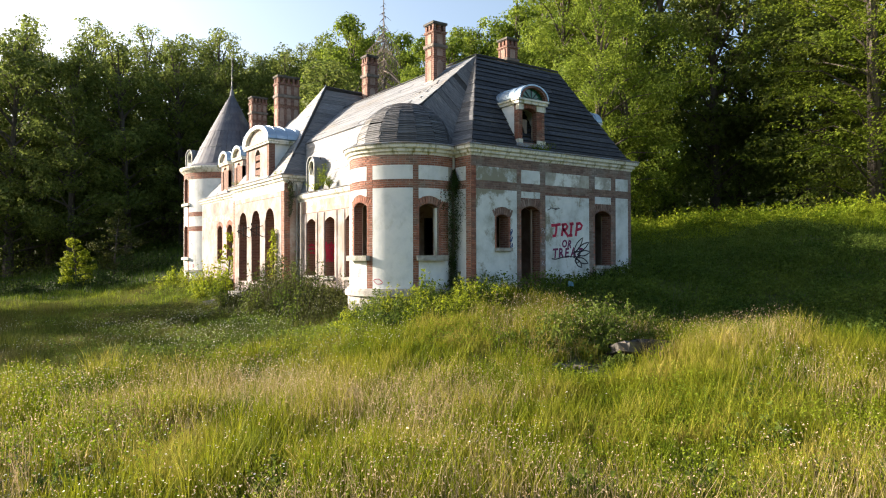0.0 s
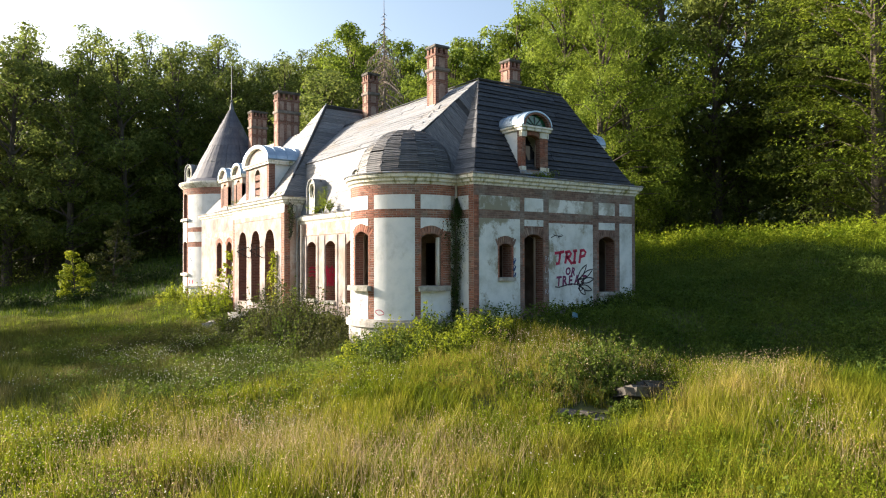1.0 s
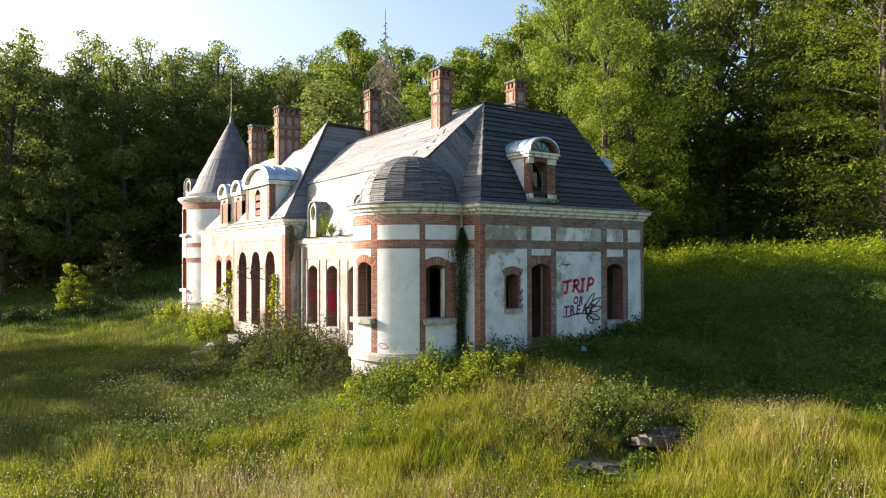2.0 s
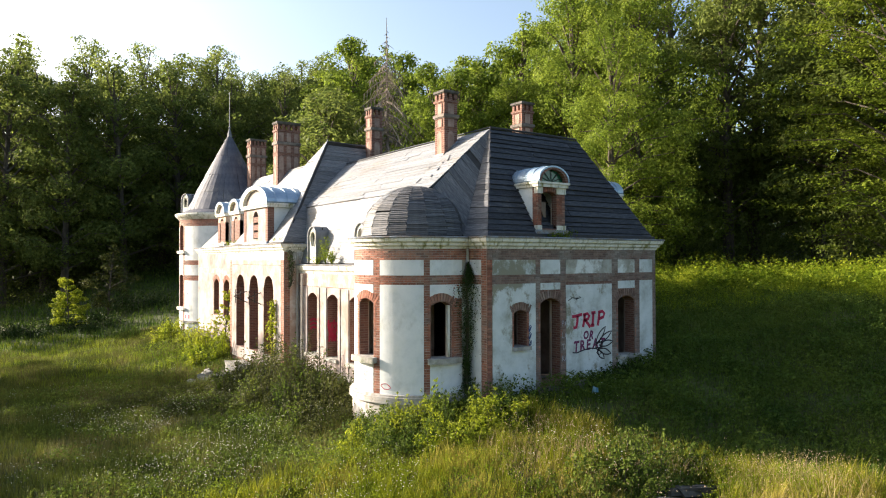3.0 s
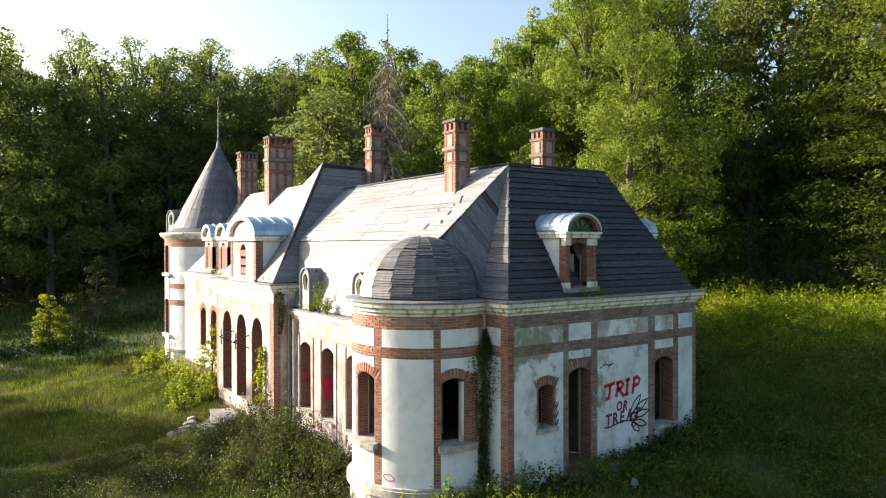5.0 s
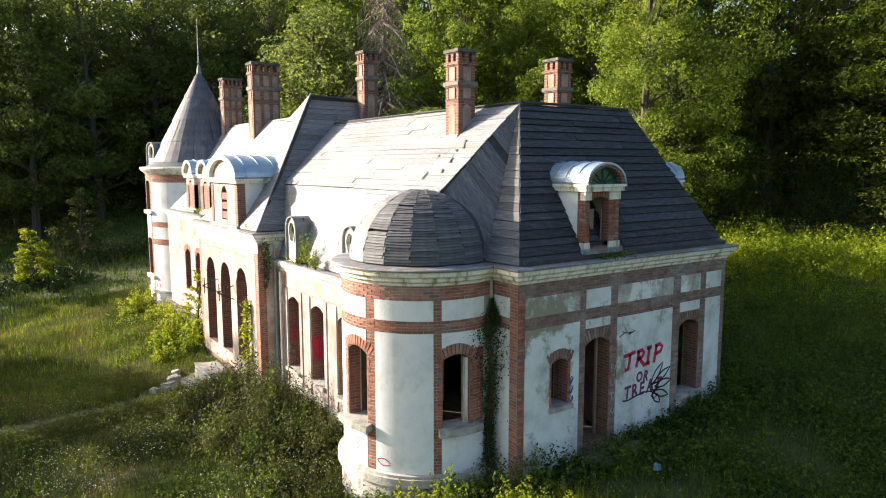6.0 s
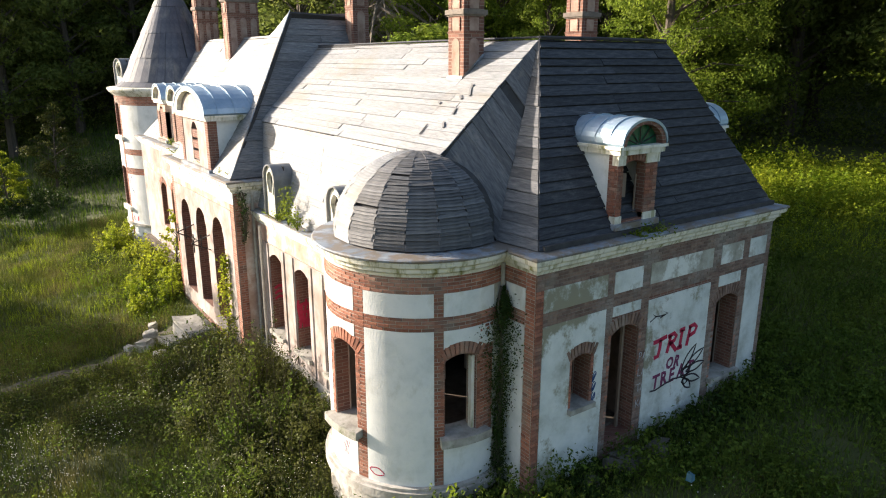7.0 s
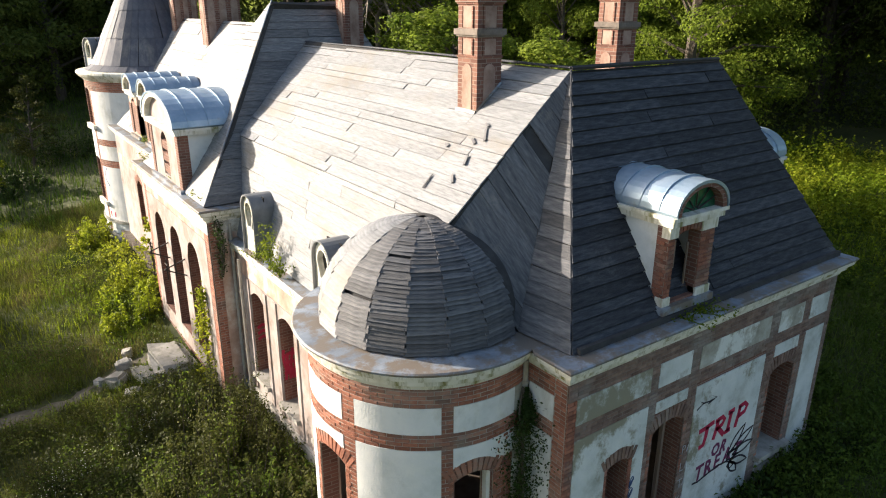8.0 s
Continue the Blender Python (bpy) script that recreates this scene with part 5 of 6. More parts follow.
understorey("understorey", 77, 2900, [47, 47, 56, 56, 49, 50, 60, 78, 80], 30, 8.0, 0.8, 40, 0.125, "dark bushes and saplings below the woodland trees")
understorey("thicket", 78, 3000, [76, 76, 80, 80, 80, 84, 92, 106, 108], 30, 17.0, 1.6, 14, 0.55, "dense dark thicket deep in the wood")


# ---- meadow ----
def inside_house(x, y):
    return ((x > 12.9) & (x < 20.6) & (y > 16.95) & (y < 44)) | ((x > 11.6) & (x < 14) & (y > 18) & (y < 44)) | ((x > 10.95) & (x < 14) & (y > 27.4) & (y < 34.3)) | ((x - BAY[0]) ** 2 + (y - BAY[1]) ** 2 < 4.0) | ((x - TOWER[0]) ** 2 + (y - TOWER[1]) ** 2 < 9.0)


TRACK = [(10.3, 31.8), (9.4, 31.7), (8.7, 31.3), (7.8, 31.1), (6.8, 31.1), (5.6, 31.0), (4.4, 31.2), (3.0, 31.8), (0.5, 32.6)]


def off_track(x, y):
    """True where the trodden path does not run."""
    ok = np.ones(len(x), bool)
    for (xa, ya), (xb, yb) in zip(TRACK, TRACK[1:]):
        t = np.clip(((x - xa) * (xb - xa) + (y - ya) * (yb - ya)) / ((xb - xa) ** 2 + (yb - ya) ** 2), 0, 1)
        ok &= (x - xa - t * (xb - xa)) ** 2 + (y - ya - t * (yb - ya)) ** 2 > (0.36 + 0.12 * np.sin(3.1 * x) * np.sin(2.3 * y + x)) ** 2
    return ok


def off_rubble(x, y):
    """True away from the bare rubble in the meadow."""
    return (((x - 13.0) / 1.2) ** 2 + ((y - 10.6) / 0.6) ** 2 > 1) & (((x - 10.9) / 0.8) ** 2 + ((y - 10.6) / 0.45) ** 2 > 1)


def blades(rng, x, y, height, width, lean, simple=False):
    """Bent blades of grass as strips."""
    n = len(x)
    z = land(x, y) - 0.03
    a = rng.uniform(0, 2 * np.pi, n)
    h = height * rng.uniform(0.55, 1.25, n)
    bend = lean * h * rng.uniform(0.3, 1.3, n)
    w = width * rng.uniform(0.7, 1.3, n)
    dx, dy = np.cos(a), np.sin(a)
    px, py = -dy, dx
    if simple:
        v = np.empty((n, 3, 3), np.float32)
        for s, sign in enumerate((-1, 1)):
            v[:, s, 0], v[:, s, 1], v[:, s, 2] = x + sign * px * w, y + sign * py * w, z
        v[:, 2, 0], v[:, 2, 1], v[:, 2, 2] = x + dx * bend, y + dy * bend, z + h
        return v.reshape(-1, 3), np.arange(3 * n).reshape(-1, 3)
    v = np.empty((n, 5, 3), np.float32)
    for k, (t, ww) in enumerate(((0.0, 1.0), (0.55, 0.75))):
        cx, cy = x + dx * bend * t * t, y + dy * bend * t * t
        for s, sign in enumerate((-1, 1)):
            v[:, 2 * k + s, 0], v[:, 2 * k + s, 1], v[:, 2 * k + s, 2] = cx + sign * px * w * ww, cy + sign * py * w * ww, z + h * t
    v[:, 4, 0], v[:, 4, 1], v[:, 4, 2] = x + dx * bend, y + dy * bend, z + h * (1 - 0.15 * lean)
    i = np.arange(n)[:, None] * 5
    f = np.concatenate([i + [0, 1, 3], i + [0, 3, 2], i + [2, 3, 4]], 1).reshape(-1, 3)
    return v.reshape(-1, 3), f


def meadow(name, rng, count, x0, x1, y0, y1, height, width, lean, mat, label, keep=None, simple=False, tuft=0):
    x, y = rng.uniform(x0, x1, count), rng.uniform(y0, y1, count)
    ok = ~inside_house(x, y) & off_track(x, y) & off_rubble(x, y)
    if keep is not None:
        ok &= keep(x, y, rng)
    x, y = x[ok], y[ok]
    if tuft:
        near = rng.normal(size=(2, len(x), tuft)) * 0.05
        h = np.repeat(height * (0.35 + 0.75 * patchy(x, y, 0.55, 1.0) + 0.45 * patchy(x, y, 2.3, 0.4)) * (0.65 + 0.7 * patchy(x, y, 1.25, 2.1)) * rng.uniform(0.55, 1.35, len(x)), tuft)
        x, y = (x[:, None] + near[0]).ravel(), (y[:, None] + near[1]).ravel()
    else:
        h = height * (0.4 + 0.7 * patchy(x, y, 0.55, 1.0) + 0.4 * patchy(x, y, 1.9, 0.3))
    v, f = blades(rng, x, y, h, width, lean, simple)
    tagged(new(name, sheet_mesh(name, v, f, mat)), label, "grass", kind="stuff")


rng = np.random.default_rng(11)
# dense meadow only inside the wedge that the camera sees
in_view = lambda x, y, lo, hi: (np.degrees(np.arctan2(y, x)) > lo) & (np.degrees(np.arctan2(y, x)) < hi)
near_view = lambda x, y, r: in_view(x + r.normal(0, 0.5, len(x)), y + r.normal(0, 0.5, len(x)), 14, 97) & (x * 0.574 + y * 0.819 > 4.2 + r.normal(0, 0.7, len(x)))
# Grass colour follows the villa's shadow edge: bright in sun, darker beyond.
sunlit_meadow = lambda x, y: ((x * 0.879 + y * 0.477 < 19.6) | (y < 7)) & ((y < 15.6) | (x < 9.2))
clumped = lambda x, y, r: near_view(x, y, r) & sunlit_meadow(x, y) & (patchy(x, y, 3.3, 0.9) + 0.6 * patchy(x, y, 1.1, 1.9) + r.uniform(-0.25, 0.25, len(x)) > 0.76)
meadow("meadow_grass", rng, 33000, -2, 23, 1.5, 17.5, 0.50, 0.0065, 0.42, M_GRASS, "tall sunlit yellow-green meadow grass", clumped, False, 10)
meadow("low_meadow_grass", rng, 150000, -2, 23, 1.5, 17.5, 0.26, 0.010, 0.6, M_GRASS, "short green grass between the meadow tufts", lambda x, y, r: near_view(x, y, r) & sunlit_meadow(x, y), True)
meadow("lawn_grass", rng, 170000, -4, 12, 15, 50, 0.36, 0.011, 0.45, M_LAWN_DRY, "rough grass before the long front of the villa", None, True)
meadow("hill_grass", rng, 140000, 13, 42, 2, 36, 0.42, 0.011, 0.6, M_LAWN, "rough grass on the slope beside the villa", lambda x, y, r: ~sunlit_meadow(x, y), True)
meadow("far_grass", rng, 32000, -2, 40, 48, 84, 0.5, 0.03, 0.4, M_LAWN, "rough grass towards the wood behind the villa", None, True)
meadow("fringe_grass", np.random.default_rng(95), 70000, -7, 26, -5, 18, 0.32, 0.014, 0.5, M_GRASS, "thinner rough grass round the near meadow", lambda x, y, r: ~near_view(x, y, r) & ((x * 0.879 + y * 0.477 < 22) | (y < 7)), True)
meadow("outer_grass", rng, 36000, -30, 24, -14, 50, 0.35, 0.02, 0.5, M_GRASS, "rough meadow grass all round", lambda x, y, r: ~near_view(x, y, r) & ((x < -2) | (y < 10)), True)
meadow("seed_grass", rng, 60000, -2, 22, 1.5, 15, 0.64, 0.0035, 0.5, M_STRAW, "dry straw-coloured seed stalks in the meadow", lambda x, y, r: near_view(x, y, r) & sunlit_meadow(x, y) & (patchy(x, y, 0.75, 2.2) + 0.15 * (x < 6) + r.uniform(-0.2, 0.2, len(x)) > 0.66))


def tall_weeds(name, rng, count, p0, p1, a0, a1, x0, x1, height, width, label):
    """Lush tussocks over a stretch laid across and along the sun's way."""
    across, along = rng.uniform(p0, p1, count), rng.uniform(a0, a1, count)
    x, y = across * 0.879 - along * 0.477, across * 0.477 + along * 0.879
    ok = ~inside_house(x, y) & off_track(x, y) & (x > x0) & (x < x1) & (patchy(x, y, 1.7, 0.3) + rng.uniform(-0.3, 0.3, count) > 0.5)
    x, y = x[ok], y[ok]
    v, f = blades(rng, x, y, height * (0.5 + 0.8 * patchy(x, y, 1.3, 0.8)), width, 0.5)
    tagged(new(name, sheet_mesh(name, v, f, M_TUSSOCK)), label, "weeds", kind="stuff")


tall_weeds("hill_weeds", rng, 15000, 34, 44, -6, 13, 24, 60, 0.75, 0.012, "lush sunlit yellow-green weeds along the crest before the wood")
tall_weeds("lawn_weeds", rng, 24000, 20.5, 32, 21, 46, -3, 10.6, 0.42, 0.010, "sunlit yellow-green weeds beside the long front")


def leafy_weeds(name, rng, count, x0, x1, y0, y1, mat, label, keep, size=0.045, height=0.4):
    """Low broad-leaved weeds between the grass."""
    x, y = rng.uniform(x0, x1, count), rng.uniform(y0, y1, count)
    ok = ~inside_house(x, y) & off_track(x, y) & off_rubble(x, y) & keep(x, y) & (patchy(x, y, 1.5, 0.6) + 0.5 * patchy(x, y, 0.5, 2.0) + rng.uniform(-0.25, 0.25, count) > 0.72)
    x, y = x[ok], y[ok]
    tall = 0.10 + height * patchy(x, y, 0.9, 1.2)
    c = np.stack([x, y, land(x, y) + tall * rng.uniform(0.3, 1.0, len(x))], 1)
    v, f = sprays(rng, c, np.full(len(x), 0.11), 9, 0.7, size, 0.0, True)
    tagged(new(name, sheet_mesh(name, v, f, mat)), label, "weeds", kind="stuff")


def seed_heads(rng, count):
    """Small pale seed heads on the tops of the meadow stalks."""
    x, y = rng.uniform(-2, 20, count), rng.uniform(3, 16, count)
    ok = near_view(x, y, rng) & sunlit_meadow(x, y) & (patchy(x, y, 0.75, 2.2) + 0.30 * (x < 6) + 0.3 * patchy(x, y, 2.6, 0.2) + rng.uniform(-0.2, 0.2, count) > 0.80)
    x, y = x[ok], y[ok]
    c = np.stack([x, y, land(x, y) + rng.uniform(0.35, 0.80, len(x))], 1)
    n = rng.normal(size=c.shape)
    n /= np.linalg.norm(n, axis=1, keepdims=True)
    v, f = leaf_quads(rng, c, n, 0.014, 0.25, True)
    tagged(new("seed_heads", sheet_mesh("seed_heads", v, f, M_SEED)), "pale pinkish seed heads over the meadow stalks", "seed heads", kind="stuff")


seed_heads(rng, 46000)
leafy_weeds("meadow_leaves", np.random.default_rng(78), 34000, -2, 23, 3, 18, M_TUSSOCK, "small leafy plants between the meadow grasses", lambda x, y: near_view(x, y, rng) & sunlit_meadow(x, y), 0.022, 0.5)
leafy_weeds("slope_weeds", rng, 27000, 9.5, 31, 3, 24, M_SLOPE, "leafy weeds on the shaded slope before the end wall", lambda x, y: ~sunlit_meadow(x, y), 0.045, 0.75)
leafy_weeds("lawn_leaves", rng, 6500, 2, 11, 16, 36, M_SHRUB, "low leafy weeds in the rough lawn", lambda x, y: y > 16)


leafy_weeds("front_weeds", np.random.default_rng(77), 4800, 3.5, 10.4, 24.5, 30, M_WEED, "dense dark green weeds in the lawn before the long front", lambda x, y: (y > 24.5) & (x + 0.6 * y > 22), 0.035, 0.5)
leafy_weeds("crest_weeds", rng, 14000, 24, 44, 8, 34, M_TUSSOCK, "bushy sunlit yellow-green weeds along the crest", lambda x, y: (np.abs(x * 0.879 + y * 0.477 - 38.5) < 5.5) & (np.abs(y * 0.879 - x * 0.477 - 2) < 9), 0.045, 1.1)


def plumes(name, rng, count, x0, x1, y0, y1, keep, height, leaf, each, mat, label):
    """Tall leafy stalks in uneven clumps, each with drooping leaves up its length."""
    x, y = rng.uniform(x0, x1, count), rng.uniform(y0, y1, count)
    ok = ~inside_house(x, y) & keep(x, y) & (patchy(x, y, 1.15, 0.4) + 0.5 * patchy(x, y, 2.9, 1.7) + rng.uniform(-0.22, 0.22, count) > 0.66)
    x, y = x[ok], y[ok]
    tall = height * (0.45 + 0.9 * patchy(x, y, 1.15, 0.4)) * rng.uniform(0.6, 1.25, len(x))
    lean = rng.normal(size=(2, len(x))) * 0.16
    s = rng.uniform(0.12, 1.0, (len(x), each))
    out = rng.normal(size=(2, len(x), each)) * (0.03 + 0.13 * height * (1.1 - s))
    px, py = x[:, None] + lean[0][:, None] * s + out[0], y[:, None] + lean[1][:, None] * s + out[1]
    pz = land(x, y)[:, None] + tall[:, None] * s - 0.5 * np.hypot(out[0], out[1])
    c = np.stack([px, py, pz], 2).reshape(-1, 3)
    n = np.stack([out[0] * 3, out[1] * 3, np.full_like(s, 0.6)], 2).reshape(-1, 3) + rng.normal(size=c.shape) * 0.35
    n /= np.linalg.norm(n, axis=1, keepdims=True)
    v, f = leaf_quads(rng, c, n, leaf, 0.25, True)
    tagged(new(name, sheet_mesh(name, v, f, mat)), label, "weeds", kind="stuff")


def clumps(name, rng, count, x0, x1, y0, y1, keep, radius, height, each, leaf, mat, label):
    """Low rounded clumps of leafy weeds, with leaves over their uneven tops."""
    x, y = rng.uniform(x0, x1, count), rng.uniform(y0, y1, count)
    ok = ~inside_house(x, y) & keep(x, y)
    x, y = x[ok], y[ok]
    r, h = radius * rng.uniform(0.5, 1.3, len(x)), height * rng.uniform(0.35, 1.25, len(x))
    which = np.repeat(np.arange(len(x)), each)
    way = rng.normal(size=(len(which), 3))
    way /= np.linalg.norm(way, axis=1, keepdims=True)
    way[:, 2] = np.abs(way[:, 2])
    swell = 0.78 + 0.25 * np.sin(4 * way[:, 0] + which) * np.cos(5 * way[:, 1] + 2 * which) + 0.16 * rng.normal(size=len(which))
    px, py = x[which] + way[:, 0] * r[which] * swell, y[which] + way[:, 1] * r[which] * swell
    c = np.stack([px, py, land(px, py) + way[:, 2] * h[which] * swell], 1)
    n = way * 0.8 + rng.normal(size=c.shape) * 0.45
    n /= np.linalg.norm(n, axis=1, keepdims=True)
    v, f = leaf_quads(rng, c, n, leaf, 0.25, True)
    tagged(new(name, sheet_mesh(name, v, f, mat)), label, "weeds", kind="stuff")


crest_line = lambda x, y: (np.abs(x * 0.879 + y * 0.477 - 40.8) < 4.8) & (np.abs(y * 0.879 - x * 0.477 - 2) < 9.5)
shaded_slope = lambda x, y: ~sunlit_meadow(x, y) & (x * 0.879 + y * 0.477 < 34.5)
plumes("crest_plants", np.random.default_rng(91), 7500, 24, 48, 6, 36, crest_line, 1.05, 0.085, 14, M_TUSSOCK, "tall leafy sunlit weeds along the crest")
clumps("crest_clumps", np.random.default_rng(93), 720, 24, 48, 6, 36, crest_line, 0.75, 1.15, 170, 0.08, M_SUNNY, "fluffy sunlit clumps of weeds along the crest")
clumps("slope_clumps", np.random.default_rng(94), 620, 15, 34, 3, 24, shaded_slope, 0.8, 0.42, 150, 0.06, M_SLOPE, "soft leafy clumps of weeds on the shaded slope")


def daisies(rng, count, x0, x1, y0, y1, more=0.0):
    x, y = rng.uniform(x0, x1, count), rng.uniform(y0, y1, count)
    ok = ~inside_house(x, y) & (patchy(x, y, 0.9, 3.0) + 0.5 * patchy(x, y, 3.1, 1.0) + rng.uniform(-0.15, 0.15, count) + more > 1.0 - 0.12 * ((y > 14) & (y < 29)) - 0.20 * ((x < 5) & (y < 14))) & (x * 0.574 + y * 0.819 > 4.5)
    x, y = x[ok], y[ok]
    z = land(x, y) + rng.uniform(0.30, 0.62, len(x))
    n = rng.normal(size=(len(x), 3)) * 0.35 + [0, 0, 1]
    n /= np.linalg.norm(n, axis=1, keepdims=True)
    t = np.cross(n, [1.0, 0.2, 0.1])
    t /= np.linalg.norm(t, axis=1, keepdims=True)
    b = np.cross(n, t)
    c = np.stack([x, y, z], 1)
    r = rng.uniform(0.006, 0.014, (len(x), 1))
    v = np.stack([c + r * (t * math.cos(k * math.pi / 3) + b * math.sin(k * math.pi / 3)) for k in range(6)], 1)
    f = np.arange(len(x) * 6).reshape(-1, 6)
    tagged(new("daisies", sheet_mesh("daisies", v.reshape(-1, 3), f, M_PETAL)), "small white wild flowers scattered over the meadow", "flowers", kind="stuff")


daisies(rng, 24000, -3, 18, 3, 34)
daisies(np.random.default_rng(79), 5500, 3.2, 10.4, 13.5, 28, 0.09)


def shrub(x, y, r, h, leaves, seed, mat=None, label="green leafy shrub in the grass", size=0.05, name="shrub"):
    """Upright stems of uneven height, with leaves along them."""
    rg = np.random.default_rng(seed)
    z = float(land(x, y))
    t = thing(name, (x, y, z), label, "shrub", "shrubs round the villa")
    n = int(34 + 22 * r)
    a, q = rg.uniform(0, 2 * np.pi, n), np.sqrt(rg.uniform(0, 1, n))
    hh = h * (0.25 + 0.9 * rg.uniform(0, 1, n) ** 1.3) * (1 - 0.45 * q ** 2)
    twigs = Geo()
    centres, spread = [], []
    for k in range(n):
        fx, fy = x + math.cos(a[k]) * r * q[k] * 1.05, y + math.sin(a[k]) * r * q[k] * 1.05
        foot = Vector((fx, fy, float(land(fx, fy)) - 0.05))
        sway = rg.normal(size=2) * 0.14 * float(hh[k])
        tip = foot + Vector((float(sway[0]) + 0.12 * r * math.cos(a[k]), float(sway[1]) + 0.12 * r * math.sin(a[k]), float(hh[k])))
        mid = foot.lerp(tip, 0.5) + Vector(rg.normal(size=3) * 0.04)
        twigs.tube([foot, mid, tip], [0.008 + 0.002 * h, 0.005 + 0.0015 * h, 0.002], 4)
        for s in np.linspace(0.15, 1.0, 8):
            p = foot.lerp(mid, s * 2) if s < 0.5 else mid.lerp(tip, s * 2 - 1)
            centres.append(tuple(p))
            spread.append((0.045 + 0.075 * min(1.8, r * h ** 0.7)) * (1.2 - 0.8 * s))
    tagged(part("twig_growth", twigs, M_BARK, t, tidy=False), kind="stuff")
    v, f = sprays(rg, np.array(centres), np.array(spread), max(2, leaves // len(centres)), 0.8, size)
    part("foliage", sheet_mesh("foliage", v, f, mat or M_SHRUB), None, t)
    return t


# ---- marks sprayed on the walls ----
def stroke(name, f, points, width, mat, label="", lift=0.019):
    """A painted line on a wall, as a thin band through points (along, height)."""
    g = Geo()
    left, right = [], []
    for i, p in enumerate(points):
        a, b = Vector(points[max(0, i - 1)]), Vector(points[min(len(points) - 1, i + 1)])
        d = (b - a).normalized()
        n = Vector((-d.y, d.x)) * width / 2
        left.append(Vector(p) + n)
        right.append(Vector(p) - n)
    for i in range(len(points) - 1):
        q = [left[i], left[i + 1], right[i + 1], right[i]]
        g.hexa([f(a, b, lift) for a, b in q] + [f(a, b, lift + 0.003) for a, b in q])
    return part(name, g, mat, house, label, weld=True)


def lettering(name, f, text, u, z, height, step, mat, label, slope=0.0, fat=0.012, slant=0.15):
    """Hand-sprayed capitals on a wall, each a little askew."""
    wide = {"I": 0.55, "T": 0.95, "P": 0.95, "L": 0.9}
    run = 0.0
    rnd = random.Random(len(text) * 7 + int(u * 10))
    geo = Geo()
    for i, ch in enumerate(text):
        curve = bpy.data.curves.new("letter", "FONT")
        curve.body, curve.size, curve.offset, curve.resolution_u = ch, 1.0, fat / height, 2
        ob = bpy.data.objects.new("letter", curve)
        scene.collection.objects.link(ob)
        me = bpy.data.meshes.new_from_object(ob)
        bpy.data.objects.remove(ob)
        k, turn = height * 1.38, rnd.uniform(-0.12, 0.12)
        pts = []
        for v in me.vertices:
            x, y = v.co.x * 0.85, v.co.y
            a, b = x * math.cos(turn) - y * math.sin(turn) + slant * y, x * math.sin(turn) + y * math.cos(turn)
            pts.append(f(u + run + a * k, z + run * slope + b * k, 0.0205))
        geo.add(pts, [tuple(p.vertices) for p in me.polygons])
        bpy.data.meshes.remove(me)
        run += step * wide.get(ch, 1.0)
    return part(name, geo, mat, house, label, tidy=False)


SPRAYED = {"T": [[(-0.12, 0.94), (0.3, 0.97), (0.85, 1.08)], [(0.42, 1.0), (0.38, 0.5), (0.28, 0.08), (0.0, 0.05)]],
           "R": [[(0.0, 0.0), (0.12, 0.5), (0.2, 1.0)], [(0.0, 0.95), (0.45, 1.04), (0.62, 0.85), (0.5, 0.62), (0.12, 0.5)], [(0.25, 0.52), (0.5, 0.22), (0.72, -0.05)]],
           "I": [[(0.12, 1.02), (0.06, 0.5), (0.0, 0.0)], [(-0.1, 1.0), (0.32, 1.04)], [(-0.18, 0.0), (0.2, 0.02)]],
           "P": [[(0.0, -0.08), (0.1, 0.5), (0.18, 1.02)], [(0.05, 0.98), (0.48, 1.06), (0.68, 0.86), (0.55, 0.58), (0.12, 0.46)]]}
run = 3.36
for letter, wide in zip("TRIP", (0.43, 0.43, 0.25, 0.4)):
    for line in SPRAYED[letter]:
        stroke("graffiti_letter", front_map, [(run + 0.46 * x, 1.47 + 0.06 * (run - 3.36) + 0.40 * z) for x, z in line], 0.10, M_RED_PAINT, "red sprayed letter stroke on white stucco")
    run += wide
lettering("graffiti_word", front_map, "OR", 3.80, 1.10, 0.26, 0.25, M_PURPLE_PAINT, "purple sprayed word on white stucco", 0.05, 0.012)
lettering("graffiti_word", front_map, "TREAT", 3.36, 0.74, 0.33, 0.29, M_PURPLE_PAINT, "purple sprayed word on white stucco", 0.04, 0.012)
stroke("graffiti_line", front_map, [(3.32, 0.72), (3.5, 0.70), (3.8, 0.76), (4.1, 0.80), (4.35, 0.78), (4.55, 0.70), (4.62, 0.60), (4.5, 0.55), (4.42, 0.64), (4.5, 0.78), (4.75, 0.82)], 0.04, M_BLACK_PAINT, "black sprayed line")
for du, dz, ln, tilt in ((4.36, 0.92, 0.72, 0.85), (4.50, 0.95, 0.72, 0.5), (4.54, 0.86, 0.66, 0.15), (4.50, 0.74, 0.62, -0.3), (4.36, 0.82, 0.36, 0.3), (4.46, 0.70, 0.42, -0.75)):
    loop = [(du + ln * t * math.cos(tilt) - 0.09 * math.sin(math.pi * t) * s * math.sin(tilt), dz + ln * t * math.sin(tilt) + 0.09 * math.sin(math.pi * t) * s * math.cos(tilt)) for s, ts in ((1, np.linspace(0, 1, 8)), (-1, np.linspace(1, 0, 8)[1:])) for t in ts]
    stroke("graffiti_line", front_map, loop, 0.042, M_BLACK_PAINT)
stroke("graffiti_line", front_map, [(3.14, 2.36), (3.32, 2.44), (3.20, 2.52), (3.32, 2.44), (3.5, 2.42), (3.70, 2.44), (3.5, 2.54), (3.70, 2.44), (3.46, 2.38)], 0.03, M_BLACK_PAINT)
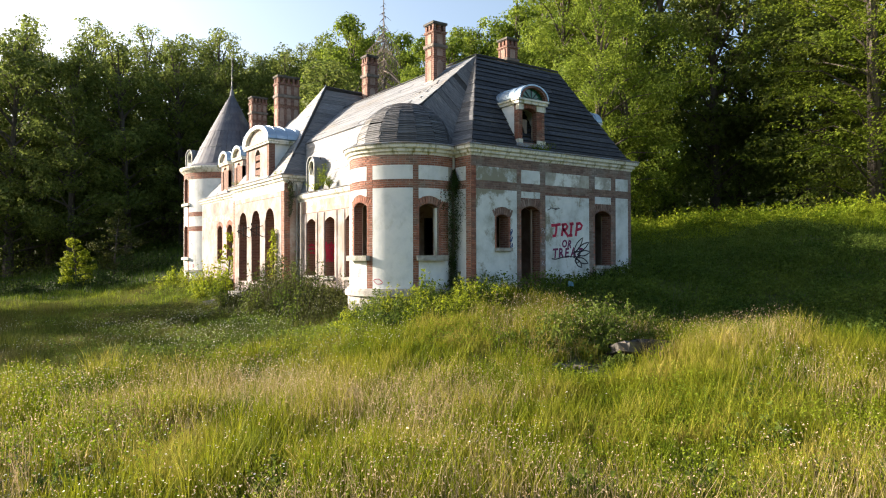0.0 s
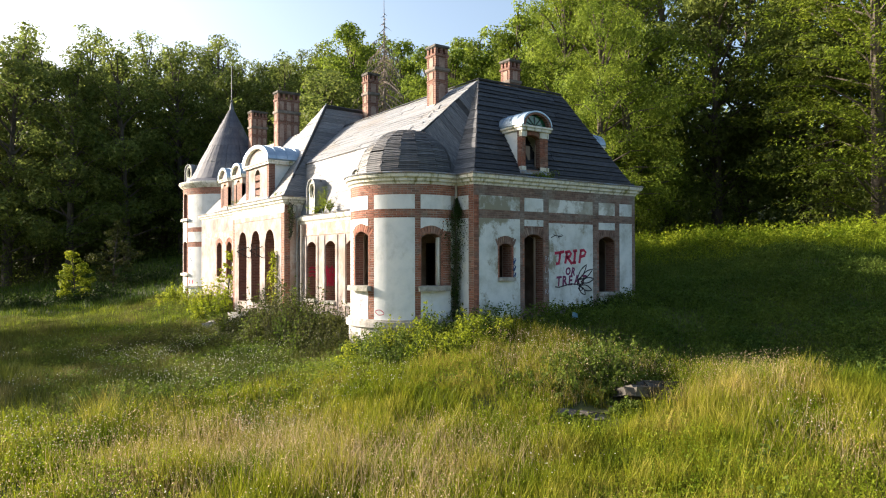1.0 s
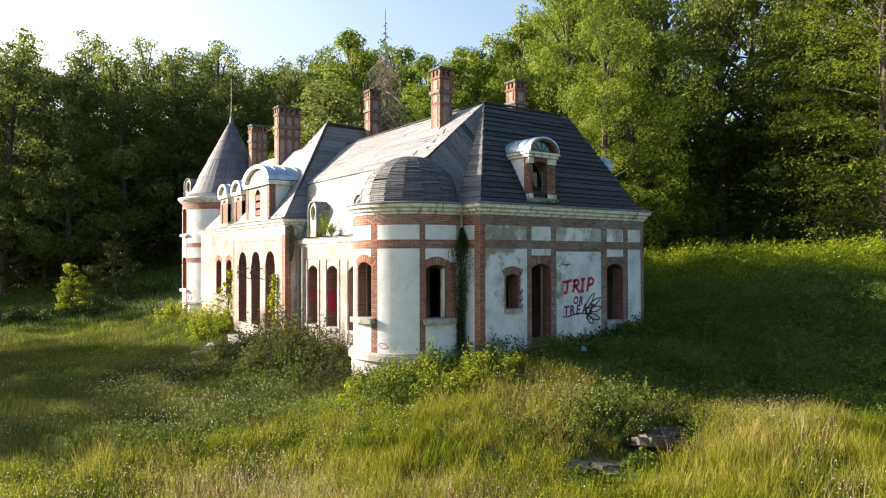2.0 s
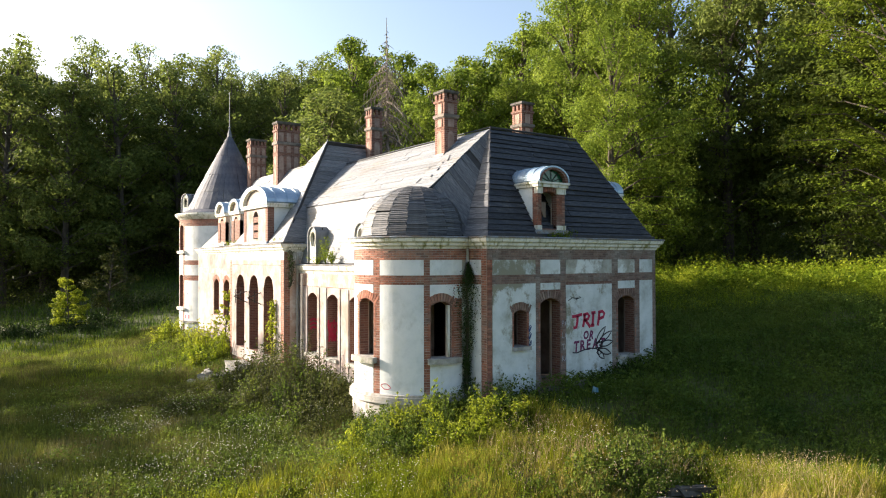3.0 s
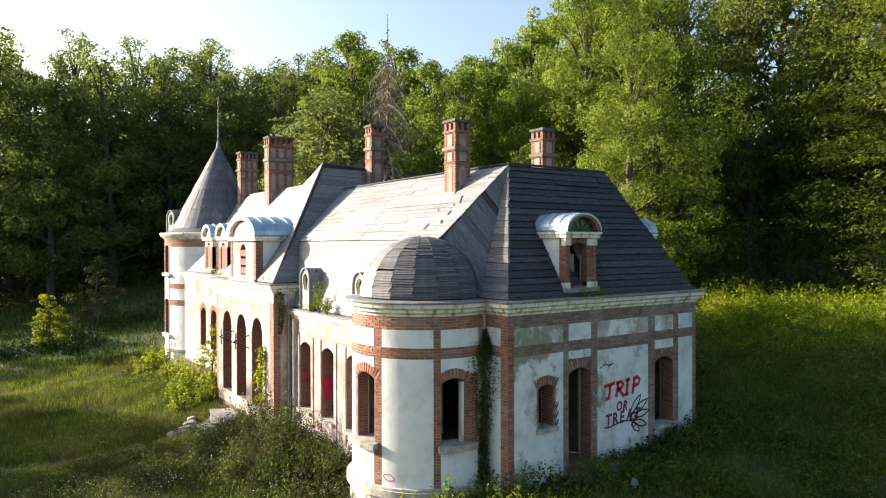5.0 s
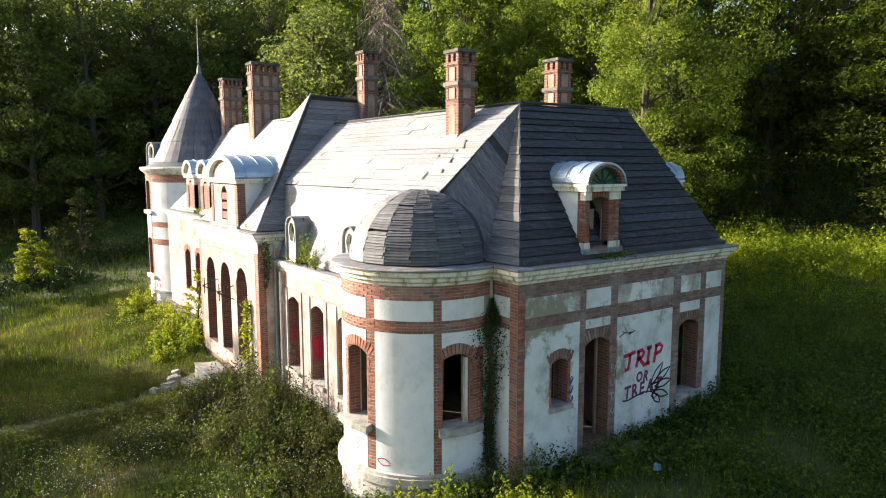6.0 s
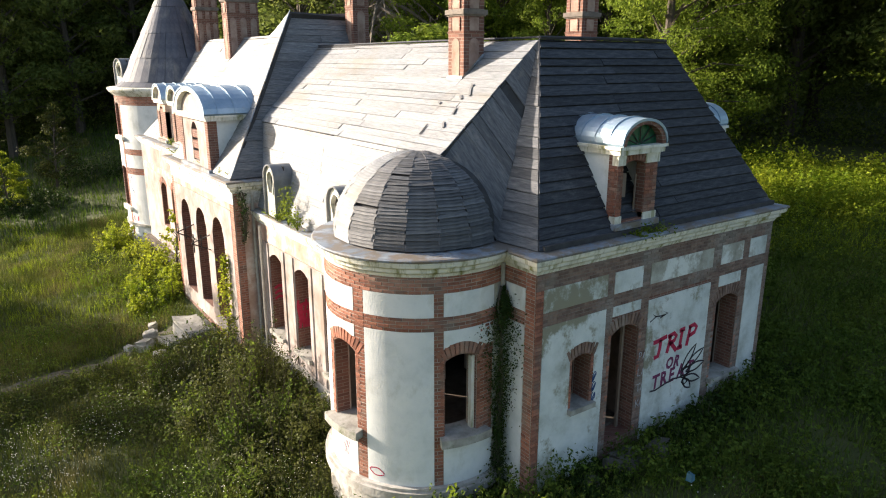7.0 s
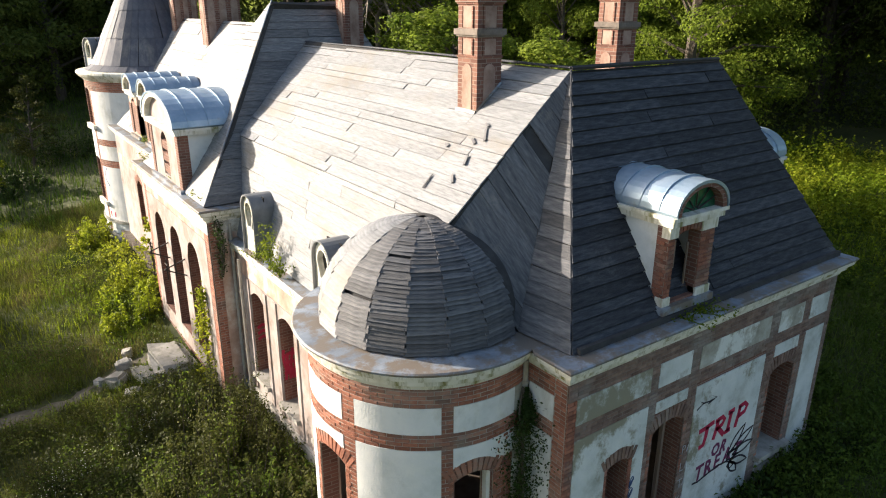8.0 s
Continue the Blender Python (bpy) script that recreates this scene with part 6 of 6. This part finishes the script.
for i, ch in enumerate("PLTK"):
    lettering("graffiti_letter", lambda u, z, d: front_map(u, z, d + 0.005), ch, 2.84, 1.56 - 0.36 * i, 0.20, 0.2, M_WHITE_PAINT, "white sprayed capital", 0, -0.003, 0.0)
    stroke("graffiti_bar", lambda u, z, d: front_map(u, z, d + 0.005), [(2.99, 1.58 - 0.36 * i), (3.03, 1.72 - 0.36 * i)], 0.025, M_WHITE_PAINT)
for k in range(3):
    stroke("graffiti_line", front_map, [(1.54 + 0.05 * math.cos(t * 1.9 + k), 1.60 - 0.22 * k + 0.09 * math.sin(t * 2.3 + k) - 0.01 * t) for t in np.linspace(0, 6, 18)], 0.022, M_BLUE_PAINT, "blue sprayed scribble")
stroke("graffiti_line", bay_map, [(ang(-150) + 0.14 * math.cos(t) * (1 + 0.3 * math.sin(2 * t)), 0.02 + 0.08 * math.sin(t)) for t in np.linspace(0, 6.3, 16)], 0.02, M_RED_PAINT, "pink sprayed doodle")
for k in range(4):
    stroke("graffiti_line", bay_map, [(ang(-172) + 0.05 * k + 0.03 * math.sin(5 * t), 0.12 + 0.30 * t) for t in np.linspace(0, 1, 8)], 0.014, M_PURPLE_PAINT)
reveal_map = flat_map(11.78, 24.93, 1, 0, 0, -1)
for k in range(4):
    stroke("graffiti_line", reveal_map, [(0.06 + 0.09 * k + 0.03 * math.sin(6 * t + k), 0.62 + 0.8 * t) for t in np.linspace(0, 1 - 0.12 * (k % 2), 9)], 0.07, M_RED_PAINT, "red sprayed line in a window reveal", 0.003)
for z in (0.78, 1.02, 1.24):
    stroke("graffiti_line", reveal_map, [(0.04, z), (0.2, z + 0.06), (0.38, z + 0.01)], 0.09, M_RED_PAINT, "", 0.007)
reveal_b = flat_map(11.78, 26.67, 1, 0, 0, -1)
for k in range(3):
    stroke("graffiti_line", reveal_b, [(0.08, 0.95 + 0.16 * k), (0.2, 1.02 + 0.16 * k), (0.36, 0.97 + 0.16 * k)], 0.08, M_RED_PAINT, "", 0.003)
stroke("graffiti_bar", tower_map, [(ta(-158), 0.35), (ta(-166), 0.35)], 0.22, M_RED_PAINT, "red sprayed mark on the tower")
stroke("graffiti_line", tower_map, [(ta(-160) + 0.25 * math.sin(3 * t), 1.6 + 0.8 * t) for t in np.linspace(0, 1, 14)], 0.03, M_BLUE_PAINT)

# ---- pilasters, pipes and brackets on the long front ----
for o in long_open:
    for a, b in ((o[0] - 0.20, o[0] - 0.03), (o[1] + 0.03, o[1] + 0.20)):
        g = Geo()
        slab(g, long_map, a, b, -0.42, 2.60, 0.0, 0.05)
        part("pilaster", g, M_SUN_STUCCO, house)
for name, x, y, z0, z1 in (("downpipe", 12.93, 17.86, -0.4, 4.0), ("downpipe", 11.66, 27.43, -1.1, 3.9), ("downpipe", 11.64, 26.95, -1.1, 3.1)):
    g = Geo()
    g.tube([(x, y, z0), (x, y, (z0 + z1) / 2), (x, y, z1)], [0.045] * 3, 8)
    for z in (0.6, 2.2, z1 - 0.4):
        g.tube([(x, y, z), (x, y, z + 0.05)], [0.06, 0.06], 8)
    part(name, g, M_PIPE, house, "grey metal downpipe")
for y in (30.08, 31.83):
    g = Geo()
    for a, b in (((11.14, y, 2.25), (10.55, y, 2.05)), ((11.14, y, 1.75), (10.55, y, 2.05)), ((10.62, y, 2.35), (10.62, y, 1.75)), ((10.85, y, 2.3), (10.85, y, 1.8)), ((10.62, y - 0.12, 2.2), (10.62, y + 0.12, 2.2))):
        g.tube([a, b], [0.02, 0.02], 5)
    part("lamp_bracket", g, M_IRON, house, "rusty iron lamp bracket")
g = Geo()
g.box(-0.02, 0.02, 0, 0.02, 0, 0.95)
frame_bar = part("window_remnant", g, M_WOOD, house, "grey remnant of a dormer window frame")
frame_bar.matrix_basis = pose(15.84, 17.34, 4.5)
g = Geo()
g.prism([(15.45, 17.5, 5.45), (15.75, 17.5, 5.45), (15.75, 17.5, 4.8)], [(15.45, 17.52, 5.45), (15.75, 17.52, 5.45), (15.75, 17.52, 4.8)])
part("torn_panel", g, M_WOOD, house, "torn pale panel behind the dormer window")
for x in (14.88, 15.74):
    g = Geo()
    g.box(x, x + 0.06, 17.30, 17.36, -0.05, 2.4)
    part("door_post", g, M_WOOD, house, "dark wooden remains of a door frame")


# ---- stones, path, litter ----
def stone(x, y, sx, sy, sz, turn, seed, name="stone", label="pale broken stone lying in the grass", sink=0.12, group="fallen stones", mat=None, tilt=8):
    rnd = random.Random(seed)
    bm = bmesh.new()
    bmesh.ops.create_cube(bm, size=1)
    bmesh.ops.bevel(bm, geom=bm.edges[:], offset=0.16, segments=2, affect="EDGES")
    for v in bm.verts:
        v.co = Vector((v.co.x * sx * rnd.uniform(0.78, 1.15), v.co.y * sy * rnd.uniform(0.75, 1.15), v.co.z * sz * rnd.uniform(0.7, 1.2)))
    me = bpy.data.meshes.new(name)
    bm.to_mesh(me)
    bm.free()
    me.materials.append(mat or M_STONE)
    ob = tagged(new(name, me), label, "stone", group)
    ob.matrix_basis = pose(x, y, float(land(x, y)) + sz / 2 - sink, rnd.uniform(-tilt, tilt), rnd.uniform(-tilt, tilt), turn)
    return ob


stone(10.45, 30.5, 1.15, 1.9, 0.5, 4, 1, "stone_step", "pale stone landing before the tall arches", 0.05)
stone(9.75, 30.6, 0.55, 1.2, 0.28, 12, 2, "stone_step", "pale stone step before the tall arches", 0.05)
for i, (x, y, s) in enumerate(((9.35, 31.7, 0.55), (9.0, 30.8, 0.7), (9.6, 32.4, 0.5), (8.6, 31.3, 0.4), (9.25, 29.9, 0.5), (10.0, 29.4, 0.45))):
    stone(x, y, s * 0.9, s * 0.7, s * 0.5, 40 * i, 10 + i, sink=0.0)
for i, (x, y, s) in enumerate(((11.3, 10.55, 0.42), (10.6, 10.8, 0.45), (12.8, 10.75, 0.95), (12.1, 10.5, 0.42), (10.95, 10.4, 0.3), (13.7, 10.9, 0.75))):
    stone(x, y, s * 1.9, s * 1.2, s * 0.30, 33 * i, 30 + i, label="dark grey rubble slab among the meadow weeds", sink=0.07, mat=M_RUBBLE, tilt=16)
stone(16.0, 16.35, 0.6, 0.4, 0.35, 10, 50, label="grey stone by the end door", sink=0.08, mat=M_RUBBLE)
stone(14.2, 16.5, 0.4, 0.3, 0.25, 50, 51, label="grey stone by the end wall", sink=0.05, mat=M_RUBBLE)
stone(15.3, 16.55, 1.1, 0.6, 0.3, 2, 52, "door_step", "worn stone step below the end door", 0.06, mat=M_RUBBLE)
litter = Geo()
litter.hexa([(15.42, 15.15, -0.12), (15.60, 15.2, -0.15), (15.58, 15.35, -0.12), (15.44, 15.3, -0.15), (15.45, 15.18, 0.02), (15.57, 15.2, -0.02), (15.56, 15.32, 0.0), (15.46, 15.29, 0.03)])
tagged(part("litter", litter, material("pale_blue_plastic", [(0.04, 0.12, 0.18), (0.10, 0.22, 0.30)], 8, 0.5), None), "crumpled pale blue plastic scrap in the grass", "litter")


def path_strip():
    pts = TRACK
    dense = [Vector(a).lerp(Vector(b), t) for a, b in zip(pts, pts[1:]) for t in np.linspace(0, 1, 7)[:-1]]
    v, f = [], []
    for i, p in enumerate(dense):
        d = (dense[min(i + 1, len(dense) - 1)] - dense[max(i - 1, 0)]).normalized()
        w = (0.52 - 0.004 * i) + 0.10 * math.sin(i * 1.3)
        for k in range(5):
            q = p + Vector((-d.y, d.x)) * w * (k / 2 - 1)
            v.append((q.x, q.y, float(land(q.x, q.y)) + 0.03 - 0.05 * abs(k / 2 - 1) ** 2))
        if i:
            f += [(5 * i - 5 + k, 5 * i - 4 + k, 5 * i + 1 + k, 5 * i + k) for k in range(4)]
    tagged(new("path", sheet_mesh("path", v, f, M_PATH)), "narrow trodden earth path to the villa", "path", kind="structure")


path_strip()

# ---- shrubs, saplings, creepers ----
LIT = "sunlit yellow-green shrub at the foot of the villa"
for i, (x, y, r, h, n) in enumerate(((9.6, 17.9, 0.8, 0.8, 2600), (9.9, 16.8, 0.9, 1.0, 3200), (10.9, 15.9, 0.9, 1.0, 3200), (12.0, 15.6, 0.8, 0.95, 2800), (12.8, 15.9, 0.7, 0.8, 2200), (11.4, 16.6, 0.7, 0.9, 2200), (10.15, 18.3, 0.5, 0.85, 1600), (10.6, 17.5, 0.5, 0.95, 1700), (11.3, 17.25, 0.45, 0.9, 1500))):
    shrub(x, y, r, h * 1.1, int(n * 1.5), 100 + i, M_SUNNY if i in (0, 2, 3, 7) else None, LIT, 0.036)
WEED = "tangled grey-green weedy shrub before the long front"
for i, (x, y, r, h, n) in enumerate(((9.9, 22.0, 1.1, 1.3, 5000), (9.9, 24.0, 1.3, 1.7, 6000), (9.9, 26.2, 1.1, 1.7, 5000), (9.7, 28.3, 0.9, 1.1, 3200), (10.7, 22.4, 0.7, 1.0, 2600), (10.8, 25.4, 0.7, 1.8, 3000), (9.2, 27.2, 0.8, 0.9, 2600), (9.7, 20.4, 0.8, 0.9, 2800))):
    shrub(x, y, r, h * 1.1, int(n * (1.25 if i % 2 else 0.8)), 120 + i, M_WEED, WEED, 0.032 if i % 2 else 0.045)
for i, (x, y, r, h) in enumerate(((11.25, 21.9, 0.4, 0.8), (11.3, 22.9, 0.45, 0.7), (11.25, 23.9, 0.4, 0.95), (11.3, 24.9, 0.45, 0.75), (11.2, 26.0, 0.45, 1.0), (11.2, 26.9, 0.4, 0.8), (10.7, 28.0, 0.4, 0.7), (10.9, 21.0, 0.4, 0.7))):
    shrub(x, y, r, h, 1100, 400 + i, M_WEED, "dark weeds against the foot of the long front", 0.035, "weed")
for i, (x, y, r, h) in enumerate(((9.1, 21.4, 0.3, 1.3), (10.3, 23.1, 0.35, 1.8), (8.9, 25.1, 0.3, 1.5), (10.2, 27.3, 0.35, 1.9), (9.3, 23.0, 0.3, 1.6), (8.6, 27.6, 0.3, 1.2), (10.4, 25.0, 0.3, 2.0))):
    shrub(x, y, r, h, 800, 420 + i, M_SHRUB, "tall leafy stalks standing out of the weeds before the long front", 0.05, "tall_weed")
YEL = "tall sunlit yellow-green sapling beside the arcade"
for i, (x, y, r, h, n) in enumerate(((10.8, 36.6, 0.5, 2.1, 1400), (10.7, 34.3, 0.4, 1.7, 1100), (10.8, 38.4, 0.5, 1.4, 1000))):
    shrub(x, y, r, h, n, 140 + i, M_SUNNY, YEL, 0.06, "sapling")
for i, (x, y, r, h, n) in enumerate(((9.6, 36.2, 1.0, 0.7, 2600), (9.5, 38.6, 1.1, 0.9, 2600), (9.3, 41.0, 1.2, 1.0, 2600))):
    shrub(x, y, r, h, n // 2, 150 + i, M_LEAF_YELLOW, "low sunlit weeds in the grass beside the arcade", 0.045, "weed")
for i, (x, y, r, h, n) in enumerate(((10.6, 43.4, 0.75, 1.7, 3000), (10.9, 40.8, 0.6, 1.1, 1500), (10.3, 36.2, 0.8, 1.1, 2000), (10.0, 34.4, 0.7, 0.8, 1700))):
    shrub(x, y, r, h, n, 190 + i, M_SUNNY, "bushy sunlit yellow-green shrub beside the tower and arcade", 0.06)
SAP = "low dark bushes round the saplings in the rough grass"
for i, (x, y, r, h, n) in enumerate(((5.2, 58.0, 1.9, 1.3, 3000), (12.4, 60.5, 2.0, 1.8, 3000), (8.3, 57.0, 1.8, 1.2, 3400), (2.6, 59.5, 1.8, 1.2, 2600))):
    shrub(x, y, r, h, n, 162 + i, M_IVY, SAP, 0.08, "bush")


def young_tree(x, y, height, spread, leaves, size, seed, mat, label):
    wood, (v, f) = tree_parts(seed, height, spread, 0.06, leaves, size, 0.0, 30)
    t = tagged(new("young_tree"), label, "tree", "young trees by the tower")
    part("trunk", wood, None, t)
    part("crown", sheet_mesh("crown", v, f, mat), None, t)
    t.matrix_basis = pose(x, y, float(land(x, y)))


young_tree(7.1, 57.8, 3.9, 1.25, 6500, 0.078, 31, M_SUNNY, "slender sunlit yellow-green young tree in the grass")
young_tree(11.25, 35.5, 3.3, 0.75, 1700, 0.062, 33, M_SUNNY, "thin sunlit yellow-green sapling leaning by the arcade")
young_tree(10.1, 60.8, 5.6, 1.7, 5200, 0.075, 32, M_WEED, "bushy grey-green young tree before the dark wood")
shrub(11.25, 17.0, 0.25, 1.5, 700, 170, M_LEAF_YELLOW, "small sunlit sapling before the bay window", 0.06, "sapling")
shrub(12.3, 17.05, 0.45, 0.9, 1300, 171, None, "green shrub in the corner beside the bay", 0.055)
for i, (x, r, h) in enumerate(((13.6, 0.45, 0.5), (14.4, 0.5, 0.45), (16.5, 0.4, 0.55), (17.6, 0.35, 0.6), (18.4, 0.5, 0.45), (19.4, 0.6, 0.5), (20.6, 0.7, 0.6))):
    shrub(x, 16.5, r, h, 1300, 180 + i, M_IVY, "dark weeds along the foot of the end wall", 0.05)
LOW = "broad-leaved green weed low in the meadow"
for i, (x, y, r, h) in enumerate(((7.4, 4.0, 0.5, 0.45), (6.6, 4.6, 0.45, 0.5), (8.3, 3.6, 0.5, 0.4), (5.6, 5.3, 0.4, 0.45), (9.0, 5.2, 0.5, 0.5), (10.4, 6.4, 0.5, 0.5), (3.0, 7.6, 0.45, 0.45), (1.2, 9.5, 0.5, 0.5), (12.4, 7.0, 0.6, 0.5))):
    shrub(x, y, r, h, 900, 240 + i, None, LOW, 0.05, "weed")
FG = "sprawling weeds over rubble in the meadow"
for i, (x, y, r, h) in enumerate(((11.9, 10.2, 0.35, 0.35), (13.9, 10.3, 0.4, 0.4), (10.3, 10.3, 0.35, 0.35), (12.3, 11.6, 0.9, 0.9), (13.2, 11.9, 0.9, 0.8), (11.4, 12.0, 0.8, 0.7), (14.6, 11.2, 0.7, 0.7), (13.8, 11.9, 0.9, 0.9))):
    shrub(x, y, r, h, 2800, 200 + i, None, FG, 0.045)


def creeper(name, points, spread, count, size, seed, label, mat=M_IVY):
    rg = np.random.default_rng(seed)
    t = thing(name, tuple(points[0]), label, "creeper")
    g = Geo()
    for k in range(3):
        g.tube([Vector(p) + Vector(rg.normal(size=3) * 0.04) for p in points], [0.02] * len(points), 5)
    part("stem", g, M_BARK, t, tidy=False)
    c = np.concatenate([np.linspace(a, b, 9) for a, b in zip(points, points[1:])]).astype(float)
    w = np.interp(np.arange(len(c)), np.linspace(0, len(c) - 1, len(spread)), spread)
    v, f = sprays(rg, c, w, count // len(c), 1.1, size)
    part("foliage", sheet_mesh("foliage", v, f, mat), None, t)


creeper("ivy", [(12.78, 17.72, -0.5), (12.80, 17.74, 0.6), (12.82, 17.74, 1.8), (12.80, 17.70, 2.75), (12.88, 17.72, 3.2), (12.9, 17.78, 3.55)], [0.12, 0.05, 0.18, 0.26, 0.06, 0.01], 9000, 0.024, 301, "dark green ivy climbing the corner of the bay")
creeper("ivy", [(11.0, 28.45, -0.8), (11.02, 28.42, 0.8), (11.02, 28.40, 1.9)], [0.2, 0.14, 0.07], 900, 0.05, 302, "bright green creeper up the side of an arch", M_SUNNY)
creeper("ivy", [(11.35, 27.40, 2.6), (11.40, 27.38, 3.4), (11.3, 27.38, 4.0)], [0.04, 0.07, 0.10], 500, 0.035, 303, "green creeper hanging below the pavilion cornice")


def roof_weed(x, y, z, h, count, seed):
    rg = np.random.default_rng(seed)
    t = thing("roof_weed", (x, y, z), "green weeds growing in the gutter ledge", "weed", "gutter weeds")
    g = Geo()
    c = []
    for k in range(7):
        tip = Vector((x + rg.normal() * 0.16, y + rg.normal() * 0.22, z + h * rg.uniform(0.4, 1)))
        g.tube([(x, y, z - 0.02), Vector((x, y, z)).lerp(tip, 0.6), tip], [0.01, 0.008, 0.003], 4)
        c += [tuple(Vector((x, y, z)).lerp(tip, s)) for s in (0.4, 0.6, 0.8, 1.0)]
    part("stems", g, M_SHRUB, t, tidy=False)
    v, f = sprays(rg, np.array(c), np.full(len(c), 0.06), count // len(c), 0.8, 0.03)
    part("foliage", sheet_mesh("foliage", v, f, M_LEAF_YELLOW), None, t)


for i, (x, y, h, n) in enumerate(((11.68, 24.9, 1.0, 420), (11.66, 24.3, 0.45, 320), (11.66, 25.6, 0.35, 240), (11.3, 30.2, 0.3, 150), (11.35, 33.6, 0.3, 150), (15.9, 16.98, 0.2, 160), (15.5, 16.95, 0.12, 120), (11.2, 28.5, 0.2, 120), (12.0, 36.9, 0.25, 140))):
    roof_weed(x, y, 3.50 if 24 < y < 26 else 4.34, h, n, 320 + i)


# ---- dead conifer behind the villa ----
def dead_conifer(x, y, height, seed):
    rnd = random.Random(seed)
    z = float(land(x, y))
    t = thing("dead_conifer", (x, y, z), "tall bare dead conifer with drooping grey branches", "tree")
    g = Geo()
    g.tube([(x, y, z - 0.5), (x + 0.1, y, z + height * 0.5), (x, y, z + height)], [0.22, 0.12, 0.02], 7)
    part("trunk", g, M_DEADWOOD, t)
    twigs = Geo()
    for k in range(96):
        drop = 0.05 + 0.12 * k / 12 if k < 12 else 0.17 + 0.50 * (k - 12) / 84
        h = height * (1 - drop)
        a = k * 2.4
        ln = 12.0 * drop ** 1.3 * rnd.uniform(0.6, 1.1) + 0.08
        droop = lambda s: Vector((x + math.cos(a) * ln * s, y + math.sin(a) * ln * s, z + h - ln * (0.34 * s + 0.34 * s * s)))
        b = Geo()
        b.tube([droop(s) for s in (0, 0.35, 0.7, 1)], [0.018 + 0.02 * ln, 0.016 + 0.014 * ln, 0.012 + 0.008 * ln, 0.01], 4)
        part("branch", b, M_DEADWOOD, t, tidy=False)
        for j in range(12 if ln > 0.8 else 3):
            q = droop(0.15 + 0.07 * j)
            side = Vector((-math.sin(a), math.cos(a), 0)) * (1 if j % 2 else -1) * rnd.uniform(0.25, 0.8) * min(1, ln / 2)
            twigs.tube([q, q + side + Vector((0, 0, -0.8 * min(1, ln / 2)))], [0.026, 0.010], 3)
    tagged(part("twig_growth", twigs, M_DEADWOOD, t, tidy=False), kind="stuff")


dead_conifer(28.4, 49.0, 21.4, 9)
